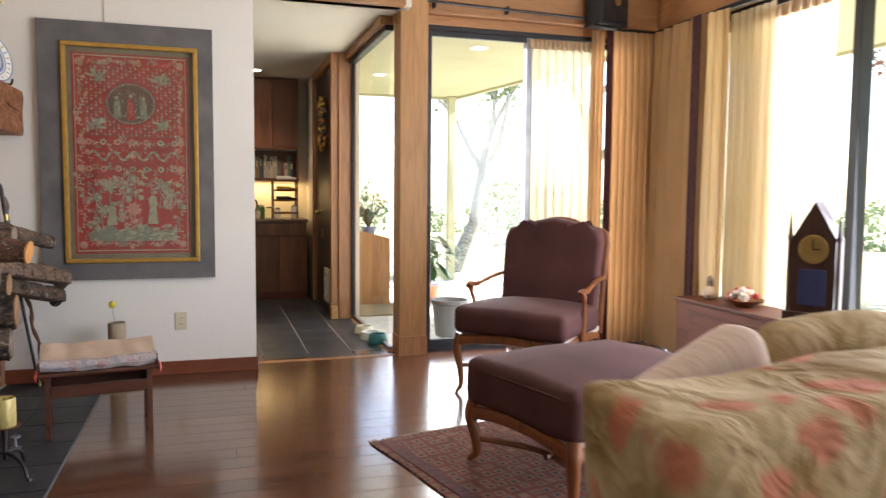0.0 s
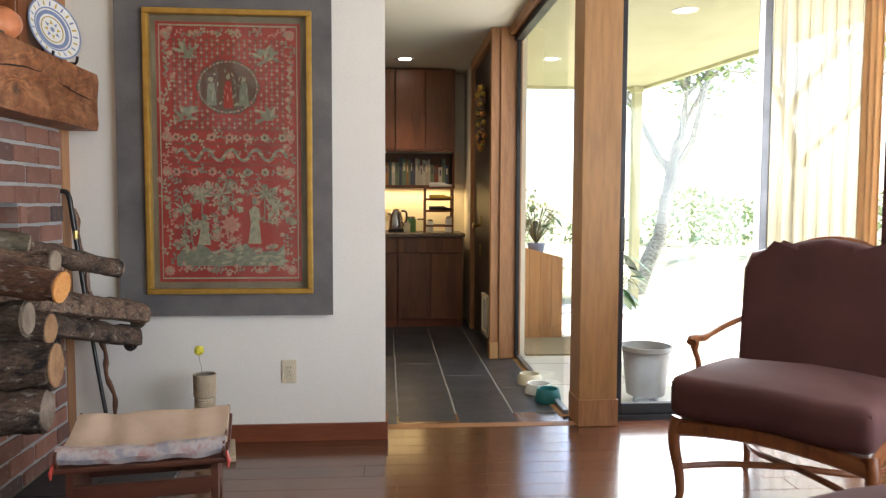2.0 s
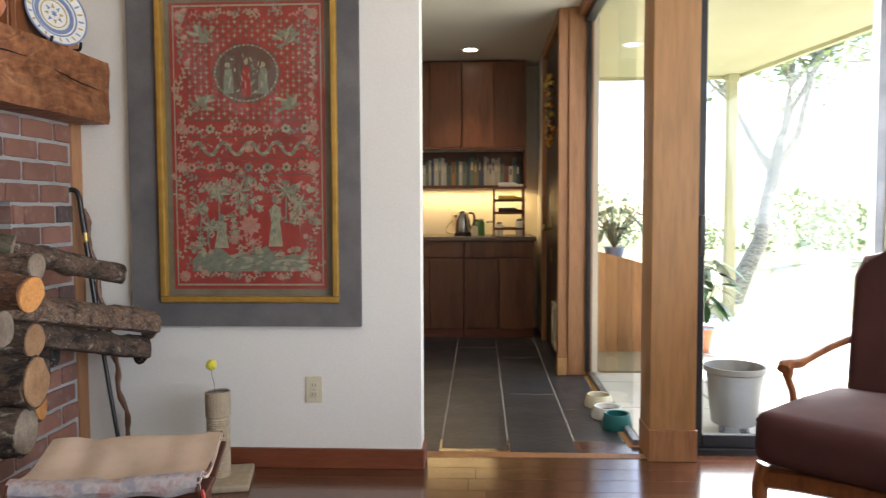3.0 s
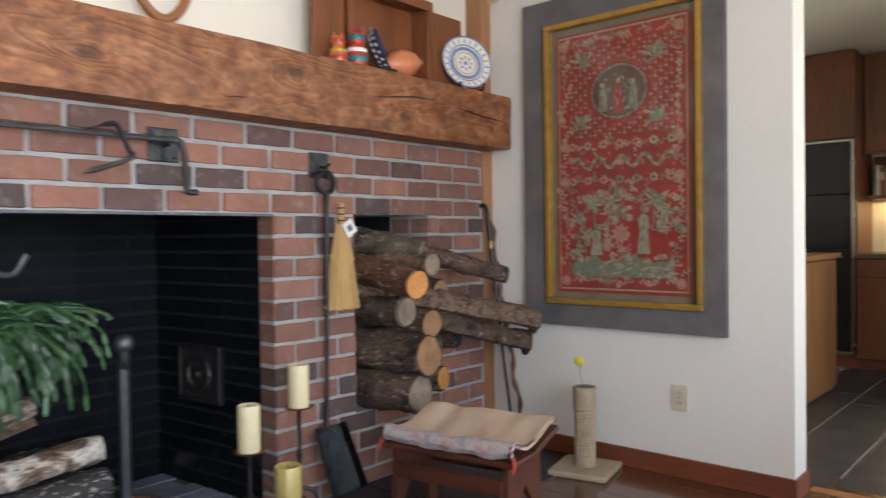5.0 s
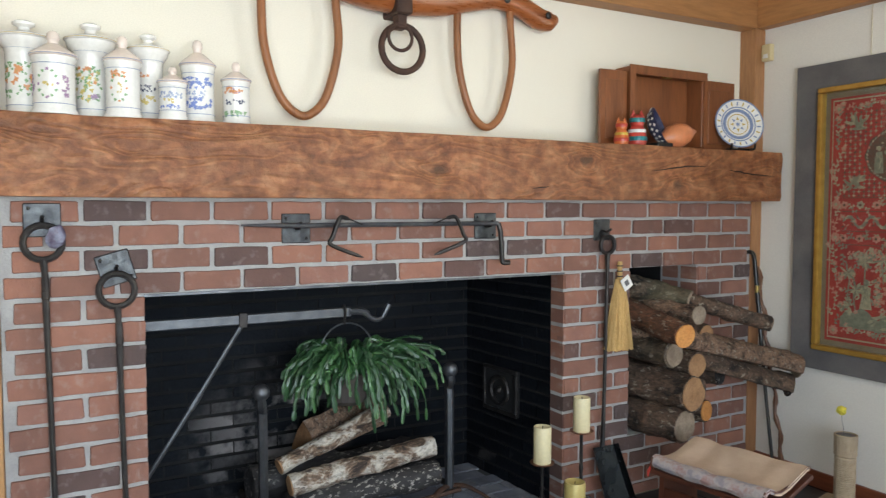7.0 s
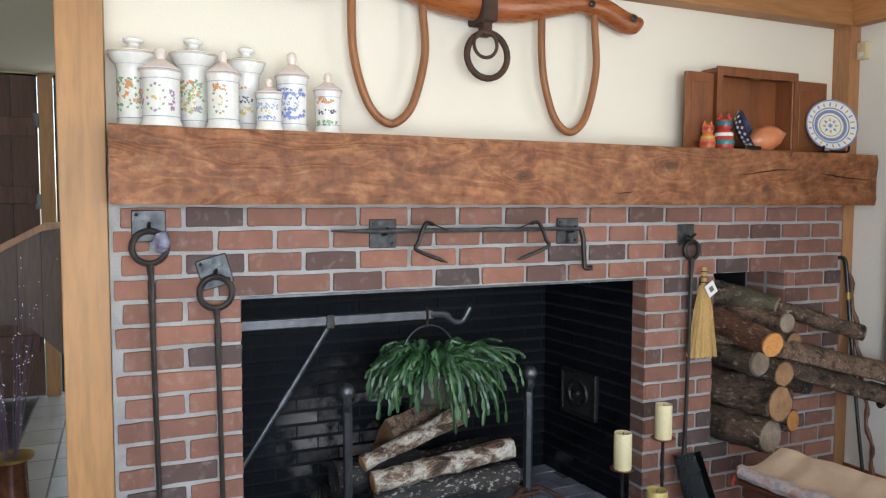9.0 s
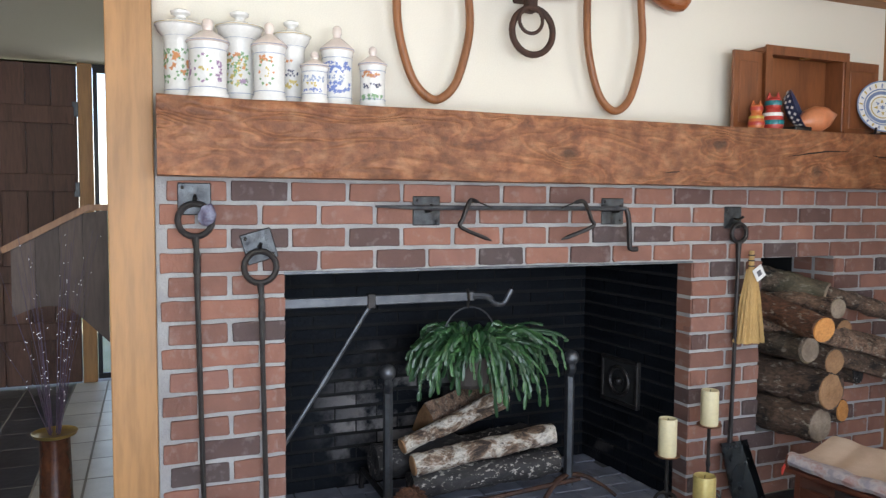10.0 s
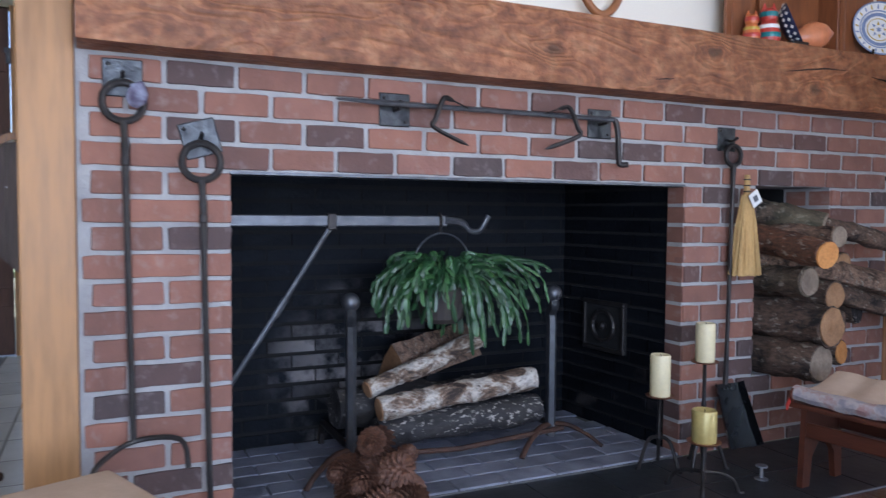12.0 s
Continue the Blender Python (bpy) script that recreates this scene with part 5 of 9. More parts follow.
    for u, rv, c in ((0.38, 0.05, "grey"), (0.495, 0.062, "red"), (0.605, 0.052, "grey")):
        sew(c, [(u - 0.034, 0.735 - rv), (u + 0.034, 0.735 - rv), (u + 0.026, 0.745), (u + 0.02, 0.735 + rv * 0.7), (u - 0.018, 0.735 + rv * 0.7), (u - 0.03, 0.745)], 0.003)
        sew("beige", blob(u, 0.74 + rv * 0.85, 0.014, 0.010, 3, 0.05), 0.0036)
        for k in range(5):
            leaf(u + rnd.uniform(-0.02, 0.02), 0.70 + 0.012 * k, 0.024, 0.005, rnd.uniform(1.0, 2.2), "beige" if c == "grey" else "pink", 0.0042)
    # cross bands
    for v, n in ((0.562, 19), (0.428, 19)):
        for k in range(n):
            u = 0.13 + 0.74 * k / (n - 1)
            if k % 3 == 0:
                flower(u, v, 0.022, rnd.choice(("beige", "grey", "pink")), "dark", 6)
            else:
                sprig(u, v - 0.006, 0.048, rnd.uniform(0, 6.28), rnd.choice(("beige", "grey")), 4)
    for k in range(46):
        u = 0.12 + 0.76 * k / 45
        leaf(u, 0.494 + 0.017 * math.sin(k * 0.62), 0.032, 0.015, 0.9 * math.cos(k * 0.62), ("grey", "beige", "grey")[k % 3], 0.002)
        leaf(u, 0.494 - 0.017 * math.sin(k * 0.62) + rnd.uniform(-0.01, 0.01), 0.02, 0.008, rnd.uniform(0, 6.28), ("pink", "dark", "grey")[k % 3])
    flower(0.5, 0.494, 0.02, "pink", "beige", 9)
    for v in (0.590, 0.535, 0.455, 0.400):
        sew("dark", [(0.115, v), (0.885, v), (0.885, v + 0.003), (0.115, v + 0.003)], 0.001)
    # lower garden: palms, shrubs, flowers, two upright shapes and a hillside
    for u, v in ((0.17, 0.285), (0.83, 0.30), (0.30, 0.335), (0.24, 0.22), (0.74, 0.345), (0.44, 0.345)):
        for k in range(10):
            leaf(u, v, rnd.uniform(0.035, 0.06), 0.011, 6.283 * k / 10 + rnd.uniform(-0.2, 0.2), ("beige", "grey")[k % 2], 0.002)
        leaf(u, v - 0.10, 0.12, 0.007, 1.571 + rnd.uniform(-0.15, 0.15), "grey", 0.0016)
    for k in range(120):
        u, v = rnd.uniform(0.13, 0.87), rnd.uniform(0.13, 0.39)
        if 0.53 < u < 0.76 and 0.15 < v < 0.33:
            continue
        sprig(u, v, rnd.uniform(0.035, 0.065), rnd.uniform(0, 6.28), rnd.choice(pale), 5, rnd.choice(("", "", "pink", "beige")))
    for k in range(9):
        leaf(0.50, 0.225, 0.05, 0.022, 6.283 * k / 9, "pink", 0.002)
    for u, v, rv in ((0.31, 0.20, 0.055), (0.665, 0.235, 0.085)):
        sew("beige", [(u - 0.042, v - rv), (u + 0.05, v - rv), (u + 0.034, v), (u + 0.04, v + rv * 0.6), (u, v + rv * 0.75), (u - 0.036, v + rv * 0.5), (u - 0.022, v)], 0.0026)
        sew("grey", blob(u + 0.005, v + rv * 0.95, 0.02, 0.014, 3, 0.05), 0.003)
        for k in range(8):
            leaf(u + rnd.uniform(-0.03, 0.03), v + rv * rnd.uniform(-0.9, 0.4), 0.03, 0.006, rnd.uniform(1.1, 2.0), "grey", 0.004)
    hill = [(0.12, 0.062)] + [(0.12 + 0.76 * k / 14, 0.105 + 0.04 * math.sin(k * 0.55) ** 2 + 0.010 * math.sin(k * 2.3)) for k in range(15)] + [(0.88, 0.062)]
    sew("grey", hill, 0.0012)
    for k in range(75):
        u = rnd.uniform(0.13, 0.84)
        leaf(u, rnd.uniform(0.068, 0.118), rnd.uniform(0.03, 0.06), 0.016, rnd.uniform(-0.2, 0.6), ("beige", "grey", "grey")[k % 3], 0.0022)
    for k, bm in fab.items():
        tagged(part("embroidery", bm, "silk_red" if k == "red" else "thread_" + k, t, k + " raised embroidery"), kind="stuff")
    pane = part("glazing", add_box(bmesh.new(), ix0, -0.0265, iz0, ix1, -0.0245, iz1), "glass", t, "clear picture glass")
    pane.visible_shadow = False


framed_tapestry()


def outlet(at, axis_turn, label):
    t = thing("wall_outlet", at, label, "outlet", "", axis_turn)
    plate = part("plate", add_box(bmesh.new(), -0.036, -0.006, -0.057, 0.036, 0.0, 0.057, 0.003, 2), "ivory_plastic", t)
    for z in (-0.02, 0.02):
        s = part("socket", add_box(bmesh.new(), -0.017, -0.0085, z - 0.013, 0.017, -0.005, z + 0.013, 0.004, 2), "ivory_plastic", t)
        for dx in (-0.006, 0.006):
            part("slot", add_box(bmesh.new(), dx - 0.001, -0.0090, z - 0.004, dx + 0.001, -0.0080, z + 0.006), "glaze_black", s)
    part("screw", add_lathe(bmesh.new(), [(0.003, 0), (0.003, 0.001)], 8, pose(0, -0.006, 0, 90)), "brass", t)


outlet((0.994, WALL_Y, 0.34), 0, "ivory double wall outlet on the white wall")

sensor = thing("wall_sensor", (0.03, WALL_Y - 0.001, 2.275), "small yellowed plastic sensor box high on the wall", "sensor")
part("case", add_box(bmesh.new(), -0.028, -0.035, -0.045, 0.028, 0, 0.045, 0.008, 3), "sensor_plastic", sensor)
part("lens", add_box(bmesh.new(), -0.014, -0.039, -0.03, 0.014, -0.034, -0.008, 0.003, 2), "porcelain", sensor)
part("cord", add_tube(bmesh.new(), [(0.56, -0.005, -0.115), (0.56, -0.004, 0.13)], 0.0025, 5), "ivory_plastic", sensor)


def scratching_post():
    t = thing("cat_scratching_post", (0.64, 4.975, 0), "small sisal cat scratching post on a carpeted base", "scratching post", "", 12)
    part("base", add_box(bmesh.new(), -0.13, -0.13, 0, 0.13, 0.13, 0.028, 0.01, 3), "carpet_beige", t, "square beige carpet base", True)
    bm = bmesh.new()
    prof = [(0.043, 0.026)]
    for i in range(26):
        z = 0.03 + i * 0.0092
        prof += [(0.0435, z), (0.0475, z + 0.0046)]
    prof += [(0.043, 0.275)]
    add_lathe(bm, prof, 20)
    part("sisal_sleeve", bm, "sisal", t, "rope-wound post")
    part("cup", add_lathe(bmesh.new(), [(0.043, 0.27), (0.05, 0.28), (0.051, 0.375), (0.046, 0.378), (0.044, 0.36), (0.042, 0.33)], 22), "carpet_beige", t, "carpeted cup top")
    part("cup_inside", add_lathe(bmesh.new(), [(0.044, 0.34), (0.0442, 0.372)], 20), "glaze_black", t)
    part("wire", add_tube(bmesh.new(), smooth_curve([(-0.01, 0.0, 0.34), (-0.012, 0, 0.40), (-0.02, 0, 0.44), (-0.022, 0, 0.47)], 4), 0.0012, 5), "iron_bright", t)
    bm = bmesh.new()
    bmesh.ops.create_icosphere(bm, subdivisions=3, radius=0.021, matrix=Matrix.Translation((-0.023, 0, 0.485)))
    jitter(bm, 0.006, 90)
    part("pompom", bm, "fuzz_yellow", t, "fuzzy yellow ball")


scratching_post()


def footstool(at, turn, label, fold=True):
    t = thing("footstool", at, label, "footstool", "low wooden stools", turn)
    L, D, H = 0.25, 0.135, 0.315
    for s in (-1, 1):
        bm = bmesh.new()
        pts = [(-D, 0), (-D + 0.045, 0), (-D + 0.06, 0.11), (0, 0.20), (D - 0.06, 0.11), (D - 0.045, 0), (D, 0), (D - 0.015, H - 0.02), (-D + 0.015, H - 0.02)]
        mm = Matrix(((0, 0, 1, s * (L - 0.03) - 0.011), (1, 0, 0, 0), (0, 1, 0, 0), (0, 0, 0, 1)))
        add_prism(bm, pts, 0.022, mm)
        part("leg_board", bm, "stool_wood", t, "arched end board")
    part("rail", add_box(bmesh.new(), -L + 0.04, -D + 0.01, 0.19, L - 0.04, -D + 0.03, 0.245, 0.004, 1), "stool_wood", t)
    part("rail", add_box(bmesh.new(), -L + 0.04, D - 0.03, 0.19, L - 0.04, D - 0.01, 0.245, 0.004, 1), "stool_wood", t)
    if not fold:
        part("top", add_box(bmesh.new(), -L - 0.015, -D - 0.005, H - 0.02, L + 0.015, D + 0.005, H, 0.006, 2), "stool_wood", t)
        return t
    part("top", add_box(bmesh.new(), -L - 0.015, -D - 0.012, H - 0.02, L + 0.015, 0.02, H, 0.006, 2), "stool_wood", t)
    part("sloping_top", add_box(bmesh.new(), -L - 0.015, 0.0, -0.02, L + 0.015, 0.20, 0.0, 0.006, 2, m=pose(0, 0.012, H, 14, 0, 0)), "stool_wood", t, "raised sloping back board")
    return t


stool = footstool((0.655, 4.135, 0.003), 9, "mahogany footstool with arched ends on the hearth edge")


def folded_mat(at, turn, label):
    t = thing("folded_mat", at, label, "cushion", "", turn)
    # a thick pad laid in the trough of the stool: rolled lip in front, rising behind
    path = [(-0.140, 0.004), (-0.155, 0.026), (-0.143, 0.052), (-0.112, 0.057), (-0.075, 0.040), (-0.03, 0.030), (0.03, 0.036), (0.10, 0.056), (0.17, 0.078), (0.192, 0.080), (0.199, 0.066)]
    n, half = 22, 0.256
    for name, lo, hi, lift, material, lab in (("pad", 0, 4, 0.0, "plaid", "faded plaid rolled edge"), ("folded_layer", 4, 10, 0.0, "canvas", "cream canvas inside of the pad")):
        bm = bmesh.new()
        rows = []
        for k, (y, z) in enumerate(path):
            if lo <= k <= hi:
                rows.append([bm.verts.new((-half + 2 * half * i / n, y + 0.006 * noise.noise(Vector((i * 0.35, k, 2))), z + 0.010 * noise.noise(Vector((i * 0.30, k * 0.5, 5))) + 0.007 * abs(2 * i / n - 1) ** 3)) for i in range(n + 1)])
        for r0, r1 in zip(rows, rows[1:]):
            for i in range(n):
                bm.faces.new((r0[i], r0[i + 1], r1[i + 1], r1[i]))
        bmesh.ops.subdivide_edges(bm, edges=bm.edges[:], cuts=1, use_grid_fill=True)
        bmesh.ops.smooth_vert(bm, verts=bm.verts[:], factor=0.5, use_axis_x=False, use_axis_y=True, use_axis_z=True)
        bmesh.ops.recalc_face_normals(bm, faces=bm.faces)
        bmesh.ops.solidify(bm, geom=list(bm.faces), thickness=0.016)
        part(name, bm, material, t, lab, True)
    for sx in (-0.252, 0.252):
        part("end_binding", add_tube(bmesh.new(), [(sx, y, z) for y, z in path], 0.006, 6), "stool_wood", t, "dark end binding", True)
    for sx in (-0.26, 0.26):
        part("tassel", add_tube(bmesh.new(), [(sx, -0.14, 0.02), (sx * 1.03, -0.15, -0.01), (sx * 1.02, -0.155, -0.03)], [0.005, 0.007, 0.003], 6), "glaze_red", t, "small red corner tassel")


folded_mat((0.655, 4.135, 0.316), 9, "folded cream and plaid mat lying on the footstool")
stool2 = footstool((0.67, 1.60, 0.003), 22, "low wooden stool beside the fireplace", False)
bm = add_box(bmesh.new(), -0.255, -0.14, 0, 0.255, 0.14, 0.06, 0.022, 4)
seat_pad = tagged(part("stool_cushion", bm, "canvas", smooth=True), "plain cream cushion on the low stool", "cushion")
seat_pad.matrix_world = pose(0.67, 1.60, 0.317, 0, 0, 22)


def canes():
    t = thing("walking_cane", (0.20, 5.06, 0.0), "dark walking cane with a crook handle leaning in the corner", "cane", "walking sticks in the corner")
    pts = smooth_curve([(0.0, 0.0, 0.0), (-0.08, 0.01, 0.5), (-0.16, 0.02, 1.08), (-0.17, 0.02, 1.16), (-0.185, 0.02, 1.195), (-0.215, 0.01, 1.195), (-0.235, 0.0, 1.16)], 6)
    part("shaft", add_tube(bmesh.new(), pts, [0.009] * 8 + [0.0115] * (len(pts) - 8), 9), "glaze_black", t, "", True)
    part("ferrule", add_lathe(bmesh.new(), [(0.010, 0), (0.011, 0.03)], 10), "brass", t)
    part("band", add_lathe(bmesh.new(), [(0.0125, -0.02), (0.013, 0.02)], 10, Matrix.Translation((-0.148, 0.019, 1.0))), "brass", t)
    t = thing("walking_stick", (0.235, 5.10, 0.0), "knobbly twisted wooden walking stick leaning in the corner", "walking stick", "walking sticks in the corner")
    pts = []
    for i in range(40):
        f = i / 39
        pts.append((-0.20 * f + 0.008 * math.sin(f * 34), 0.008 * math.cos(f * 34), 1.12 * f))
    part("shaft", add_tube(bmesh.new(), pts, [0.011 + 0.003 * math.sin(i * 1.9) for i in range(40)], 8), "cane_dark", t, "", True)


canes()

# ---- on the mantel ----
MZ = 1.732


def jar(at, r, h, lid, flared, tint, motifs, label, seed):
    """An apothecary jar; lid: knob height share; flared: wide upper rim."""
    t = thing("apothecary_jar", at, label, "jar", "porcelain jars on the mantel")
    hb = h * (0.80 if flared else 0.68)
    prof = [(r * 0.95, 0), (r * 0.97, 0.008), (r * 0.88, 0.018), (r * 0.86, 0.024), (r * 0.87, hb * 0.9), (r * 0.93, hb * 0.94), (r * 0.93, hb)]
    if flared:
        prof = [(r * 0.74, 0), (r * 0.76, 0.010), (r * 0.68, 0.022), (r * 0.70, hb * 0.80), (r * 0.74, hb * 0.86), (r * 0.95, hb * 0.94), (r * 1.0, hb)]
    part("body", add_lathe(bmesh.new(), prof, 32), "porcelain", t, "white glazed body", True)
    if flared:
        lp = [(r * 1.0, hb), (r * 1.06, hb + 0.004), (r * 1.04, hb + 0.010), (r * 0.75, hb + 0.017), (r * 0.34, hb + 0.024), (r * 0.22, hb + 0.032), (r * 0.22, h * 0.925), (r * 0.40, h * 0.95), (r * 0.42, h * 0.975), (r * 0.25, h * 0.995), (r * 0.05, h)]
    else:
        lp = [(r * 0.95, hb), (r * 1.0, hb + 0.003), (r * 0.98, hb + 0.010), (r * 0.72, hb + h * 0.085), (r * 0.36, hb + h * 0.15), (r * 0.22, hb + h * 0.165), (r * 0.22, h * 0.88), (r * 0.28, h * 0.90), (r * 0.25, h * 0.965), (r * 0.15, h * 0.99), (r * 0.03, h)]
    part("lid", add_lathe(bmesh.new(), lp, 32), "porcelain_pink" if not flared else "porcelain", t, "domed lid with a knob", True)
    part("rim_line", add_lathe(bmesh.new(), [(lp[1][0] + 0.0002, lp[1][1] + 0.001), (lp[1][0] + 0.001, lp[1][1] + 0.002), (lp[1][0] + 0.0002, lp[1][1] + 0.003)], 32, None, False), "glaze_ochre" if flared else "glaze_slate_blue", t)
    for z, rr in ((0.03, 0.885 if not flared else 0.70), (hb * 0.86, 0.885 if not flared else 0.735)):
        part("line", add_lathe(bmesh.new(), [(r * rr + 0.0006, z), (r * rr + 0.0012, z + 0.001), (r * rr + 0.0006, z + 0.002)], 32, None, False), "glaze_slate_blue", t)
    rnd = random.Random(seed)
    rb0 = (0.875 if not flared else 0.70) * r
    for color, a0, a1, z0, z1, n, s in motifs:
        bm = bmesh.new()
        for k in range(int(n * 1.7)):
            a = radians(rnd.uniform(a0, a1))
            z = hb * rnd.uniform(z0, z1) * (1.0 if not flared else 0.9)
            m = Matrix.Rotation(a, 4, "Z") @ Matrix.Translation((rb0 + 0.0002, 0, z)) @ Matrix(((0, 0, 1, 0), (1, 0, 0, 0), (0, 1, 0, 0), (0, 0, 0, 1)))
            add_prism(bm, blob(0, 0, s * rnd.uniform(0.6, 1.05), s * rnd.uniform(0.6, 1.05), rnd.choice((3, 4, 5)), 0.3, 12, rnd.uniform(0, 1)), 0.0008, m)
        tagged(part("painted_motif", bm, "paint_" + color, t, color + " painted flowers"), kind="stuff")
    return t


def wreath_motif(c1, c2):
    out = []
    for k in range(12):
        a = 2 * math.pi * k / 12
        out.append((c1 if k % 3 else c2, -20 + 26 * math.cos(a) - 2, -20 + 26 * math.cos(a) + 2, 0.5 + 0.24 * math.sin(a), 0.52 + 0.24 * math.sin(a), 2, 0.006))
    return out


jar((-0.02, 1.645, MZ), 0.080, 0.305, 0.3, True, 0, [("orange", -75, 30, 0.40, 0.68, 7, 0.014), ("green", -75, 35, 0.25, 0.75, 26, 0.008)], "tall flared white jar painted with orange flowers", 1)
jar((0.075, 1.725, MZ), 0.070, 0.262, 0.3, False, 0, wreath_motif("green", "violet") + [("ochre", -30, -5, 0.46, 0.54, 5, 0.006), ("violet", 20, 38, 0.3, 0.65, 10, 0.007), ("violet", -80, -62, 0.3, 0.65, 8, 0.007)], "white jar painted with a violet wreath", 2)
jar((-0.02, 1.838, MZ), 0.077, 0.318, 0.3, True, 0, [("orange", -60, 10, 0.5, 0.72, 6, 0.009), ("ochre", -60, 20, 0.25, 0.7, 10, 0.010), ("green", -60, 30, 0.25, 0.75, 22, 0.008), ("violet", -10, 20, 0.28, 0.34, 4, 0.010)], "tall flared white jar painted with mixed flowers", 3)
jar((0.075, 1.925, MZ), 0.061, 0.268, 0.3, False, 0, wreath_motif("green", "orange") + [("orange", -45, 5, 0.68, 0.8, 6, 0.008), ("ochre", -30, -10, 0.4, 0.6, 5, 0.005)], "white jar painted with a fruit wreath", 4)
jar((-0.03, 2.018, MZ), 0.066, 0.305, 0.3, True, 0, [("navy", -70, 20, 0.46, 0.58, 14, 0.006), ("ochre", -70, 20, 0.28, 0.40, 10, 0.008), ("orange", -60, 0, 0.68, 0.76, 5, 0.008)], "flared white jar with a dark lettered band", 5)
jar((0.09, 2.077, MZ), 0.050, 0.180, 0.3, False, 0, [("blue", -75, 35, 0.30, 0.40, 12, 0.005), ("slate_blue", -75, 35, 0.6, 0.75, 12, 0.007), ("ochre", -45, 5, 0.44, 0.56, 6, 0.006)], "small squat white jar with blue bands", 6)
jar((0.02, 2.173, MZ), 0.062, 0.292, 0.3, False, 0, [("blue", -80, 40, 0.25, 0.42, 22, 0.010), ("blue", -80, 40, 0.60, 0.78, 20, 0.010), ("slate_blue", -60, 20, 0.44, 0.56, 14, 0.006)], "tall white jar painted with blue leaves", 7)
jar((0.04, 2.300, MZ), 0.053, 0.225, 0.3, False, 0, [("orange", -70, 30, 0.70, 0.84, 8, 0.009), ("green", -70, 30, 0.2, 0.30, 14, 0.008), ("navy", -62, 22, 0.46, 0.56, 13, 0.0055), ("violet", -40, 0, 0.72, 0.82, 4, 0.006)], "slim white jar with a dark lettered band", 8)


def ox_yoke():
    t = thing("ox_yoke", (-0.03, 2.968, 2.246), "polished wooden ox yoke with bows and rings on the wall", "yoke")
    bm = bmesh.new()
    ys = [-0.80, -0.76, -0.70, -0.60, -0.48, -0.34, -0.18, 0, 0.18, 0.34, 0.48, 0.60, 0.70, 0.76, 0.80]
    zc = [0.055, 0.04, 0.045, 0.085, 0.11, 0.09, 0.065, 0.055, 0.065, 0.09, 0.11, 0.085, 0.045, 0.04, 0.055]
    rz = [0.02, 0.045, 0.05, 0.048, 0.05, 0.06, 0.075, 0.08, 0.075, 0.06, 0.05, 0.048, 0.05, 0.045, 0.02]
    pts = smooth_curve([(0.0, y, z) for y, z in zip(ys, zc)], 4)
    radii = []
    for p in pts:
        radii.append(float(np.interp(p.y, ys, rz)))
    add_tube(bm, pts, radii, 14, flat=1.0)
    for v in bm.verts:
        v.co.x *= 0.85
    part("beam", bm, "yoke_wood", t, "carved wooden yoke beam", True)
    for y in (-0.40, 0.425):
        half = 0.155 if y < 0 else 0.145
        top = 0.16
        pts = smooth_curve([(0, y - half + 0.01, top), (0, y - half, 0.0), (0.0, y - half + 0.008, -0.20), (0.0, y - half * 0.62, -0.37), (0.0, y - 0.03, -0.445), (0.0, y + 0.03, -0.447), (0.0, y + half * 0.62, -0.37), (0.0, y + half - 0.01, -0.18), (0, y + half - 0.02, 0.0), (0, y + half - 0.03, top)], 6)
        part("bow", add_tube(bmesh.new(), pts, 0.0165, 10), "bow_wood", t, "bent wooden bow", True)
    part("strap", add_box(bmesh.new(), -0.07, -0.035, -0.035, 0.075, 0.035, 0.14, 0.006, 1), "iron_rust", t, "iron centre strap")
    part("staple", add_box(bmesh.new(), 0.0, -0.022, -0.09, 0.05, 0.022, -0.02, 0.006, 1), "iron_rust", t)
    part("large_ring", add_tube(bmesh.new(), ring_points((0.03, 0.008, -0.165), 0.092, 28), 0.0135, 10, True), "iron_rust", t, "large iron ring", True)
    part("small_ring", add_tube(bmesh.new(), ring_points((0.045, -0.008, -0.125), 0.052, 24), 0.0075, 8, True), "iron_rust", t, "small iron ring", True)
    for y in (-0.52, -0.2, 0.16, 0.5, 0.72):
        nb = bmesh.new()
        bmesh.ops.create_uvsphere(nb, u_segments=10, v_segments=6, radius=0.016, matrix=Matrix.Translation((0.052, y, 0.09 if abs(y) < 0.7 else 0.05)) @ Matrix.Diagonal((0.5, 1, 1, 1)))
        part("bolt", nb, "iron", t, "", True)


ox_yoke()


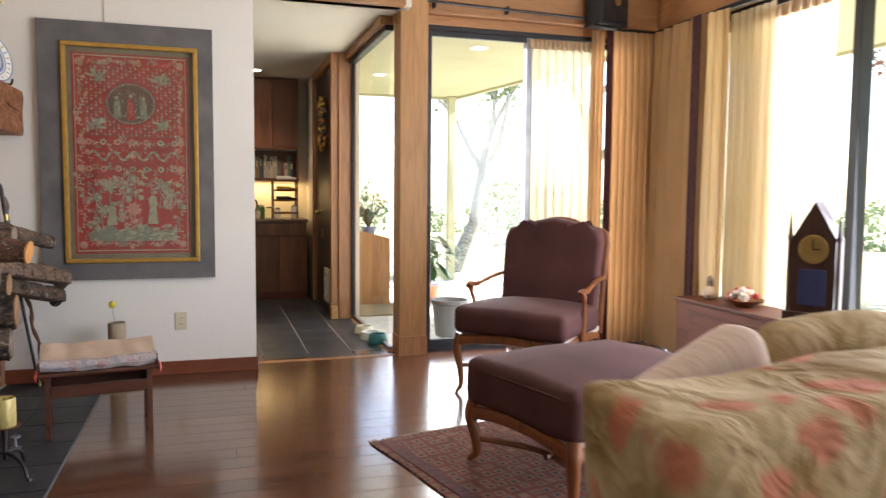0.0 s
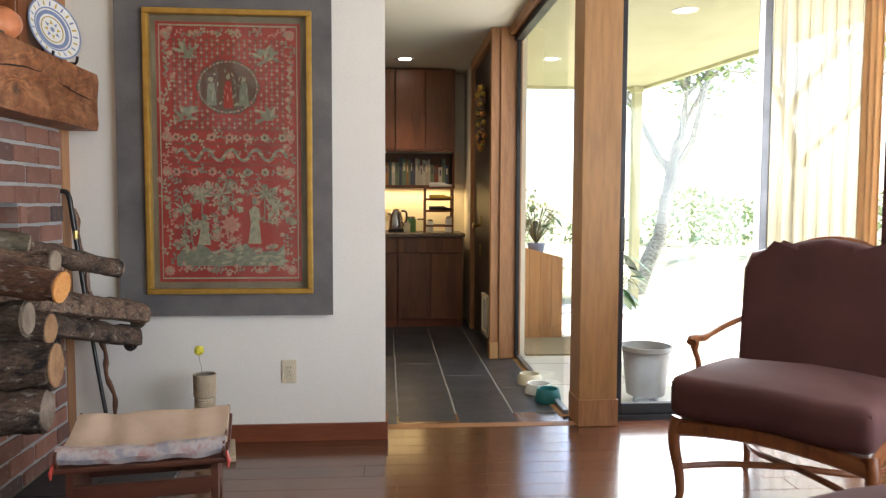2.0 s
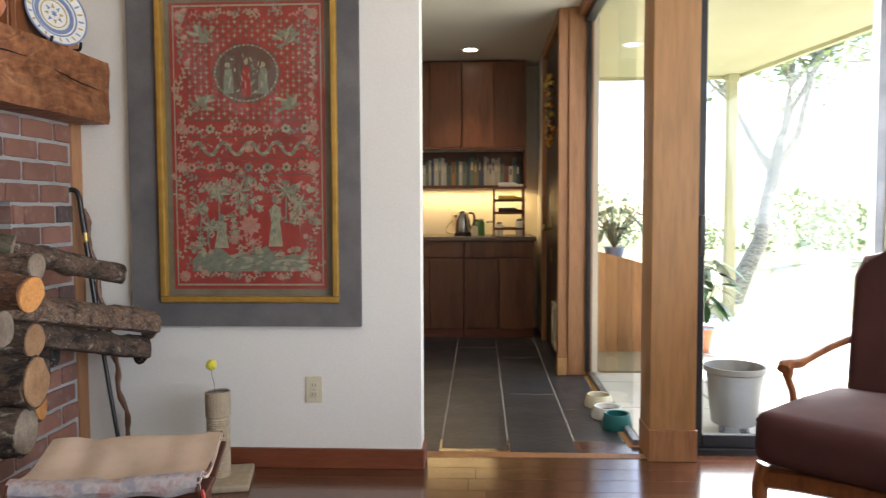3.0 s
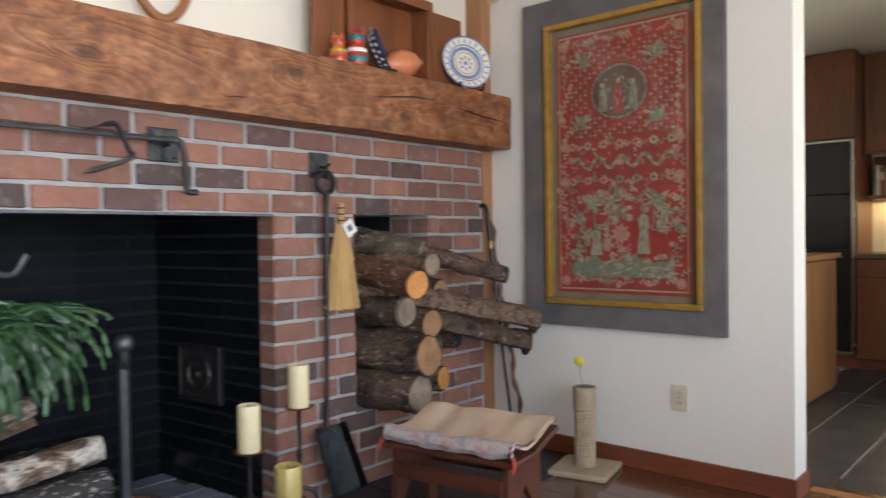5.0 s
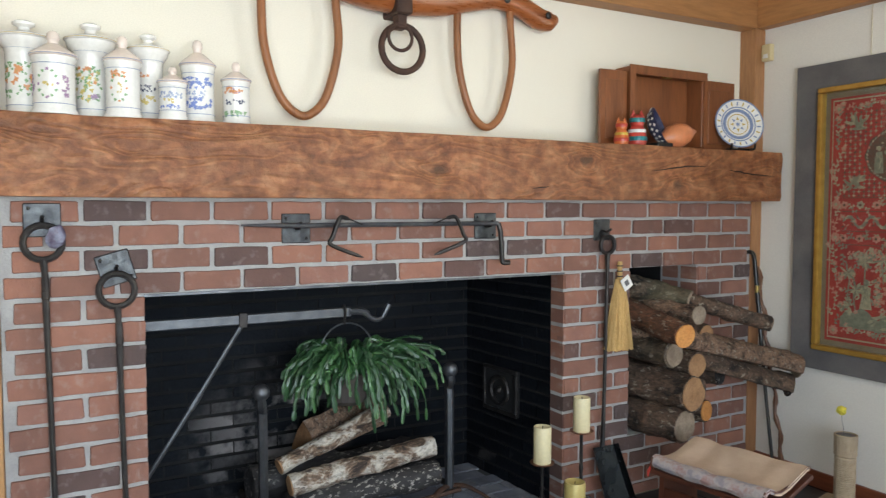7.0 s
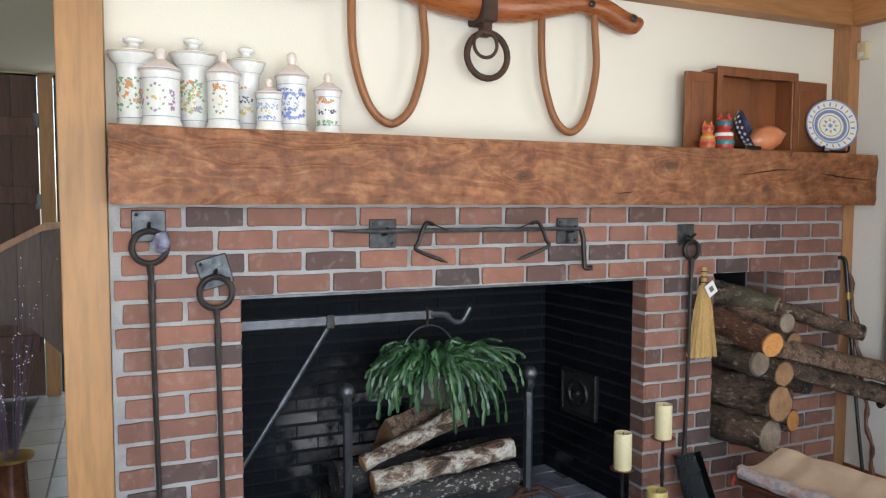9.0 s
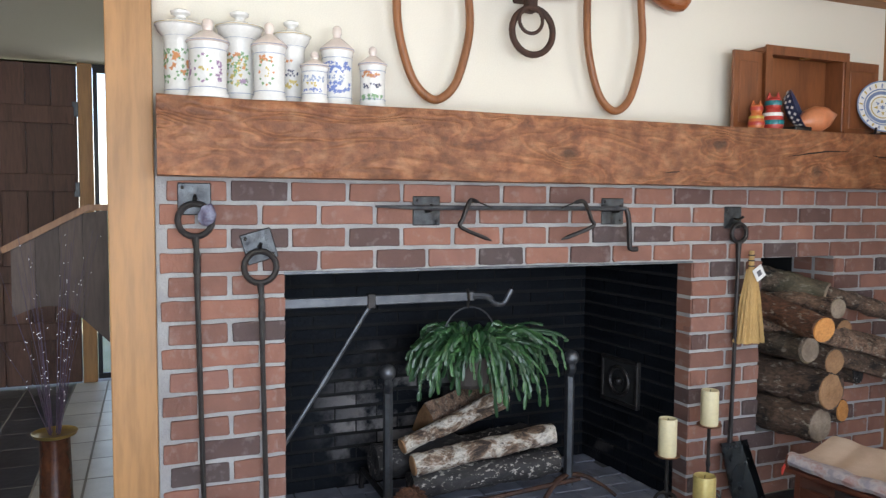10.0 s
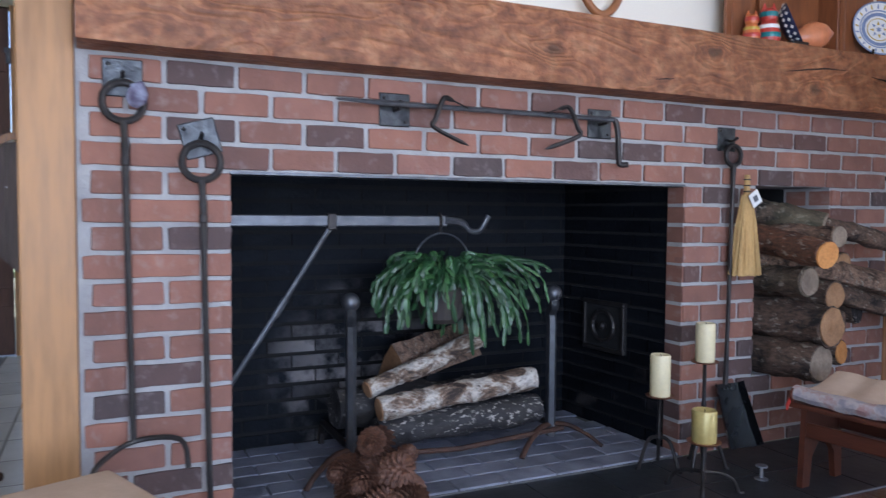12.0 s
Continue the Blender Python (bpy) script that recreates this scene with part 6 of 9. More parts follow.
def wall_box():
    t = thing("folk_cabinet", (-0.098, 4.44, MZ), "open stained pine folk cabinet standing on the mantel", "cabinet")
    d = 0.11
    for b in ((0.0, -0.255, 0.37, d, 0.255, 0.392), (0.0, -0.255, 0.0, d, 0.255, 0.018), (0.0, -0.255, 0.018, d, -0.235, 0.37), (0.0, 0.235, 0.018, d, 0.255, 0.37), (0.0, -0.235, 0.018, 0.008, 0.235, 0.37)):
        part("board", add_box(bmesh.new(), *b, 0.003, 1), "box_wood", t)
    part("face_frame", boxed((d, -0.262, 0.355, d + 0.008, 0.262, 0.397), (d, -0.262, 0.0, d + 0.008, -0.225, 0.355), (d, 0.240, 0.0, d + 0.008, 0.262, 0.355)), "box_wood", t)
    for s, y0, y1 in ((-1, -0.43, -0.262), (1, 0.262, 0.49)):
        door = part("door", add_box(bmesh.new(), d - 0.03, y0, 0.005, d - 0.012, y1, 0.365, 0.003, 1), "box_wood", t, "open cabinet door")
        part("panel", add_box(bmesh.new(), d - 0.013, y0 + 0.03, 0.04, d - 0.009, y1 - 0.03, 0.32, 0.003, 1), "box_wood", door)
    part("catch", add_box(bmesh.new(), d - 0.03, -0.02, 0.352, d, 0.02, 0.364), "brass", t)


wall_box()


def folk_figure(at, s, c1, c2, c3, label):
    t = thing("carved_figurine", at, label, "figurine", "carved animals on the mantel", -20)
    bm = bmesh.new()
    add_lathe(bm, [(0.036 * s, 0), (0.042 * s, 0.02 * s), (0.040 * s, 0.05 * s), (0.030 * s, 0.075 * s), (0.026 * s, 0.085 * s), (0.032 * s, 0.10 * s), (0.030 * s, 0.122 * s), (0.016 * s, 0.132 * s)], 18)
    for sy in (-1, 1):
        add_prism(bm, [(-0.012 * s, 0), (0.012 * s, 0), (0, 0.03 * s)], 0.010 * s, Matrix(((0, 0, 1, -0.005 * s), (1, 0, 0, sy * 0.018 * s), (0, 1, 0, 0.122 * s), (0, 0, 0, 1))))
    part("body", bm, c1, t, "", True)
    for i, (z, rr) in enumerate(((0.03, 0.0425), (0.06, 0.0375), (0.108, 0.0325))):
        part("painted_band", add_lathe(bmesh.new(), [(rr * s, (z - 0.009) * s), (rr * s + 0.001, z * s), (rr * s, (z + 0.009) * s)], 18), c2 if i % 2 else c3, t)


folk_figure((0.075, 4.075, MZ), 0.85, "glaze_orange", "glaze_ochre", "glaze_red", "small orange and red painted wooden animal")
folk_figure((0.075, 4.172, MZ), 1.12, "glaze_red", "porcelain", "glaze_teal", "red white and teal painted wooden animal")


def patterned_bowl():
    t = thing("patterned_bowl", (0.07, 4.315, MZ + 0.012), "black and white patterned bowl propped on its edge", "bowl")
    mm = pose(0, 0, 0.09, 0, 68, 35)
    part("bowl", add_lathe(bmesh.new(), [(0.03, -0.045), (0.06, -0.035), (0.085, -0.01), (0.097, 0.012), (0.092, 0.012), (0.078, -0.008), (0.05, -0.028)], 32, mm), "glaze_navy", t, "", True)
    bm = bmesh.new()
    for k in range(18):
        a = 2 * math.pi * k / 18
        for r0, z0 in ((0.072, -0.0225), (0.089, -0.003)):
            aa = a + (0.17 if r0 > 0.08 else 0)
            m = mm @ Matrix.Rotation(aa, 4, "Z") @ Matrix.Translation((r0 + 0.002, 0, z0)) @ pose(0, 0, 0, 0, 125, 0)
            add_prism(bm, blob(0, 0, 0.009, 0.009, 4, 0.2, 8), 0.002, m)
    part("dots", bm, "porcelain", t, "white checker dots")
    part("stand", add_box(bmesh.new(), -0.03, -0.05, -0.012, 0.05, 0.05, 0.008, 0.004, 1), "glaze_black", t)


patterned_bowl()
bm = bmesh.new()
add_lathe(bm, [(0.008, -0.11), (0.03, -0.09), (0.055, -0.05), (0.062, 0.0), (0.05, 0.05), (0.025, 0.09), (0.006, 0.125)], 20, pose(0, 0, 0, -78, 0, 0))
gourd = tagged(part("gourd", bm, "glaze_salmon", smooth=True), "orange painted gourd lying in the open cabinet", "gourd")
gourd.location = (0.075, 4.44, MZ + 0.063)


def blue_plate():
    t = thing("display_plate", (0.06, 4.89, MZ), "blue and white painted plate on a black stand", "plate", "", -24)
    mm = pose(0.0, 0, 0.145, 0, 78, 0) @ pose(0, 0, 0, 0, 0, 0)
    part("plate", add_lathe(bmesh.new(), [(0.06, -0.012), (0.07, -0.014), (0.085, -0.006), (0.128, 0.010), (0.130, 0.013), (0.126, 0.014), (0.085, 0.0), (0.07, -0.005), (0.01, -0.004)], 48, mm), "porcelain", t, "glazed white plate", True)
    for r0, r1, c, z in ((0.124, 0.131, "slate_blue", 0.0142), (0.066, 0.082, "slate_blue", -0.001), (0.088, 0.094, "slate_blue", 0.0030), (0.052, 0.056, "ochre", -0.0030)):
        part("painted_ring", add_lathe(bmesh.new(), [(r0, z - 0.002), (r0, z + 0.0005), ((r0 + r1) / 2, z + 0.0014 + (0.0 if r1 < 0.09 else 0.0)), (r1, z + 0.0005), (r1, z - 0.002)], 48, mm, False), "glaze_" + c, t)
    bm, b2 = bmesh.new(), bmesh.new()
    for k in range(22):
        a = 2 * math.pi * k / 22
        m = mm @ Matrix.Rotation(a, 4, "Z") @ Matrix.Translation((0.108, 0, 0.0062)) @ pose(0, 0, 0, 0, -20, 0)
        add_prism(bm if k % 2 else b2, blob(0, 0, 0.013, 0.0065, 2, 0.2, 10), 0.0018, m)
    for k in range(8):
        a = 2 * math.pi * k / 8
        add_prism(bm if k % 2 else b2, blob(0.03 * math.cos(a), 0.03 * math.sin(a), 0.012, 0.008, 3, 0.3, 10, a), 0.0015, mm @ Matrix.Translation((0, 0, -0.0045)))
    add_prism(bm, blob(0, 0, 0.014, 0.014, 6, 0.3), 0.002, mm @ Matrix.Translation((0, 0, -0.0045)))
    part("painted_leaves", bm, "glaze_slate_blue", t)
    part("painted_leaves", b2, "glaze_ochre", t)
    for s in (-1, 1):
        part("stand_foot", add_tube(bmesh.new(), smooth_curve([(-0.07, s * 0.05, 0.005), (0.02, s * 0.06, 0.012), (0.055, s * 0.062, 0.012), (0.065, s * 0.062, 0.04)], 4), 0.006, 6), "glaze_black", t, "", True)
    part("stand_bar", add_tube(bmesh.new(), [(0.01, -0.06, 0.012), (0.01, 0.06, 0.012)], 0.006, 6), "glaze_black", t)
    part("stand_back", add_tube(bmesh.new(), [(-0.075, 0, 0.005), (-0.035, 0, 0.15)], 0.005, 6), "glaze_black", t)


blue_plate()

# ---- windows and doors ----
def glass_pane(name, parent, *b):
    p = part(name, add_box(bmesh.new(), *b), "glass", parent, "clear glass pane")
    p.visible_shadow = False
    return p


def sliding_door():
    t = tagged(thing("door_slider", (2.66, GLASS_Y, 0), "black framed sliding glass door to the patio", "sliding door"), kind="structure")
    W = EAST - 2.66
    part("sill", add_box(bmesh.new(), 0, -0.06, -0.01, W, 0.08, 0.028, 0.003, 1), "black_metal", t)
    part("head_track", add_box(bmesh.new(), 0, -0.03, 2.325, W, 0.07, 2.365, 0.003, 1), "black_metal", t)
    for x0, x1, y in ((0.005, 0.83, -0.02), (0.79, W - 0.01, 0.02)):
        part("stile", add_box(bmesh.new(), x0, y - 0.018, 0.028, x0 + 0.045, y + 0.018, 2.325, 0.003, 1), "black_metal" if x0 < 0.1 else "steel_frame", t)
        part("stile", add_box(bmesh.new(), x1 - 0.045, y - 0.018, 0.028, x1, y + 0.018, 2.325, 0.003, 1), "steel_frame", t)
        part("rail", add_box(bmesh.new(), x0 + 0.045, y - 0.017, 0.028, x1 - 0.045, y + 0.017, 0.085, 0.003, 1), "black_metal", t)
        part("rail", add_box(bmesh.new(), x0 + 0.045, y - 0.017, 2.285, x1 - 0.045, y + 0.017, 2.325, 0.003, 1), "black_metal", t)
        glass_pane("pane", t, x0 + 0.045, y - 0.003, 0.085, x1 - 0.045, y + 0.003, 2.285)
    h = part("pull_handle", add_box(bmesh.new(), 0.012, -0.075, 0.90, 0.042, -0.042, 1.08, 0.008, 2), "glaze_black", t, "black pull handle")


sliding_door()


def side_window():
    t = tagged(thing("window_passage", (GLASS_X, 5.5, 0), "floor length fixed window of the passage", "window"), kind="structure")
    L = 1.46
    part("frame_bar", add_box(bmesh.new(), 0.0, 0, 0, 0.03, L, 0.03, 0.003, 1), "steel_frame", t)
    part("frame_bar", add_box(bmesh.new(), -0.03, 0, 2.32, 0.03, L, 2.36, 0.003, 1), "black_metal", t)
    part("frame_bar", add_box(bmesh.new(), -0.014, L - 0.03, 0.03, 0.014, L, 2.32, 0.003, 1), "black_metal", t)
    part("head_casing", add_box(bmesh.new(), -0.07, -0.01, 2.36, 0.05, L, 2.42, 0.004, 1), "trim_wood", t)
    glass_pane("pane", t, -0.003, 0.006, 0.03, 0.003, L - 0.03, 2.32)


side_window()
structure("floor_strip", add_box(bmesh.new(), 2.395, 5.48, -0.02, 2.46, 6.96, 0.003, 0.002, 1), "post_wood", "pale wooden floor strip under the passage window", "floor")
structure("threshold", add_box(bmesh.new(), 1.46, 5.32, -0.02, 2.45, 5.385, 0.003, 0.002, 1), "trim_wood", "wooden threshold between boards and slate", "threshold")
for i, (x0, y0, x1, y1) in enumerate([(2.225, 6.985, 2.29, 7.06), (2.29, 6.962, 2.45, 7.02)]):
    structure("trim_door", add_box(bmesh.new(), x0, y0, 0, x1, y1, 2.42, 0.004, 1), "trim_wood", "wooden casing between window and door", "trim")
structure("trim_plinth", add_box(bmesh.new(), 2.22, 6.955, 0, 2.285, 7.065, 0.12, 0.004, 1), "post_wood", "pale plinth block of the casing", "trim")
structure("trim_door_far", add_box(bmesh.new(), 2.225, 8.26, 0, 2.30, 8.325, 2.42, 0.004, 1), "trim_wood", "wooden casing of the dark door", "trim")
structure("trim_door_head", add_box(bmesh.new(), 2.225, 7.06, 2.34, 2.30, 8.26, 2.42, 0.004, 1), "trim_wood", "wooden head casing of the dark door", "trim")
M["door_dark"] = wood("dark_stained_door", (0.028, 0.024, 0.022), (0.014, 0.012, 0.011), "z", 0.35, 9, 0.1, 0.1)


def kitchen_door():
    t = tagged(thing("door_kitchen", (2.262, 7.06, 0), "dark stained passage door with a pet flap", "door"), kind="structure")
    part("leaf", add_box(bmesh.new(), 0, 0.004, 0.005, 0.04, 1.196, 2.335, 0.003, 1), "door_dark", t)
    for z in (0.75, 1.0):
        part("lock_plate", add_box(bmesh.new(), -0.008, 0.74, z - 0.05, 0.0, 0.80, z + 0.05, 0.003, 1), "brass", t)
    part("knob", add_lathe(bmesh.new(), [(0.012, 0), (0.012, 0.03), (0.028, 0.045), (0.026, 0.062), (0.012, 0.068)], 16, pose(-0.006, 0.77, 0.96, 0, -90, 0)), "brass", t, "brass knob", True)
    part("pet_flap_frame", boxed((-0.022, 0.22, 0.10, 0.0, 0.52, 0.135), (-0.022, 0.22, 0.385, 0.0, 0.52, 0.42), (-0.022, 0.22, 0.135, 0.0, 0.255, 0.385), (-0.022, 0.485, 0.135, 0.0, 0.52, 0.385)), "ivory_plastic", t, "white pet door frame")
    part("pet_flap", add_box(bmesh.new(), -0.014, 0.256, 0.136, -0.006, 0.484, 0.384), "porcelain", t)


kitchen_door()


def door_wreath():
    t = thing("dried_wreath", (2.246, 7.50, 1.84), "hanging bunch of dried flowers on the dark door", "wreath")
    rnd = random.Random(6)
    for c in ("glaze_ochre", "bark_pale", "cut_orange"):
        bm = bmesh.new()
        for k in range(26):
            a = rnd.uniform(0, 6.28)
            bmesh.ops.create_icosphere(bm, subdivisions=1, radius=rnd.uniform(0.014, 0.028), matrix=Matrix.Translation((-0.03 + rnd.uniform(-0.015, 0.015), 0.10 * math.cos(a) + rnd.uniform(-0.03, 0.03), 0.22 * math.sin(a) + rnd.uniform(-0.04, 0.04))))
        jitter(bm, 0.012, 50)
        tagged(part("dried_flower_ring", bm, c, t), kind="stuff")


door_wreath()


def east_windows():
    t = tagged(thing("window_east", (EAST + 0.05, -1.5, 0), "wide black framed side window of the living room", "window"), kind="structure")
    L = GLASS_Y + 0.02 + 1.5
    part("sill", add_box(bmesh.new(), -0.05, 0, -0.01, 0.06, L, 0.04, 0.003, 1), "black_metal", t)
    part("head", add_box(bmesh.new(), -0.05, 0, 2.36, 0.06, L, 2.42, 0.003, 1), "black_metal", t)
    for y in (0.0, 1.5, 3.3, 5.0, L - 0.06):
        part("mullion", add_box(bmesh.new(), -0.045, y, 0.04, 0.045, y + 0.06, 2.36, 0.003, 1), "black_metal", t)
    for y0, y1 in ((0.06, 1.5), (1.56, 3.3), (3.36, 5.0), (5.06, L - 0.06)):
        glass_pane("pane", t, -0.003, y0, 0.04, 0.003, y1, 2.36)


east_windows()


def drape(name, a, b, z0, z1, folds, amp, material, label, category="curtain", header=0.0, seed=1, group="linen drapes"):
    """Hanging cloth from a to b (x, y), with folds across it."""
    t = thing(name, (a[0], a[1], 0), label, category, group)
    A, Bv = Vector((0, 0)), Vector((b[0] - a[0], b[1] - a[1]))
    d = Bv.normalized()
    nrm = Vector((-d.y, d.x))
    bm = bmesh.new()
    n, k = folds * 10, 14
    rows = []
    for j in range(k + 1):
        f = j / k
        z = z1 + (z0 - z1) * f
        row = []
        for i in range(n + 1):
            u = i / n
            ph = 2 * math.pi * folds * u + 0.9 * noise.noise(Vector((u * 4, f * 1.3, seed)))
            am = amp * (0.45 + 0.55 * min(1, f * 5)) * (1 + 0.5 * noise.noise(Vector((u * 6, seed, 3))))
            p = A + Bv * u + nrm * (am * math.sin(ph)) + d * (0.3 * amp * math.sin(2 * ph + 1))
            row.append(bm.verts.new((p.x, p.y, z + 0.006 * noise.noise(Vector((u * 9, f, seed))))))
        rows.append(row)
    for r0, r1 in zip(rows, rows[1:]):
        for i in range(n):
            bm.faces.new((r0[i], r0[i + 1], r1[i + 1], r1[i]))
    if not material.startswith("sheer"):
        bmesh.ops.solidify(bm, geom=list(bm.faces), thickness=0.003)
    part("cloth", bm, material, t, "", True)
    if header:
        for i in range(folds * 2 + 1):
            p = A + Bv * (i / (folds * 2))
            part("pleat", add_tube(bmesh.new(), [(p.x, p.y, z1 - header), (p.x, p.y, z1)], [amp * 0.6, amp * 0.9], 6), "drape", t, "gathered heading pleat")
    return t


drape("sheer_curtain", (3.48, 5.385), (3.98, 5.375), 0.03, 2.31, 7, 0.022, "sheer", "sheer cream voile at the sliding door", "curtain", 0.07, 3, "sheer curtains")
drape("linen_drape", (3.94, 5.33), (4.04, 5.31), 0.01, 2.39, 3, 0.015, "drape", "narrow sand linen drape beside the sheer", "curtain", 0, 4)
drape("linen_drape", (4.07, 5.30), (4.47, 5.30), 0.01, 2.40, 7, 0.02, "drape", "sand linen drape with a dark woven edge", "curtain", 0, 5)
drape("linen_drape", (4.455, 5.31), (4.43, 4.62), 0.01, 2.40, 6, 0.045, "drape", "full sand linen drape in the corner", "curtain", 0, 6)
drape("linen_drape", (4.43, 4.64), (4.47, 4.44), 0.01, 2.40, 3, 0.02, "drape_backlit", "narrow sand linen drape before the side window", "curtain", 0, 7)
drape("linen_drape", (4.50, 4.46), (4.51, 4.06), 0.01, 2.36, 6, 0.025, "sheer_backlit", "wide cream drape with the window glow put into its colour", "curtain", 0, 17)
drape("drape_band", (4.03, 5.262), (4.09, 5.262), 0.01, 2.39, 1, 0.006, "drape_band", "dark woven band along the drape edge", "trim", 0, 8, "woven bands")
drape("drape_band", (4.375, 4.70), (4.375, 4.60), 0.01, 2.39, 1, 0.006, "drape_band", "dark woven band along the drape edge", "trim", 0, 9, "woven bands")
drape("sheer_curtain", (4.54, 4.52), (4.55, 3.62), 0.03, 2.33, 11, 0.025, "sheer_backlit", "sheer cream voile at the side window", "curtain", 0.07, 10, "sheer curtains")

rod = thing("curtain_track", (2.7, 5.30, 2.50), "black iron curtain rod over the sliding door", "curtain rod")
part("rod", add_tube(bmesh.new(), [(-0.06, 0, 0.0), (1.30, 0.0, -0.03)], 0.010, 8), "iron", rod)
for x in (0.0, 0.55, 1.2):
    part("bracket", add_box(bmesh.new(), x - 0.008, -0.005, -0.04, x + 0.008, 0.045, 0.012, 0.002, 1), "iron", rod)
tagged(part("curtain_rail", add_box(bmesh.new(), 4.50, -1.4, 2.405, 4.53, 4.62, 2.435, 0.003, 1), "black_metal"), "black curtain rail along the side window", "curtain rail")
tagged(part("curtain_rail", boxed((4.10, 5.33, 2.405, 4.50, 5.35, 2.425), (4.48, 4.62, 2.405, 4.50, 5.33, 2.425)), "black_metal"), "thin black curtain rail in the corner", "curtain rail")

speaker = thing("loudspeaker", (4.02, 5.26, 2.41), "small black loudspeaker mounted on the beam", "loudspeaker", "", 15)
part("cabinet", add_box(bmesh.new(), -0.14, -0.09, 0, 0.14, 0.07, 0.24, 0.012, 2), "speaker_black", speaker)
part("grille", add_box(bmesh.new(), -0.125, -0.097, 0.03, 0.125, -0.088, 0.225, 0.004, 1), "iron", speaker)
part("bracket", add_box(bmesh.new(), -0.17, -0.05, -0.012, 0.02, 0.06, 0.002, 0.003, 1), "iron", speaker)
part("dial", add_lathe(bmesh.new(), [(0.03, 0), (0.03, 0.006), (0.01, 0.008)], 16, pose(0.02, -0.097, 0.17, 90, 0, 0)), "brass", speaker)

# ---- seating ----
def soft_block(x0, y0, z0, x1, y1, z1, bevel, dome=0.0, wob=0.006, seed=0.0, cuts=3):
    bm = bmesh.new()
    add_box(bm, x0, y0, z0, x1, y1, z1, bevel, 4)
    bmesh.ops.subdivide_edges(bm, edges=[e for e in bm.edges if e.calc_length() > 0.08], cuts=cuts, use_grid_fill=True)
    cx, cy = (x0 + x1) / 2, (y0 + y1) / 2
    for v in bm.verts:
        if dome:
            u, w = (v.co.x - cx) / (x1 - x0) * 2, (v.co.y - cy) / (y1 - y0) * 2
            if v.co.z > (z0 + z1) / 2:
                v.co.z += dome * max(0, (1 - u * u)) * max(0, (1 - w * w))
    jitter(bm, wob, 5, seed)
    return bm


def cabriole(x, y, h, sx, sy, r=0.022):
    bm = bmesh.new()
    pts = smooth_curve([(x, y, h), (x + sx * 0.012, y + sy * 0.012, h * 0.75), (x - sx * 0.004, y - sy * 0.004, h * 0.4), (x - sx * 0.008, y - sy * 0.008, h * 0.15), (x + sx * 0.008, y + sy * 0.008, 0.015), (x + sx * 0.014, y + sy * 0.014, 0.0)], 5)
    k = len(pts)
    rr = [r * (1.25 - 0.75 * min(1, i / k * 1.2)) for i in range(k)]
    rr[-3:] = [r * 0.62, r * 0.75, r * 0.6]
    return add_tube(bm, pts, rr, 10)


def rail_curve(a, b, z, dip, r, flat=1.4):
    a, b = Vector(a), Vector(b)
    pts = []
    for i in range(17):
        f = i / 16
        p = a.lerp(b, f)
        pts.append((p.x, p.y, z + dip * (abs(2 * f - 1) ** 2 - 0.35) * -1 * (1 if abs(2 * f - 1) < 0.95 else 1)))
    return add_tube(bmesh.new(), pts, r, 8, flat=flat)


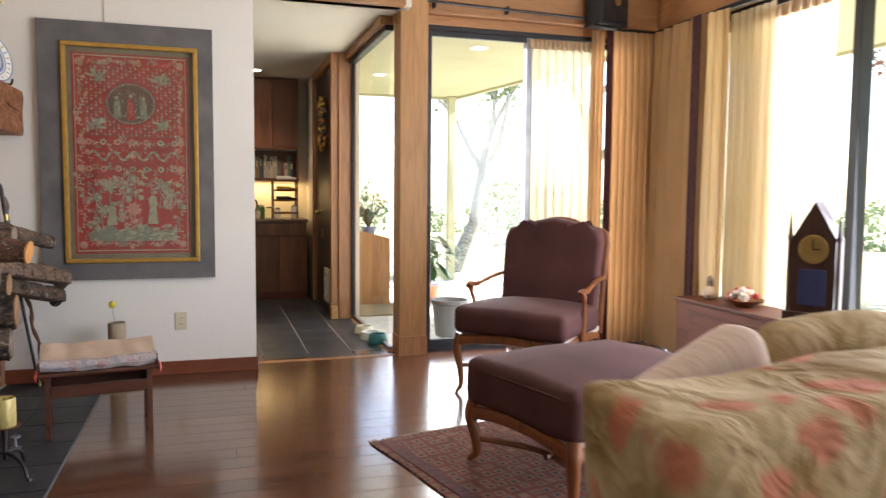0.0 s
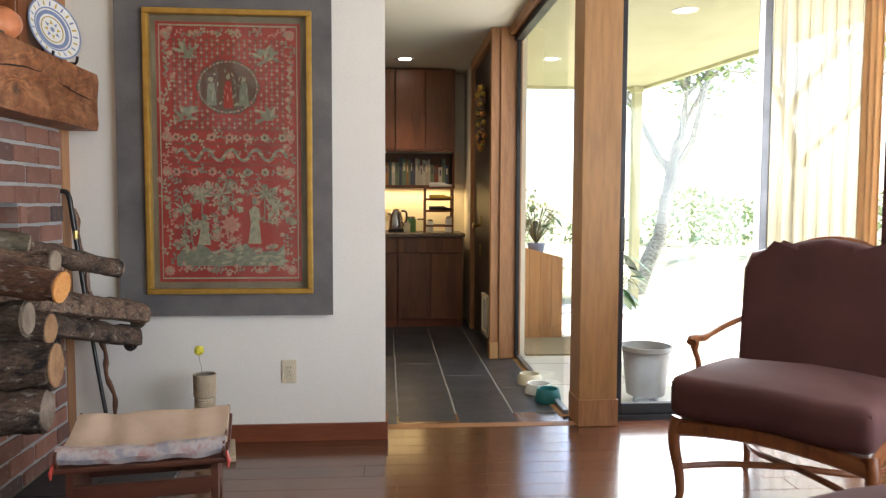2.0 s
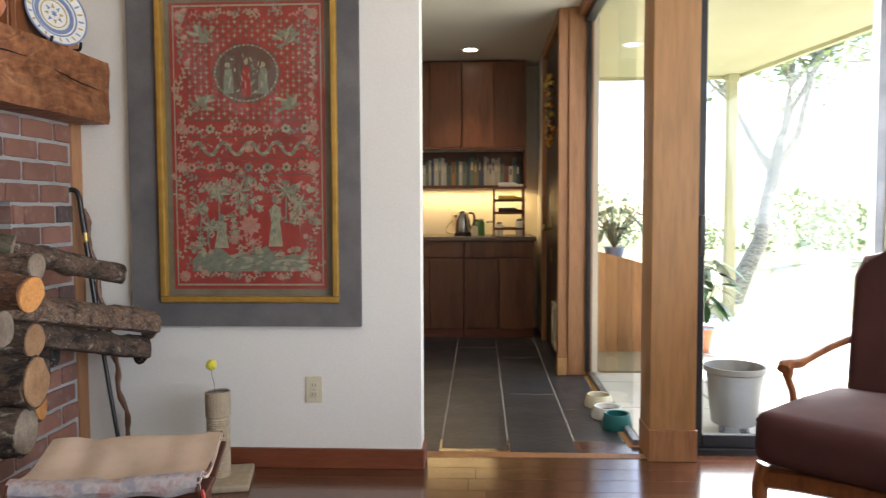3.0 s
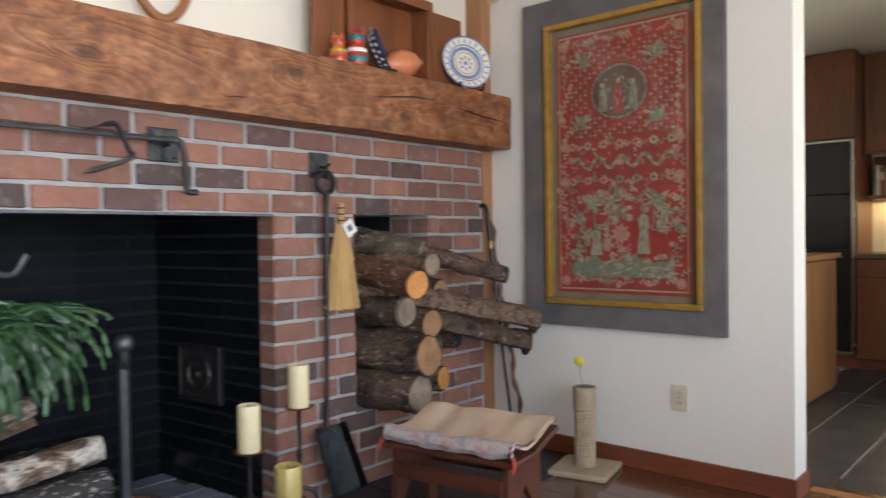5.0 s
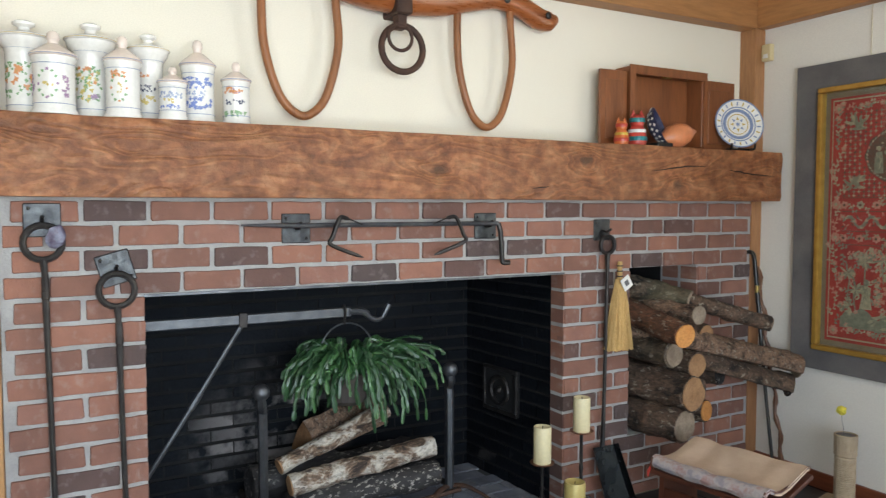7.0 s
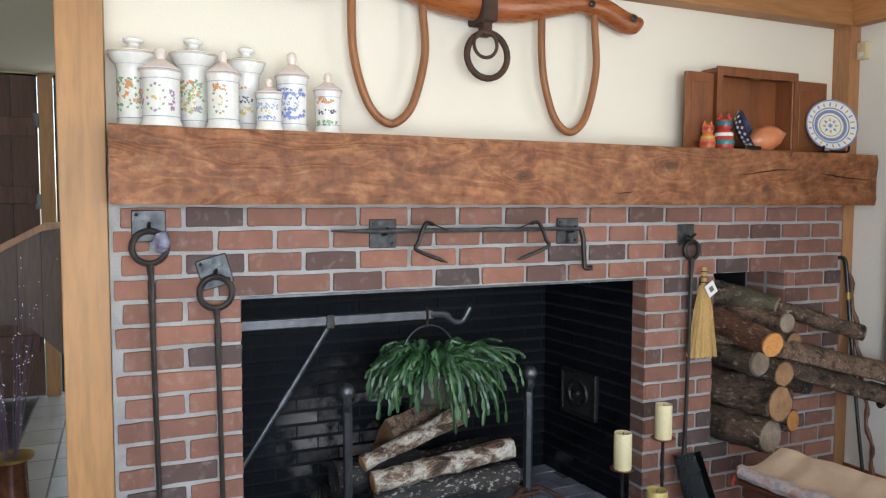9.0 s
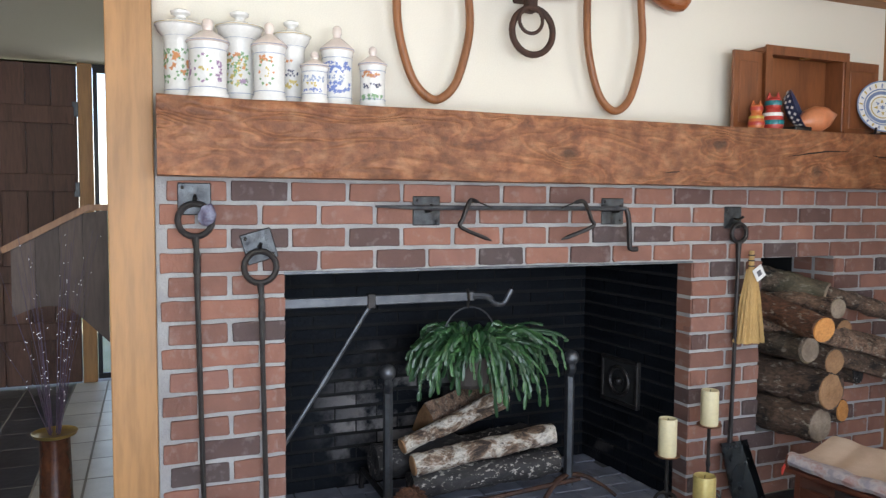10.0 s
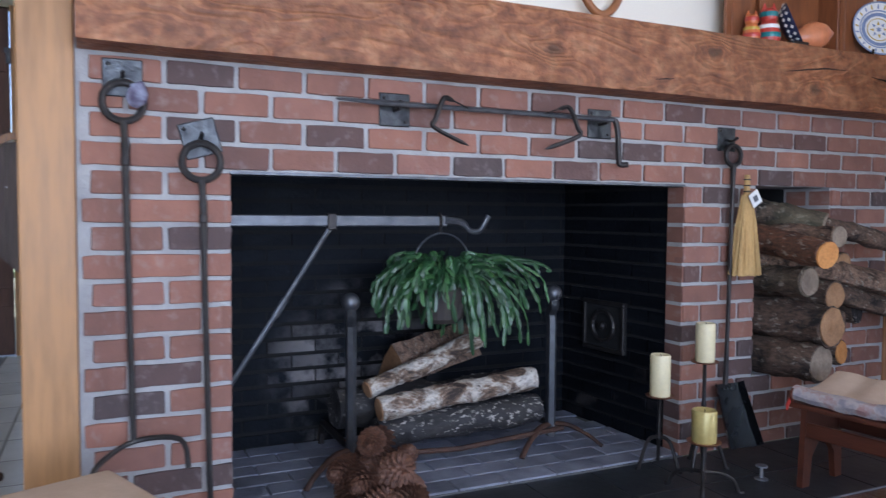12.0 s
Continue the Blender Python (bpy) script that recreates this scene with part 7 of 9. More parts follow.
def armchair():
    t = thing("armchair", (2.992, 4.224, 0), "carved fruitwood armchair with plum upholstery by the sliding door", "armchair", "", -48)
    t.scale = (0.96, 0.96, 1.08)
    part("seat_cushion", soft_block(-0.36, -0.37, 0.338, 0.36, 0.22, 0.475, 0.05, 0.035, 0.008, 1), "plum_cloth", t, "plump plum brown seat cushion", True)
    # shaped back cushion
    bm = bmesh.new()
    outline = [(-0.315, 0.46), (0.315, 0.46), (0.335, 0.83), (0.31, 0.893), (0.20, 0.908), (0.11, 0.940), (0.0, 0.955), (-0.11, 0.940), (-0.20, 0.908), (-0.31, 0.893), (-0.335, 0.83)]
    m = Matrix(((1, 0, 0, 0), (0, 0, 1, 0.20), (0, 1, 0, -0.015), (0, 0, 0, 1)))
    add_prism(bm, outline, 0.115, m)
    bmesh.ops.bevel(bm, geom=[e for e in bm.edges if abs(e.verts[0].co.y - e.verts[1].co.y) < 0.01], offset=0.035, segments=4, affect="EDGES", profile=0.6)
    bmesh.ops.triangulate(bm, faces=[f for f in bm.faces if len(f.verts) > 4])
    for v in bm.verts:
        v.co.y += (v.co.z - 0.46) * 0.22
        v.co += 0.005 * noise.noise_vector(v.co * 6)
    part("back_cushion", bm, "plum_cloth", t, "plum brown back cushion", True)
    top = smooth_curve([(-0.335, 0.40, 0.79), (-0.325, 0.41, 0.85), (-0.27, 0.42, 0.873), (-0.17, 0.425, 0.888), (-0.09, 0.43, 0.92), (0, 0.435, 0.93), (0.09, 0.43, 0.92), (0.17, 0.425, 0.888), (0.27, 0.42, 0.873), (0.325, 0.41, 0.85), (0.335, 0.40, 0.79)], 4)
    part("crest_rail", add_tube(bmesh.new(), top, 0.017, 8), "chair_wood", t, "curved crest rail", True)
    for s in (-1, 1):
        part("back_post", add_tube(bmesh.new(), [(s * 0.325, 0.31, 0.30), (s * 0.33, 0.34, 0.55), (s * 0.335, 0.40, 0.81)], 0.02, 8), "chair_wood", t, "", True)
        arm = part("arm_rest", add_tube(bmesh.new(), smooth_curve([(s * 0.335, 0.34, 0.615), (s * 0.345, 0.15, 0.60), (s * 0.362, -0.03, 0.572), (s * 0.368, -0.12, 0.577), (s * 0.364, -0.15, 0.565)], 5), [0.016] * 10 + [0.021] * 11, 9, flat=0.75), "chair_wood", t, "sloping open arm", True)
        part("arm_post", add_tube(bmesh.new(), smooth_curve([(s * 0.365, -0.11, 0.57), (s * 0.372, -0.10, 0.53), (s * 0.362, -0.08, 0.47), (s * 0.358, -0.08, 0.31)], 4), [0.018] * 4 + [0.012] * 5 + [0.018] * 4, 8), "chair_wood", t, "", True)
        part("leg", cabriole(s * 0.335, -0.31, 0.325, s, -1), "chair_wood", t, "cabriole front leg", True)
        part("leg", cabriole(s * 0.30, 0.30, 0.335, s * 0.6, 1, 0.02), "chair_wood", t, "back leg", True)
        part("side_rail", rail_curve((s * 0.34, -0.31, 0), (s * 0.31, 0.30, 0), 0.307, 0.02, 0.019), "chair_wood", t, "", True)
        part("stretcher", add_tube(bmesh.new(), smooth_curve([(s * 0.325, -0.30, 0.15), (s * 0.22, -0.12, 0.14), (0, 0.0, 0.15)], 5), 0.012, 8), "chair_wood", t, "curved cross stretcher", True)
        part("stretcher", add_tube(bmesh.new(), smooth_curve([(s * 0.295, 0.29, 0.15), (s * 0.2, 0.12, 0.14), (0, 0.0, 0.15)], 5), 0.012, 8), "chair_wood", t, "", True)
    part("front_rail", rail_curve((-0.34, -0.32, 0), (0.34, -0.32, 0), 0.307, 0.03, 0.020), "chair_wood", t, "scalloped front rail", True)
    part("back_rail", rail_curve((-0.31, 0.30, 0), (0.31, 0.30, 0), 0.307, 0.02, 0.018), "chair_wood", t, "", True)
    part("seat_deck", add_box(bmesh.new(), -0.33, -0.30, 0.313, 0.33, 0.30, 0.345, 0.01, 2), "white_gimp", t, "pale seat webbing")
    pipe = [(-0.345, -0.352, 0.455), (0.345, -0.352, 0.455)]
    part("piping", add_tube(bmesh.new(), pipe, 0.005, 6), "plum_cloth", t)


armchair()


def ottoman():
    t = thing("ottoman", (2.72, 2.965, 0.008), "large plum upholstered ottoman with a carved fruitwood frame", "ottoman", "", 14)
    part("cushion", soft_block(-0.43, -0.355, 0.255, 0.43, 0.355, 0.455, 0.06, 0.055, 0.008, 4, 4), "plum_cloth", t, "domed plum brown cushion", True)
    edge = [(-0.425, -0.35, 0.418), (0.425, -0.35, 0.418), (0.425, 0.35, 0.418), (-0.425, 0.35, 0.418)]
    pts = []
    for i in range(4):
        a, b = Vector(edge[i]), Vector(edge[(i + 1) % 4])
        pts += [a.lerp(b, f) for f in (0.06, 0.3, 0.5, 0.7, 0.94)]
    part("piping", add_tube(bmesh.new(), pts, 0.006, 6, True), "plum_cloth", t, "", True)
    part("deck", add_box(bmesh.new(), -0.40, -0.33, 0.245, 0.40, 0.33, 0.28, 0.01, 2), "white_gimp", t, "pale webbing")
    for sx in (-1, 1):
        for sy in (-1, 1):
            part("leg", cabriole(sx * 0.395, sy * 0.32, 0.27, sx, sy, 0.025), "chair_wood", t, "cabriole leg", True)
        part("side_rail", rail_curve((sx * 0.40, -0.32, 0), (sx * 0.40, 0.32, 0), 0.235, 0.035, 0.021), "chair_wood", t, "scalloped rail", True)
        part("stretcher", add_tube(bmesh.new(), smooth_curve([(sx * 0.38, -0.31, 0.10), (sx * 0.24, -0.1, 0.09), (sx * 0.24, 0.1, 0.09), (sx * 0.38, 0.31, 0.10)], 6), 0.013, 8), "chair_wood", t, "curved stretcher", True)
    for sy in (-1, 1):
        part("long_rail", rail_curve((-0.40, sy * 0.325, 0), (0.40, sy * 0.325, 0), 0.235, 0.035, 0.021), "chair_wood", t, "scalloped rail", True)
    part("cross_bar", add_tube(bmesh.new(), [(-0.26, 0, 0.09), (0.26, 0, 0.09)], 0.013, 8), "chair_wood", t)


ottoman()


def rug():
    t = thing("oriental_rug", (2.874, 3.093, 0.0), "worn red and blue patterned wool rug under the ottoman", "rug", "", 13)
    bm = bmesh.new()
    bmesh.ops.create_grid(bm, x_segments=30, y_segments=24, size=0.5, matrix=Matrix.Translation((0, 0, 0.007)) @ Matrix.Diagonal((1.74, 1.32, 1, 1)))
    for v in bm.verts:
        v.co += Vector((0.012 * noise.noise(v.co * 3), 0.012 * noise.noise(v.co * 3 + Vector((5, 0, 0))), 0.0015 * noise.noise(v.co * 7)))
    bmesh.ops.solidify(bm, geom=list(bm.faces), thickness=0.007)
    part("wool_field", bm, "rug", t)
    fb = bmesh.new()
    rnd = random.Random(12)
    for i in range(150):
        x = -0.87 + 1.74 * i / 149
        for s in (-1, 1):
            add_tube(fb, [(x, s * 0.655, 0.005), (x + rnd.uniform(-0.008, 0.008), s * (0.685 + rnd.uniform(-0.006, 0.008)), 0.003)], 0.0022, 4)
    tagged(part("fringe", fb, "canvas", t, "short cream fringe"), kind="stuff")
    for s in (-1, 1):
        part("border", add_box(bmesh.new(), s * 0.80 - 0.03, -0.64, 0.0075, s * 0.80 + 0.03, 0.64, 0.0095), "drape_band", t, "dark rug border")


rug()


def sofa():
    t = thing("sofa", (1.76, 0.82, 0), "cream sofa with a coral floral print", "sofa", "", 4)
    part("back", soft_block(-0.215, -0.072, 0.08, 0.39, 0.093, 0.973, 0.026, 0, 0.014, 7, 7), "floral", t, "floral sofa back", True)
    part("base", soft_block(-0.13, 0.09, 0.08, 0.36, 0.225, 0.82, 0.03, 0, 0.006, 8), "floral", t, "floral front border", True)
    part("cushion", soft_block(0.14, 0.17, 0.79, 0.385, 0.225, 0.99, 0.026, 0.014, 0.008, 17), "floral", t, "floral loose cushion", True)
    for x in (-0.17, 0.33):
        for y in (-0.03, 0.17):
            part("foot", add_lathe(bmesh.new(), [(0.018, 0), (0.026, 0.05), (0.022, 0.09)], 12, Matrix.Translation((x, y, 0))), "chair_wood", t)


sofa()
M["striped_linen"] = plain("pale_striped_linen", (0.70, 0.58, 0.50), (0.60, 0.42, 0.36), 30, 0.9, stretch=(6, 0.5, 0.5))
bm = soft_block(-0.10, -0.036, -0.079, 0.10, 0.036, 0.079, 0.032, 0, 0.008, 9)
pillow = tagged(part("throw_pillow", bm, "striped_linen", smooth=True), "pale pink striped pillow leaning behind the sofa back", "pillow")
pillow.matrix_world = pose(1.757, 0.985, 0.894, 0, -22, 6)
bm = soft_block(-0.157, -0.036, -0.057, 0.157, 0.036, 0.057, 0.028, 0, 0.008, 19)
pillow2 = tagged(part("throw_pillow", bm, "floral", smooth=True), "pale floral pillow leaning behind the sofa back", "pillow")
pillow2.matrix_world = pose(1.978, 0.955, 0.905, 8, -5, 0)

# ---- chest with clock ----
def chest():
    t = thing("low_chest", (4.21, 2.85, 0), "low red-brown wooden chest under the side window", "chest")
    L, D, H = 1.72, 0.32, 0.472
    part("body", add_box(bmesh.new(), 0.012, 0.012, 0.05, D, L - 0.012, H - 0.025, 0.004, 1), "chest_wood", t)
    part("top", add_box(bmesh.new(), 0.0, 0.0, H - 0.025, D, L, H, 0.006, 2), "chest_wood", t)
    part("plinth", add_box(bmesh.new(), 0.004, 0.004, 0.0, D, L - 0.004, 0.06, 0.004, 1), "chest_wood", t)
    for y in (0.42, 1.2):
        d = part("drawer_front", add_box(bmesh.new(), 0.002, y - 0.36, 0.09, 0.016, y + 0.36, 0.40, 0.004, 1), "chest_wood", t)
        part("pull_plate", add_prism(bmesh.new(), blob(0, 0, 0.05, 0.02, 2, 0.2), 0.004, Matrix(((0, 0, -1, 0.001), (1, 0, 0, y), (0, 1, 0, 0.345), (0, 0, 0, 1)))), "brass", d, "brass pull plate")


chest()


def steeple_clock():
    t = thing("steeple_clock", (4.37, 3.50, 0.473), "dark wooden steeple clock with a brass dial on the chest", "clock", "", -66)
    part("base", add_box(bmesh.new(), -0.15, -0.075, 0, 0.15, 0.075, 0.05, 0.006, 2), "clock_wood", t)
    bm = bmesh.new()
    out = [(-0.115, 0.05), (0.115, 0.05), (0.115, 0.46), (0.0, 0.66), (-0.115, 0.46)]
    add_prism(bm, out, 0.11, Matrix(((1, 0, 0, 0), (0, 0, 1, -0.055), (0, 1, 0, 0), (0, 0, 0, 1))))
    part("case", bm, "clock_wood", t, "pointed clock case")
    for s in (-1, 1):
        part("column", add_lathe(bmesh.new(), [(0.016, 0.05), (0.012, 0.07), (0.014, 0.25), (0.012, 0.44), (0.018, 0.46), (0.012, 0.48), (0.006, 0.56), (0.001, 0.62)], 12, Matrix.Translation((s * 0.13, -0.045, 0))), "clock_wood", t, "turned spire column", True)
    part("dial", add_lathe(bmesh.new(), [(0.080, 0), (0.080, 0.004), (0.072, 0.006), (0.01, 0.006)], 32, pose(0, -0.056, 0.40, 90, 0, 0)), "brass", t, "brass dial")
    part("hand", add_box(bmesh.new(), -0.003, -0.066, 0.40, 0.003, -0.064, 0.455), "glaze_black", t)
    part("hand", add_box(bmesh.new(), 0.0, -0.066, 0.397, 0.04, -0.064, 0.403), "glaze_black", t)
    part("door_glass", add_box(bmesh.new(), -0.075, -0.060, 0.09, 0.075, -0.056, 0.29, 0.003, 1), "glaze_navy", t, "dark painted glass tablet")


steeple_clock()


def decoy(at, turn):
    t = thing("wooden_duck", at, "small pale carved wooden duck on the chest", "figurine", "", turn)
    bm = bmesh.new()
    add_lathe(bm, [(0.005, -0.09), (0.03, -0.06), (0.045, 0.0), (0.035, 0.05), (0.01, 0.085)], 16, pose(0, 0, 0.045, -90, 0, 0))
    part("body", bm, "canvas", t, "", True)
    part("neck", add_tube(bmesh.new(), smooth_curve([(0, 0.06, 0.06), (0, 0.075, 0.10), (0, 0.06, 0.135), (0, 0.03, 0.135), (0, 0.0, 0.125)], 4), [0.022] * 8 + [0.018] * 6 + [0.012, 0.008, 0.005], 10), "cut_grey", t, "", True)


decoy((4.33, 4.36, 0.474), -40)


def fruit_dish():
    t = thing("fruit_dish", (4.36, 4.06, 0.474), "shallow dish with pink and white flowers on the chest", "dish")
    part("dish", add_lathe(bmesh.new(), [(0.05, 0), (0.06, 0.01), (0.12, 0.035), (0.125, 0.042), (0.11, 0.036), (0.05, 0.014)], 28), "copper", t, "", True)
    rnd = random.Random(7)
    for c in ("porcelain", "glaze_salmon", "porcelain_pink", "glaze_red"):
        bm = bmesh.new()
        for k in range(7):
            a, r = rnd.uniform(0, 6.28), rnd.uniform(0, 0.085)
            bmesh.ops.create_icosphere(bm, subdivisions=2, radius=rnd.uniform(0.018, 0.03), matrix=Matrix.Translation((r * math.cos(a), r * math.sin(a), 0.05 + rnd.uniform(0, 0.05))))
        jitter(bm, 0.012, 45)
        part("blossom", bm, c, t)


fruit_dish()

# ---- kitchen ----
M["cab_wood_z"] = wood("walnut_cabinet", (0.19, 0.068, 0.026), (0.095, 0.032, 0.012), "z", 0.35, 7, 0.12, 0.3)
M["counter"] = plain("brown_stone_counter", (0.17, 0.11, 0.07), (0.09, 0.06, 0.04), 40, 0.25)
M["chrome"] = plain("brushed_steel", (0.5, 0.48, 0.45), (0.4, 0.38, 0.36), 10, 0.25, 1.0)


def base_cabinet(x0, x1):
    t = thing("base_cabinet", ((x0 + x1) / 2, 8.36, 0), "walnut kitchen base cabinet with a drawer and two doors", "cabinet", "kitchen cabinets")
    w = (x1 - x0) / 2
    part("body", add_box(bmesh.new(), -w, 0.02, 0.075, w, 0.58, 0.835), "cab_wood_z", t)
    part("toe_kick", add_box(bmesh.new(), -w, 0.05, 0.0, w, 0.58, 0.075), "base_wood", t)
    part("drawer_front", add_box(bmesh.new(), -w + 0.004, 0.0, 0.695, w - 0.004, 0.02, 0.83, 0.003, 1), "cab_wood_z", t)
    for a, b in ((-w + 0.004, -0.002), (0.002, w - 0.004)):
        part("door", add_box(bmesh.new(), a, 0.0, 0.08, b, 0.02, 0.685, 0.003, 1), "cab_wood_z", t)


base_cabinet(1.57, 2.17)
base_cabinet(0.985, 1.565)
tagged(part("kitchen_worktop", add_box(bmesh.new(), 0.985, 8.335, 0.836, 2.185, 8.948, 0.872, 0.004, 1), "counter"), "polished brown stone worktop on the walnut cabinets", "worktop")


def upper_cabinet(x0, x1):
    t = thing("wall_cabinet", ((x0 + x1) / 2, 8.63, 1.66), "walnut kitchen wall cabinet with two doors", "cabinet", "kitchen cabinets")
    w = (x1 - x0) / 2
    part("body", add_box(bmesh.new(), -w, 0.02, 0, w, 0.315, 0.75), "cab_wood_z", t)
    for a, b in ((-w + 0.003, -0.002), (0.002, w - 0.003)):
        part("door", add_box(bmesh.new(), a, 0.0, -0.005, b, 0.02, 0.745, 0.003, 1), "cab_wood_z", t)
    part("light_rail", add_box(bmesh.new(), -w, 0.0, -0.025, w, 0.02, -0.006, 0.002, 1), "cab_wood_z", t)


upper_cabinet(1.55, 2.115)
upper_cabinet(0.985, 1.545)


def oven_tower():
    t = thing("oven_tower", (0.66, 8.36, 0), "tall walnut oven cabinet with a steel framed black oven", "oven")
    part("body", boxed((-0.32, 0.02, 0.075, 0.32, 0.58, 0.10), (-0.32, 0.02, 1.745, 0.32, 0.58, 2.41), (-0.32, 0.06, 0.10, 0.32, 0.58, 1.745)), "cab_wood_z", t)
    part("toe_kick", add_box(bmesh.new(), -0.32, 0.05, 0, 0.32, 0.58, 0.075), "base_wood", t)
    for z0, z1, nm in ((0.125, 0.90, "lower_door"), (0.905, 1.32, "control_panel"), (1.325, 1.715, "upper_door")):
        part(nm, add_box(bmesh.new(), -0.285, 0.012, z0, 0.285, 0.058, z1, 0.004, 1), "glaze_black", t, "black glass oven front")
    for b in ((-0.315, 0.10, -0.29, 1.74), (0.29, 0.10, 0.315, 1.74), (-0.29, 0.10, 0.29, 0.12), (-0.29, 1.72, 0.29, 1.74)):
        part("steel_edge", add_box(bmesh.new(), b[0], 0.008, b[1], b[2], 0.03, b[3], 0.002, 1), "chrome", t, "thin steel edge")
    part("door", add_box(bmesh.new(), -0.317, 0.0, 1.75, 0.317, 0.02, 2.405, 0.003, 1), "cab_wood_z", t)
    part("handle", add_tube(bmesh.new(), [(-0.24, -0.02, 0.845), (0.24, -0.02, 0.845)], 0.008, 8), "chrome", t)


oven_tower()


def island():
    t = thing("kitchen_island", (0.72, 6.85, 0), "oak sided kitchen island with a pale wooden top", "island")
    part("body", add_box(bmesh.new(), -0.30, -0.66, 0.0, 0.305, 0.68, 0.865), "island_wood", t)
    part("side_panel", add_box(bmesh.new(), 0.305, -0.66, 0.02, 0.325, 0.68, 0.86, 0.003, 1), "island_wood", t, "plain oak end panel")
    part("top", add_box(bmesh.new(), -0.33, -0.69, 0.866, 0.35, 0.71, 0.90, 0.005, 2), "island_wood", t, "wooden island top")


M["island_wood"] = wood("honey_oak_panel", (0.33, 0.16, 0.065), (0.23, 0.10, 0.04), "z", 0.45, 6, 0.1, 0.2)
island()
shelf = thing("book_shelf", (1.40, 8.70, 1.29), "walnut shelf under the wall cabinets", "shelf")
part("board", add_box(bmesh.new(), -0.41, -0.04, 0, 0.72, 0.245, 0.028, 0.003, 1), "cab_wood_z", shelf)
part("back_panel", add_box(bmesh.new(), -0.41, 0.235, 0.028, 0.70, 0.245, 0.345), "cab_wood_z", shelf)
part("side", add_box(bmesh.new(), 0.70, -0.02, 0.028, 0.715, 0.245, 0.345), "cab_wood_z", shelf)
rk = random.Random(31)
x = 1.03
book_mats = [plain("book_cloth", c, tuple(v * 0.85 for v in c), 20, 0.7) for c in ((0.5, 0.45, 0.36), (0.24, 0.08, 0.05), (0.10, 0.16, 0.14), (0.08, 0.10, 0.15), (0.55, 0.50, 0.42), (0.42, 0.20, 0.08), (0.18, 0.24, 0.16), (0.62, 0.58, 0.5))]
while x < 2.06:
    w, h, d = rk.uniform(0.014, 0.042), rk.uniform(0.17, 0.265), rk.uniform(0.13, 0.18)
    lean = rk.choice((0, 0, 0, 3))
    ob = thing("book", (x + w / 2, 8.735, 1.3185), "cloth bound cook book standing on the shelf", "book", "books on the kitchen shelf")
    mb = rk.choice(book_mats)
    part("cover", boxed((-w / 2, 0, 0, -w / 2 + 0.002, d, h), (w / 2 - 0.002, 0, 0, w / 2, d, h), (-w / 2, -0.002, 0, w / 2, 0.001, h)), mb, ob)
    part("pages", add_box(bmesh.new(), -w / 2 + 0.002, 0.001, 0.003, w / 2 - 0.002, d - 0.004, h - 0.004), "paper", ob)
    part("title_bar", add_box(bmesh.new(), -w * 0.22, -0.0035, h * 0.55, w * 0.22, -0.0018, h * 0.85), "wax" if rk.random() < 0.5 else "ink", ob)
    x += w + 0.0015


def kettle():
    t = thing("electric_kettle", (1.555, 8.62, 0.873), "brushed steel electric kettle on the counter", "kettle")
    part("base", add_lathe(bmesh.new(), [(0.075, 0), (0.075, 0.02), (0.07, 0.03)], 24), "glaze_black", t)
    part("body", add_lathe(bmesh.new(), [(0.068, 0.03), (0.072, 0.05), (0.062, 0.14), (0.05, 0.19), (0.03, 0.215), (0.01, 0.22)], 24), "chrome", t, "", True)
    part("handle", add_tube(bmesh.new(), smooth_curve([(0.05, 0, 0.20), (0.095, 0, 0.19), (0.10, 0, 0.12), (0.07, 0, 0.06)], 5), 0.010, 8), "glaze_black", t, "", True)
    part("spout", add_tube(bmesh.new(), [(-0.045, 0, 0.16), (-0.075, 0, 0.185)], [0.018, 0.010], 8), "chrome", t)
    part("cord", add_tube(bmesh.new(), smooth_curve([(-0.06, 0.03, 0.01), (-0.14, 0.1, 0.02), (-0.16, 0.25, 0.06), (-0.10, 0.315, 0.13)], 5), 0.003, 5), "glaze_black", t)


kettle()


def spice_rack():
    t = thing("counter_rack", (1.96, 8.66, 0.873), "dark tiered metal counter rack with bottles", "rack")
    for xx in (-0.13, 0.13):
        for yy in (-0.09, 0.09):
            part("upright", add_tube(bmesh.new(), [(xx, yy, 0), (xx, yy, 0.44)], 0.009, 6), "cab_wood_z", t)
    for z in (0.05, 0.19, 0.30, 0.41):
        part("tier", boxed((-0.14, -0.10, z, 0.14, -0.085, z + 0.02), (-0.14, 0.085, z, 0.14, 0.10, z + 0.02), (-0.14, -0.085, z, -0.125, 0.085, z + 0.01), (0.125, -0.085, z, 0.14, 0.085, z + 0.01), (-0.125, -0.03, z, 0.125, 0.03, z + 0.006)), "cab_wood_z", t)


spice_rack()
for i, (x, y, r, h, c) in enumerate([(1.70, 8.72, 0.05, 0.15, "glaze_green"), (1.80, 8.74, 0.045, 0.13, "glass"), (1.88, 8.62, 0.03, 0.12, "porcelain"), (2.06, 8.64, 0.035, 0.15, "porcelain"), (1.66, 8.60, 0.03, 0.10, "glaze_cream")]):
    b = thing("counter_jar", (x, y, 0.873), "small lidded kitchen jar on the counter", "jar", "jars on the counter")
    part("body", add_lathe(bmesh.new(), [(r, 0), (r, h * 0.75), (r * 0.8, h * 0.85)], 18), c, b, "", True)
    part("lid", add_lathe(bmesh.new(), [(r * 0.85, h * 0.85), (r * 0.85, h * 0.95), (r * 0.3, h)], 18), "chrome", b, "", True)
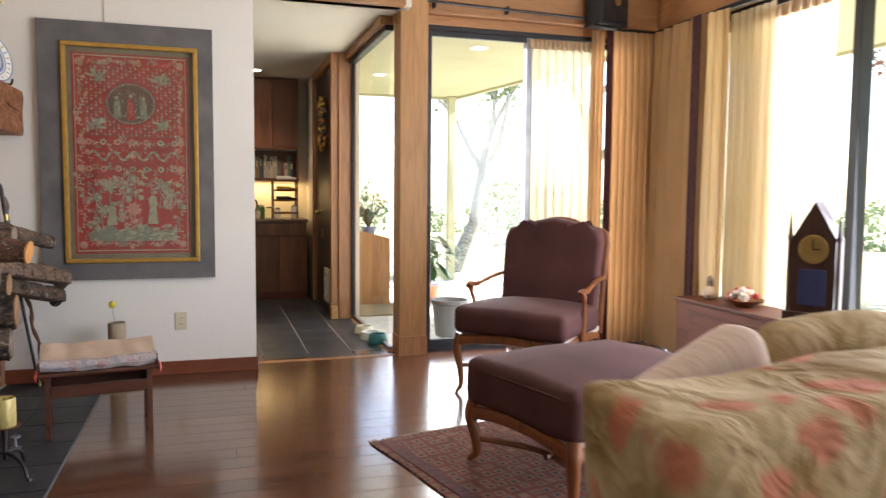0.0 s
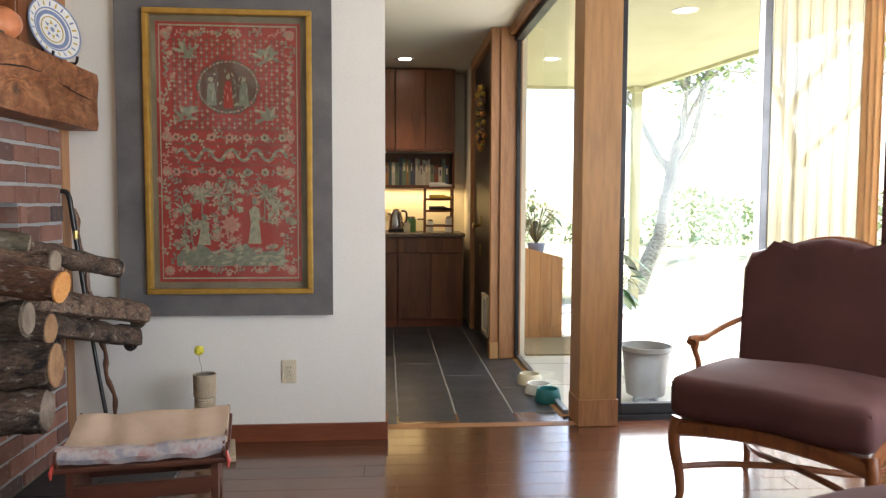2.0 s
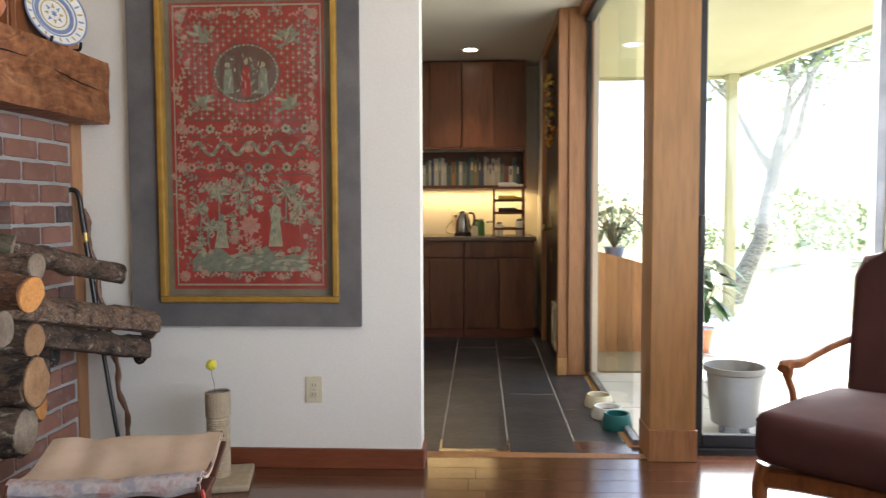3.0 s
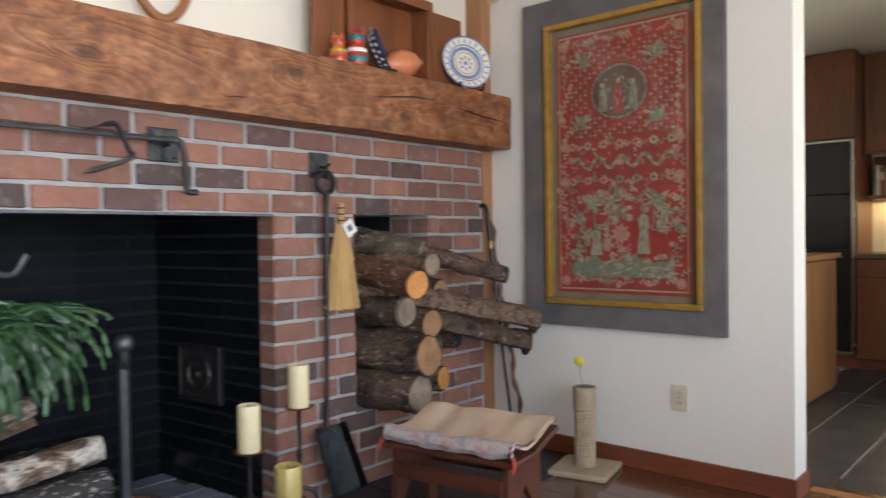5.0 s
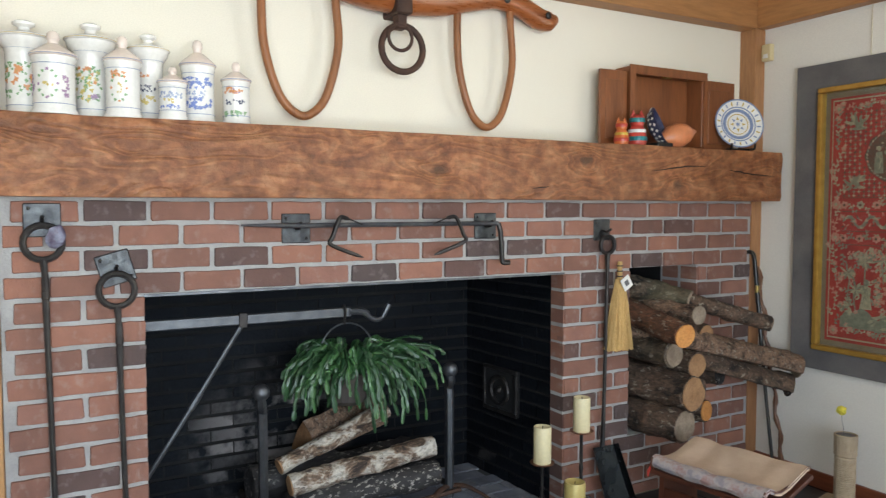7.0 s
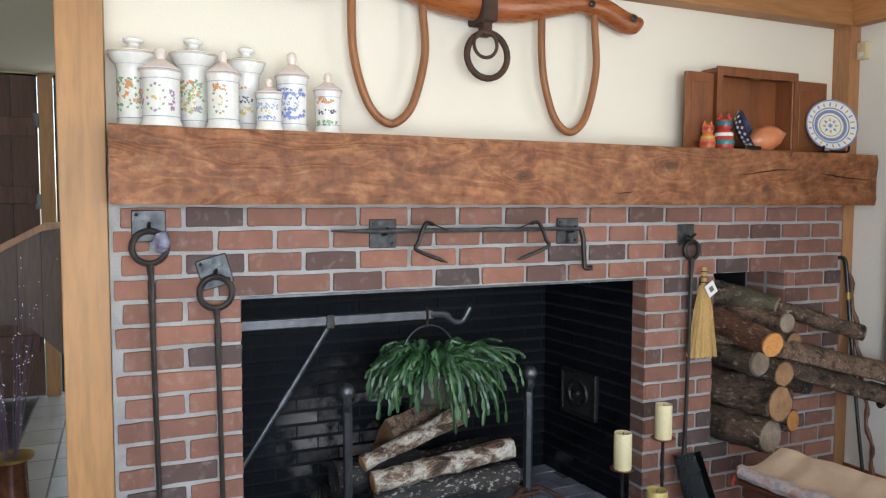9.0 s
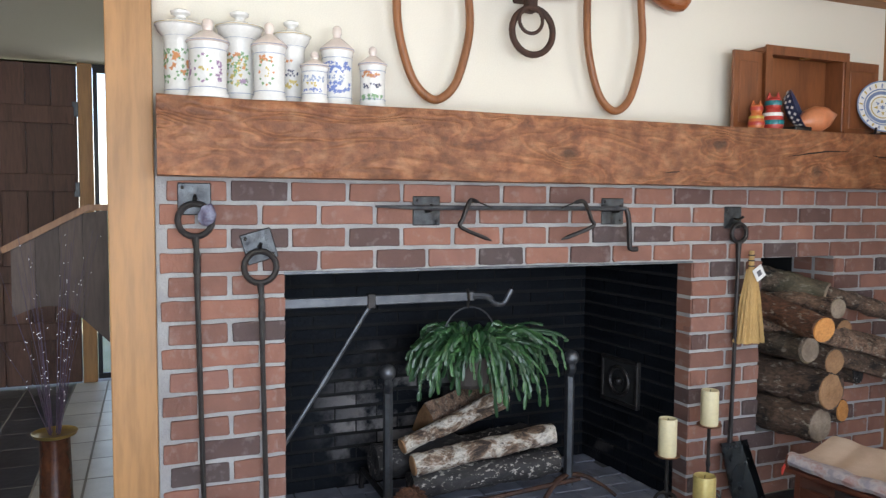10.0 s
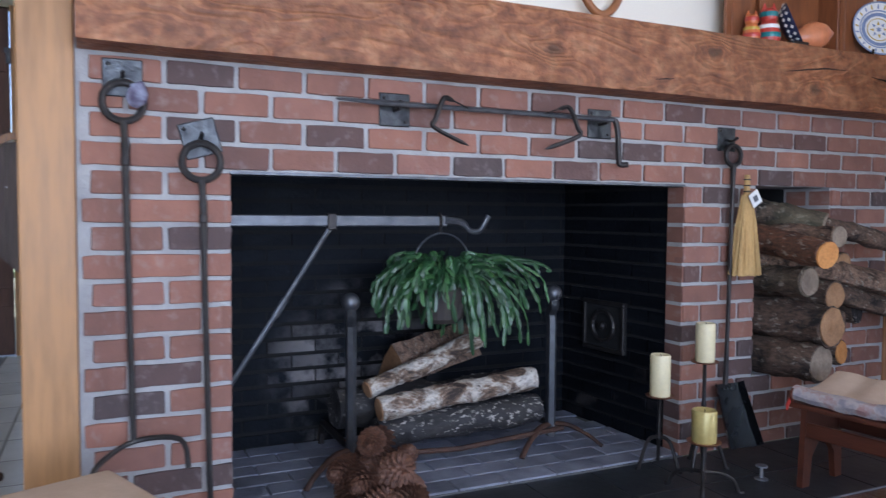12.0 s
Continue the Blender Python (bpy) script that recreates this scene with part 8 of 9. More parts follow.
for i, (z, c) in enumerate(((1.09, "glaze_black"), (1.20, "glaze_ochre"), (1.315, "porcelain"))):
    b = thing("bottle", (1.87, 8.66, z), "bottle lying on a tier of the counter rack", "bottle", "bottles in the rack")
    part("glass_body", add_lathe(bmesh.new(), [(0.028, 0), (0.03, 0.01), (0.03, 0.14), (0.012, 0.18), (0.012, 0.22)], 14, pose(0, 0, 0, 0, 90, 0)), c, b, "", True)
outlet((1.48, 8.948, 1.03), 0, "ivory wall outlet over the kitchen counter")


def downlight(x, y, z, label, glow="lamp_glow"):
    t = thing("downlight", (x, y, z), label, "ceiling light", "recessed ceiling lights")
    part("trim_ring", add_lathe(bmesh.new(), [(0.055, -0.002), (0.085, -0.006), (0.09, 0.0), (0.055, 0.0)], 28), "porcelain", t, "", True)
    part("lens", add_lathe(bmesh.new(), [(0.054, -0.004), (0.05, -0.001)], 24), glow, t)


downlight(1.63, 8.22, 2.419, "round recessed light in the passage ceiling")

# ---- pet bowls ----
def pet_bowl(x, y, r, h, c, label):
    t = thing("pet_bowl", (x, y, 0.001), label, "bowl", "pet bowls on the slate floor")
    part("bowl", add_lathe(bmesh.new(), [(r, 0), (r * 1.02, h * 0.2), (r * 0.86, h * 0.95), (r * 0.80, h), (r * 0.72, h * 0.95), (r * 0.68, h * 0.35), (r * 0.3, h * 0.3)], 28), c, t, "", True)
    part("food", add_lathe(bmesh.new(), [(r * 0.68, h * 0.4), (r * 0.66, h * 0.55), (r * 0.2, h * 0.58)], 20), "bark", t)


pet_bowl(2.375, 6.21, 0.08, 0.065, "glaze_cream", "white ceramic pet bowl by the window")
pet_bowl(2.385, 5.98, 0.085, 0.06, "porcelain", "white printed ceramic pet bowl by the window")
pet_bowl(2.40, 5.79, 0.075, 0.075, "glaze_teal", "teal ceramic pet bowl by the window")

# ---- hall ----
M["plank_door"] = wood("weathered_plank_door", (0.155, 0.075, 0.052), (0.08, 0.038, 0.027), "z", 0.6, 9, 0.25, 0.35)
M["grey_boards"] = wood("grey_brown_boards", (0.14, 0.10, 0.088), (0.07, 0.052, 0.048), "z", 0.6, 7, 0.2, 0.5)
# Window light on one strip of hall tiles, put into a paler colour.
M["slate_sunlit"] = plain("sunlit_hall_tile", (0.58, 0.57, 0.52), (0.48, 0.47, 0.42), 5, 0.35, rand=0.2)


def front_door():
    t = tagged(thing("door_front", (-3.55, 0.02, 0), "weathered plank front door with iron hinges", "door"), kind="structure")
    n, w = 6, 1.02 / 6
    for i in range(n):
        part("plank", add_box(bmesh.new(), -0.03, i * w + 0.002, 0.01, 0.02, (i + 1) * w - 0.002, 2.40, 0.004, 1), "plank_door", t)
    for z in (0.35, 0.78, 1.46, 1.96):
        part("batten", add_box(bmesh.new(), 0.02, 0.02, z, 0.045, 1.00, z + 0.13, 0.004, 1), "plank_door", t)
    for z in (0.75, 1.42, 2.02):
        part("hinge", add_box(bmesh.new(), 0.018, 0.99, z, 0.032, 1.03, z + 0.11, 0.002, 1), "iron_bright", t)


front_door()
structure("wall_hall_west", boxed((-3.72, -1.0, 0, -3.58, 0.02, 2.5), (-3.72, 1.48, 0, -3.58, 2.15, 2.5), (-3.72, 0.02, 2.42, -3.58, 1.48, 2.5)), "wall", "hall wall round the front door", "wall")
structure("trim_front_door", add_box(bmesh.new(), -3.58, 1.045, 0, -3.53, 1.145, 2.42, 0.004, 1), "post_wood", "pale wooden door post in the hall", "trim")
sw = tagged(thing("window_hall", (-3.57, 1.15, 0), "narrow sidelight window beside the front door", "window"), kind="structure")
for b in ((0, 0, 0.02, 0.33, 0.06), (0, 0, 2.36, 0.33, 2.42)):
    part("frame_bar", add_box(bmesh.new(), -0.02, b[1], b[2], 0.02, b[3], b[4], 0.003, 1), "black_metal", sw)
for y in (0.0, 0.30):
    part("frame_bar", add_box(bmesh.new(), -0.02, y, 0.06, 0.02, y + 0.03, 2.36, 0.003, 1), "black_metal", sw)
glass_pane("pane", sw, -0.003, 0.03, 0.06, 0.003, 0.30, 2.36)


def slope_panel():
    t = thing("settle_side", (-1.62, 0.88, 0), "grey-brown plank settle side with a sloping cap", "settle")
    cap = add_prism(bmesh.new(), [(-0.03, 1.125), (0.36, 1.34), (0.62, 1.345), (0.62, 1.375), (0.35, 1.372), (-0.04, 1.155)], 0.09, Matrix(((0, 0, 1, -0.03), (1, 0, 0, 0), (0, 1, 0, 0), (0, 0, 0, 1))))
    part("cap", cap, "trim_wood", t, "sloping wooden cap rail")
    xs = [0.0, 0.11, 0.22, 0.33, 0.45, 0.60]
    for a, b in zip(xs, xs[1:]):
        top = lambda y: min(1.345, 1.14 + y * 0.56)
        low = lambda y: 0.80 + 0.05 * math.sin(min(1, y / 0.33) * math.pi) - max(0, y - 0.30) * 1.05
        out = [(a + 0.001, low(a)), ((a + b) / 2, low((a + b) / 2)), (b - 0.001, low(b)), (b - 0.001, top(b)), (a + 0.001, top(a))]
        part("board", add_prism(bmesh.new(), out, 0.03, Matrix(((0, 0, 1, 0), (1, 0, 0, 0), (0, 1, 0, 0), (0, 0, 0, 1)))), "grey_boards", t)
    part("seat_rail", add_box(bmesh.new(), -0.6, 0.52, 0.38, 0.03, 0.60, 0.48, 0.004, 1), "grey_boards", t)
    part("leg", add_box(bmesh.new(), -0.02, 0.52, 0.0, 0.03, 0.60, 0.62, 0.004, 1), "grey_boards", t)
    part("leg", add_box(bmesh.new(), -0.6, 0.52, 0.0, -0.55, 0.60, 0.48, 0.004, 1), "grey_boards", t)


slope_panel()


def lit_branches():
    t = thing("twig_vase", (-0.65, 1.165, 0), "turned wooden vase stand with lighted twigs in the hall", "vase")
    t.scale = (0.93, 0.93, 1.17)
    part("column", add_lathe(bmesh.new(), [(0.075, 0.06), (0.078, 0.10), (0.068, 0.13), (0.060, 0.36), (0.064, 0.375)], 24), "burl", t, "dark burl veneered column", True)
    part("rim", add_lathe(bmesh.new(), [(0.055, 0.37), (0.085, 0.378), (0.092, 0.39), (0.085, 0.385), (0.05, 0.38)], 28), "brass", t, "brass rim", True)
    for k in range(3):
        a = 2.1 * k + 0.5
        part("foot", add_tube(bmesh.new(), smooth_curve([(0.05 * math.cos(a), 0.05 * math.sin(a), 0.10), (0.11 * math.cos(a), 0.11 * math.sin(a), 0.08), (0.15 * math.cos(a), 0.15 * math.sin(a), 0.03), (0.19 * math.cos(a), 0.19 * math.sin(a), 0.012)], 5), [0.03] * 5 + [0.024] * 6 + [0.016] * 5, 8), "stool_wood", t, "scrolled wooden foot", True)
    rnd = random.Random(3)
    tw, li = bmesh.new(), bmesh.new()
    for k in range(34):
        a, lean, h = rnd.uniform(0, 6.28), rnd.uniform(0.02, 0.22), rnd.uniform(0.35, 0.75)
        p = lambda f: Vector((math.cos(a) * (0.02 + lean * f ** 1.3), math.sin(a) * (0.02 + lean * f ** 1.3), 0.375 + h * f))
        add_tube(tw, [p(0), p(0.5), p(1)], [0.0012, 0.0009, 0.0006], 4)
        for j in range(3):
            q = p(rnd.uniform(0.3, 1.0)) + Vector((rnd.uniform(-0.012, 0.012), rnd.uniform(-0.012, 0.012), 0))
            bmesh.ops.create_icosphere(li, subdivisions=1, radius=0.0014, matrix=Matrix.Translation(q))
    tagged(part("twig_bundle", tw, "glaze_violet", t, "thin purple-grey twigs"), kind="stuff")
    tagged(part("light_beads", li, M["bead"], t, "tiny white light beads"), kind="stuff")


M["burl"] = plain("dark_burl_veneer", (0.035, 0.011, 0.007), (0.10, 0.034, 0.015), 20, 0.22, bump=0.05)
M["bead"] = glow_material("light_bead", (0.9, 0.92, 1.0), 0.7)
lit_branches()

# ---- patio and garden ----
M["grass"] = plain("sunlit_dry_lawn", (0.24, 0.27, 0.12), (0.42, 0.39, 0.27), 0.8, 0.9, bump=0.8, fine=60, dist=0.02)
M["planter_wood"] = wood("orange_cedar_planter", (0.50, 0.24, 0.09), (0.36, 0.155, 0.055), "z", 0.6, 7, 0.15, 0.2)
M["pot_grey"] = plain("grey_plastic_pot", (0.32, 0.31, 0.31), (0.27, 0.26, 0.26), 6, 0.5)
# Bark lightened: the glare over the garden is put into its colour.
M["tree_bark"] = bark_material("glare_pale_oak_bark", (0.30, 0.29, 0.25), (0.52, 0.50, 0.44), None, 9)
M["tree_leaf"] = plain("oak_leaf", (0.34, 0.44, 0.20), (0.26, 0.35, 0.15), 5, 0.6)
M["hedge_leaf"] = plain("hedge_leaf", (0.36, 0.44, 0.25), (0.28, 0.37, 0.19), 4, 0.6)
M["red_leaf"] = plain("reddish_leaf", (0.24, 0.09, 0.06), (0.14, 0.06, 0.04), 4, 0.6)
M["mat_cloth"] = plain("door_mat_fibre", (0.34, 0.27, 0.17), (0.27, 0.21, 0.13), 30, 1.0, bump=0.9, fine=150, dist=0.004)

structure("ground", boxed((-60, -60, -0.30, 90, 120, -0.06)), "grass", "sunlit lawn round the house", "ground")
structure("pavement_patio", boxed((2.46, 5.56, -0.14, 4.78, 9.95, -0.016), (4.78, -2.4, -0.14, 7.6, 9.95, -0.016)), "grout", "pale paved patio", "pavement")
# Second box: unseen strip added to keep sun off the corner drapes.
soffit = boxed((4.76, -2.6, 2.46, 6.6, 5.555, 2.56), (4.96, 5.56, 2.46, 6.6, 6.3, 2.56), (-0.2, 9.1, 2.46, 2.5, 9.85, 2.56))
add_prism(soffit, [(2.5, 5.56), (4.90, 5.56), (4.33, 9.85), (2.5, 9.85)], 0.10, Matrix.Translation((0, 0, 2.46)))
structure("soffit", soffit, "soffit", "painted patio roof soffit with an added unseen strip blocking sun", "soffit")
fascia = boxed((-0.2, 9.85, 2.43, 4.36, 9.90, 2.60), (6.6, -2.6, 2.43, 6.65, 6.3, 2.60))
add_prism(fascia, [(4.902, 5.56), (4.95, 5.56), (4.38, 9.84), (4.332, 9.84)], 0.17, Matrix.Translation((0, 0, 2.43)))
structure("fascia", fascia, "soffit", "painted roof fascia", "fascia")
structure("roof", boxed((-4.2, -3.0, 3.10, 5.0, 5.7, 3.25), (-0.4, 5.7, 2.60, 2.6, 9.86, 2.72)), "soffit", "flat roof over the house", "roof")
structure("wall_kitchen_outside", boxed((2.42, 7.06, 0, 2.50, 9.1, 2.46)), "wall", "painted outside wall beside the patio", "wall")
downlight(2.96, 8.3, 2.459, "round recessed light in the patio soffit")
downlight(3.48, 6.55, 2.459, "round recessed light in the patio soffit")
patio_post = thing("patio_post", (4.27, 9.78, -0.016), "pale painted patio post at the roof corner", "post")
part("shaft", add_box(bmesh.new(), -0.05, -0.05, 0, 0.05, 0.05, 2.476, 0.006, 1), "soffit", patio_post)
part("cap", add_box(bmesh.new(), -0.06, -0.06, 2.40, 0.06, 0.06, 2.474, 0.006, 1), "soffit", patio_post)


def plant_pot():
    t = thing("plant_pot", (2.985, 5.80, -0.014), "empty grey plastic plant pot on castors", "pot")
    part("pot", add_lathe(bmesh.new(), [(0.105, 0.045), (0.11, 0.05), (0.138, 0.30), (0.15, 0.31), (0.15, 0.335), (0.137, 0.335), (0.125, 0.30), (0.10, 0.07)], 32), "pot_grey", t, "", True)
    for k in range(4):
        a = k * 1.571 + 0.4
        part("castor", add_lathe(bmesh.new(), [(0.02, -0.012), (0.022, 0), (0.02, 0.012)], 12, pose(0.075 * math.cos(a), 0.075 * math.sin(a), 0.022, 90, 0, 40 * k)), "steel_frame", t)


plant_pot()


def leafy_plant(at, n, spread, height, leaf, label, seed, pot=None, size=0.14):
    t = thing("potted_plant", at, label, "plant", "patio plants")
    rnd = random.Random(seed)
    z0 = 0.0
    if pot:
        part("pot", add_lathe(bmesh.new(), [(pot * 0.7, 0), (pot, pot * 1.5), (pot * 1.08, pot * 1.55), (pot * 0.95, pot * 1.5)], 24), "glaze_salmon" if seed % 2 else "glaze_slate_blue", t, "glazed pot", True)
        z0 = pot * 1.4
    bm, st = bmesh.new(), bmesh.new()
    for k in range(n):
        a = rnd.uniform(0, 6.28)
        r, h = spread * rnd.uniform(0.2, 1), z0 + height * rnd.uniform(0.35, 1)
        tip = Vector((r * math.cos(a), r * math.sin(a), h))
        base = Vector((0, 0, z0))
        add_tube(st, [base, base.lerp(tip, 0.5) + Vector((0, 0, 0.05)), tip], 0.004, 4)
        d = Vector((math.cos(a), math.sin(a), rnd.uniform(-0.9, 0.2))).normalized()
        s = d.cross(Vector((0, 0, 1))).normalized()
        L, W = size * rnd.uniform(0.7, 1.3), size * 0.3
        rows = []
        for j in range(6):
            f = j / 5
            w = W * math.sin(math.pi * (0.08 + 0.9 * f)) ** 0.8
            c = tip + d * L * f - Vector((0, 0, 0.35 * L * f * f))
            rows.append((bm.verts.new(c - s * w), bm.verts.new(c - Vector((0, 0, 0.15 * w))), bm.verts.new(c + s * w)))
        for p, q in zip(rows, rows[1:]):
            bm.faces.new((p[0], p[1], q[1], q[0]))
            bm.faces.new((p[1], p[2], q[2], q[1]))
    part("stems", st, "leaf", t)
    tagged(part("leaves", bm, leaf, t, "drooping green leaves"), kind="stuff")
    return t


leafy_plant((3.42, 7.9, -0.014), 40, 0.16, 0.55, "leaf_light", "broad-leaved green patio plant in a pot", 3, 0.12, 0.19)


def planter():
    t = thing("planter_box", (2.78, 7.90, -0.014), "orange cedar planter box with a sloping top", "planter")
    for i in range(4):
        out = [(-0.19 + i * 0.098, 0), (-0.19 + (i + 1) * 0.098 - 0.003, 0), (-0.19 + (i + 1) * 0.098 - 0.003, 0.80 - (i + 1) * 0.026), (-0.19 + i * 0.098, 0.80 - i * 0.026)]
        part("board", add_prism(bmesh.new(), out, 0.025, Matrix(((1, 0, 0, 0), (0, 0, 1, -0.05), (0, 1, 0, 0), (0, 0, 0, 1)))), "planter_wood", t)
    part("side", add_box(bmesh.new(), 0.178, -0.024, 0, 0.2, 0.35, 0.69), "planter_wood", t)
    part("side", add_box(bmesh.new(), -0.19, -0.024, 0, -0.17, 0.35, 0.78), "planter_wood", t)
    part("lid", add_box(bmesh.new(), -0.17, -0.024, 0.66, 0.178, 0.35, 0.69), "planter_wood", t)


planter()
leafy_plant((2.78, 8.02, 0.678), 40, 0.22, 0.34, "leaf_light", "flowering plant in a glazed pot on the planter", 4, 0.08, 0.09)
tagged(part("door_mat", add_box(bmesh.new(), 2.52, 7.10, -0.012, 3.05, 7.78, 0.004, 0.004, 1), "mat_cloth"), "flat woven door mat on the patio", "mat")


def tree(at, seed, h, label, leaf="tree_leaf", r0=0.16, lean=(0.5, 0.2), leaves=2600):
    t = thing("tree", at, label, "tree", "garden trees")
    rnd = random.Random(seed)
    bm, lf = bmesh.new(), bmesh.new()
    tips = []

    def limb(p, d, ln, r, depth):
        pts, q = [p], p
        dd = d.normalized()
        for j in range(5):
            dd = (dd + 0.28 * Vector((rnd.uniform(-1, 1), rnd.uniform(-1, 1), rnd.uniform(-0.5, 0.8)))).normalized()
            q = q + dd * ln / 5
            pts.append(q)
        add_tube(bm, pts, [r * (1 - 0.13 * j) for j in range(6)], 9 if depth == 0 else 6)
        if depth < 3:
            for k in range(3 if depth else 4):
                nd = (dd + Vector((rnd.uniform(-1, 1), rnd.uniform(-1, 1), rnd.uniform(-0.25, 0.8)))).normalized()
                limb(pts[rnd.choice((3, 4, 5))], nd, ln * rnd.uniform(0.55, 0.8), r * 0.5, depth + 1)
        if depth >= 2:
            tips.extend(pts[2:])

    limb(Vector((0, 0, -0.1)), Vector((lean[0], lean[1], 1)), h * 0.45, r0, 0)
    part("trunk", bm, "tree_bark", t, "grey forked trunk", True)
    for k in range(leaves):
        c = rnd.choice(tips) + Vector((rnd.gauss(0, 0.22), rnd.gauss(0, 0.22), rnd.gauss(0, 0.18)))
        a, s = rnd.uniform(0, 6.28), rnd.uniform(0.035, 0.075)
        u = Vector((math.cos(a), math.sin(a), rnd.uniform(-0.8, 0.8))).normalized() * s
        w = u.cross(Vector((rnd.uniform(-1, 1), rnd.uniform(-1, 1), 1))).normalized() * s * 0.6
        lf.faces.new([lf.verts.new(c + e) for e in (-u, w, u, -w)])
    tagged(part("crown", lf, leaf, t, "loose crown of small leaves"), kind="stuff")


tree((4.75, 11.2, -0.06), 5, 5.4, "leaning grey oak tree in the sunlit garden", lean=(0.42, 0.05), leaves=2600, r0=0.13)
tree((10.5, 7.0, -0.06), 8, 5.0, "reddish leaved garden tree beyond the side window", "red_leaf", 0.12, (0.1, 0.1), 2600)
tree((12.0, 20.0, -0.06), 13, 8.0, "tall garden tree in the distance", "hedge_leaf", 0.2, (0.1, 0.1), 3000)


def bush_row(name, pts, label, seed, mat_name, h):
    rnd = random.Random(seed)
    bm = bmesh.new()
    for (x, y, r) in pts:
        for k in range(int(420 * r)):
            a, e = rnd.uniform(0, 6.28), math.acos(rnd.uniform(0, 1))
            rr = r * rnd.uniform(0.55, 1.08)
            c = Vector((x + rr * math.sin(e) * math.cos(a), y + rr * math.sin(e) * math.sin(a), -0.06 + h * r * math.cos(e) * rnd.uniform(0.7, 1.1)))
            s = rnd.uniform(0.06, 0.13)
            u = Vector((rnd.uniform(-1, 1), rnd.uniform(-1, 1), rnd.uniform(-1, 1))).normalized() * s
            w = u.cross(Vector((rnd.uniform(-1, 1), rnd.uniform(-1, 1), 1))).normalized() * s * 0.6
            bm.faces.new([bm.verts.new(c + q) for q in (-u, w, u, -w)])
    return tagged(part(name, bm, mat_name), label, "bush", kind="stuff")


bush_row("garden_bushes", [(3 + i * 2.4, 24 + 1.5 * math.sin(i * 1.7), 1.3 + 0.4 * math.sin(i * 2.3)) for i in range(9)], "row of leafy green garden bushes", 2, "hedge_leaf", 1.1)
bush_row("garden_bushes", [(17 + 0.8 * math.sin(i), 2 + i * 2.4, 1.1 + 0.3 * math.sin(i * 1.9)) for i in range(8)], "row of leafy green bushes beyond the side window", 3, "hedge_leaf", 1.0)
tagged(bush_row("hall_bushes", [(-8, 1.5, 1.2), (-8.5, 3, 1.3)], "green bushes outside the hall window", 5, "hedge_leaf", 1.2))

# ---- bricks, tiles and boards ----
def piece_mesh(name, sx, sy, sz, bevel, material, seed, rough_amount):
    bm = bmesh.new()
    add_box(bm, -sx / 2, -sy / 2, -sz / 2, sx / 2, sy / 2, sz / 2, bevel, 1)
    jitter(bm, rough_amount, 23.0, seed)
    me = bpy.data.meshes.new(name)
    bm.to_mesh(me)
    bm.free()
    me.materials.append(M[material])
    return me


def lay(name, me, parent, at, scale=(1, 1, 1), turn=0.0):
    ob = new(name, me)
    ob.parent = parent
    ob.matrix_basis = Matrix.LocRotScale(at, Euler((0, 0, turn)), scale)
    return ob


PITCH, COURSE, JOINT, DEPTH = 0.211, 0.0828, 0.0148, 0.05


def worn_brick(sx, sy, sz, seed):
    """A brick with an uneven, chipped outline."""
    r = random.Random(seed)
    a, b = sy / 2, sz / 2
    ring = [(-a + 0.004, -b), (-a * 0.4, -b), (a * 0.3, -b), (a - 0.004, -b), (a, -b + 0.005), (a, b - 0.005),
            (a - 0.005, b), (a * 0.35, b), (-a * 0.3, b), (-a + 0.005, b), (-a, b - 0.004), (-a, -b + 0.005)]
    ring = [(y + r.uniform(-0.0022, 0.0022), z + r.uniform(-0.0022, 0.0022)) for y, z in ring]
    bm = bmesh.new()
    rings = [[bm.verts.new((x, y * k, z * (1 - (1 - k) * 2.2))) for y, z in ring] for x, k in ((-sx / 2, 1.0), (sx / 2 - 0.004, 1.0), (sx / 2, 0.975))]
    for p, q in zip(rings, rings[1:]):
        for i in range(12):
            j = (i + 1) % 12
            bm.faces.new((p[i], p[j], q[j], q[i]))
    bm.faces.new(rings[-1])
    bmesh.ops.recalc_face_normals(bm, faces=bm.faces)
    me = bpy.data.meshes.new("brick")
    bm.to_mesh(me)
    bm.free()
    me.materials.append(M["brick"])
    return me


brick_meshes = [worn_brick(DEPTH, PITCH - JOINT, COURSE - JOINT, 40 + i) for i in range(8)]
rb = random.Random(8)


def brick_row(z0, z1, spans, shift):
    """One course between z0 and z1, cut to the spans of y."""
    for lo, hi in spans:
        k = math.floor((lo - shift) / PITCH)
        y = shift + k * PITCH
        while y < hi - 0.01:
            a, b = max(lo, y + JOINT / 2), min(hi, y + PITCH - JOINT / 2)
            if a == lo:
                a += JOINT / 2
            if b - a > 0.03:
                lay("brick", brick_meshes[rb.randrange(8)], wall_fire, (-DEPTH / 2 + 0.001 + rb.uniform(-0.002, 0.002), (a + b) / 2, (z0 + z1) / 2),
                    (1, (b - a) / (PITCH - JOINT), (z1 - z0) / (COURSE - JOINT)))
            y += PITCH


for i in range(-14, 4):
    z0, z1 = FT + i * COURSE + JOINT / 2, FT + (i + 1) * COURSE - JOINT / 2
    z0 = max(z0, 0.002)
    shift = 2.322 + (0 if i % 2 == 0 else PITCH / 2)
    if i >= 0:
        spans = [(1.560, 5.08)]
    elif z1 > NB + 0.01:
        spans = [(1.560, FL + 0.002), (FR - 0.002, NL), (NR, 5.08)]
    else:
        spans = [(1.560, FL + 0.002), (FR - 0.002, 5.08)]
    if z1 - z0 > 0.02:
        brick_row(z0, z1, spans, shift)

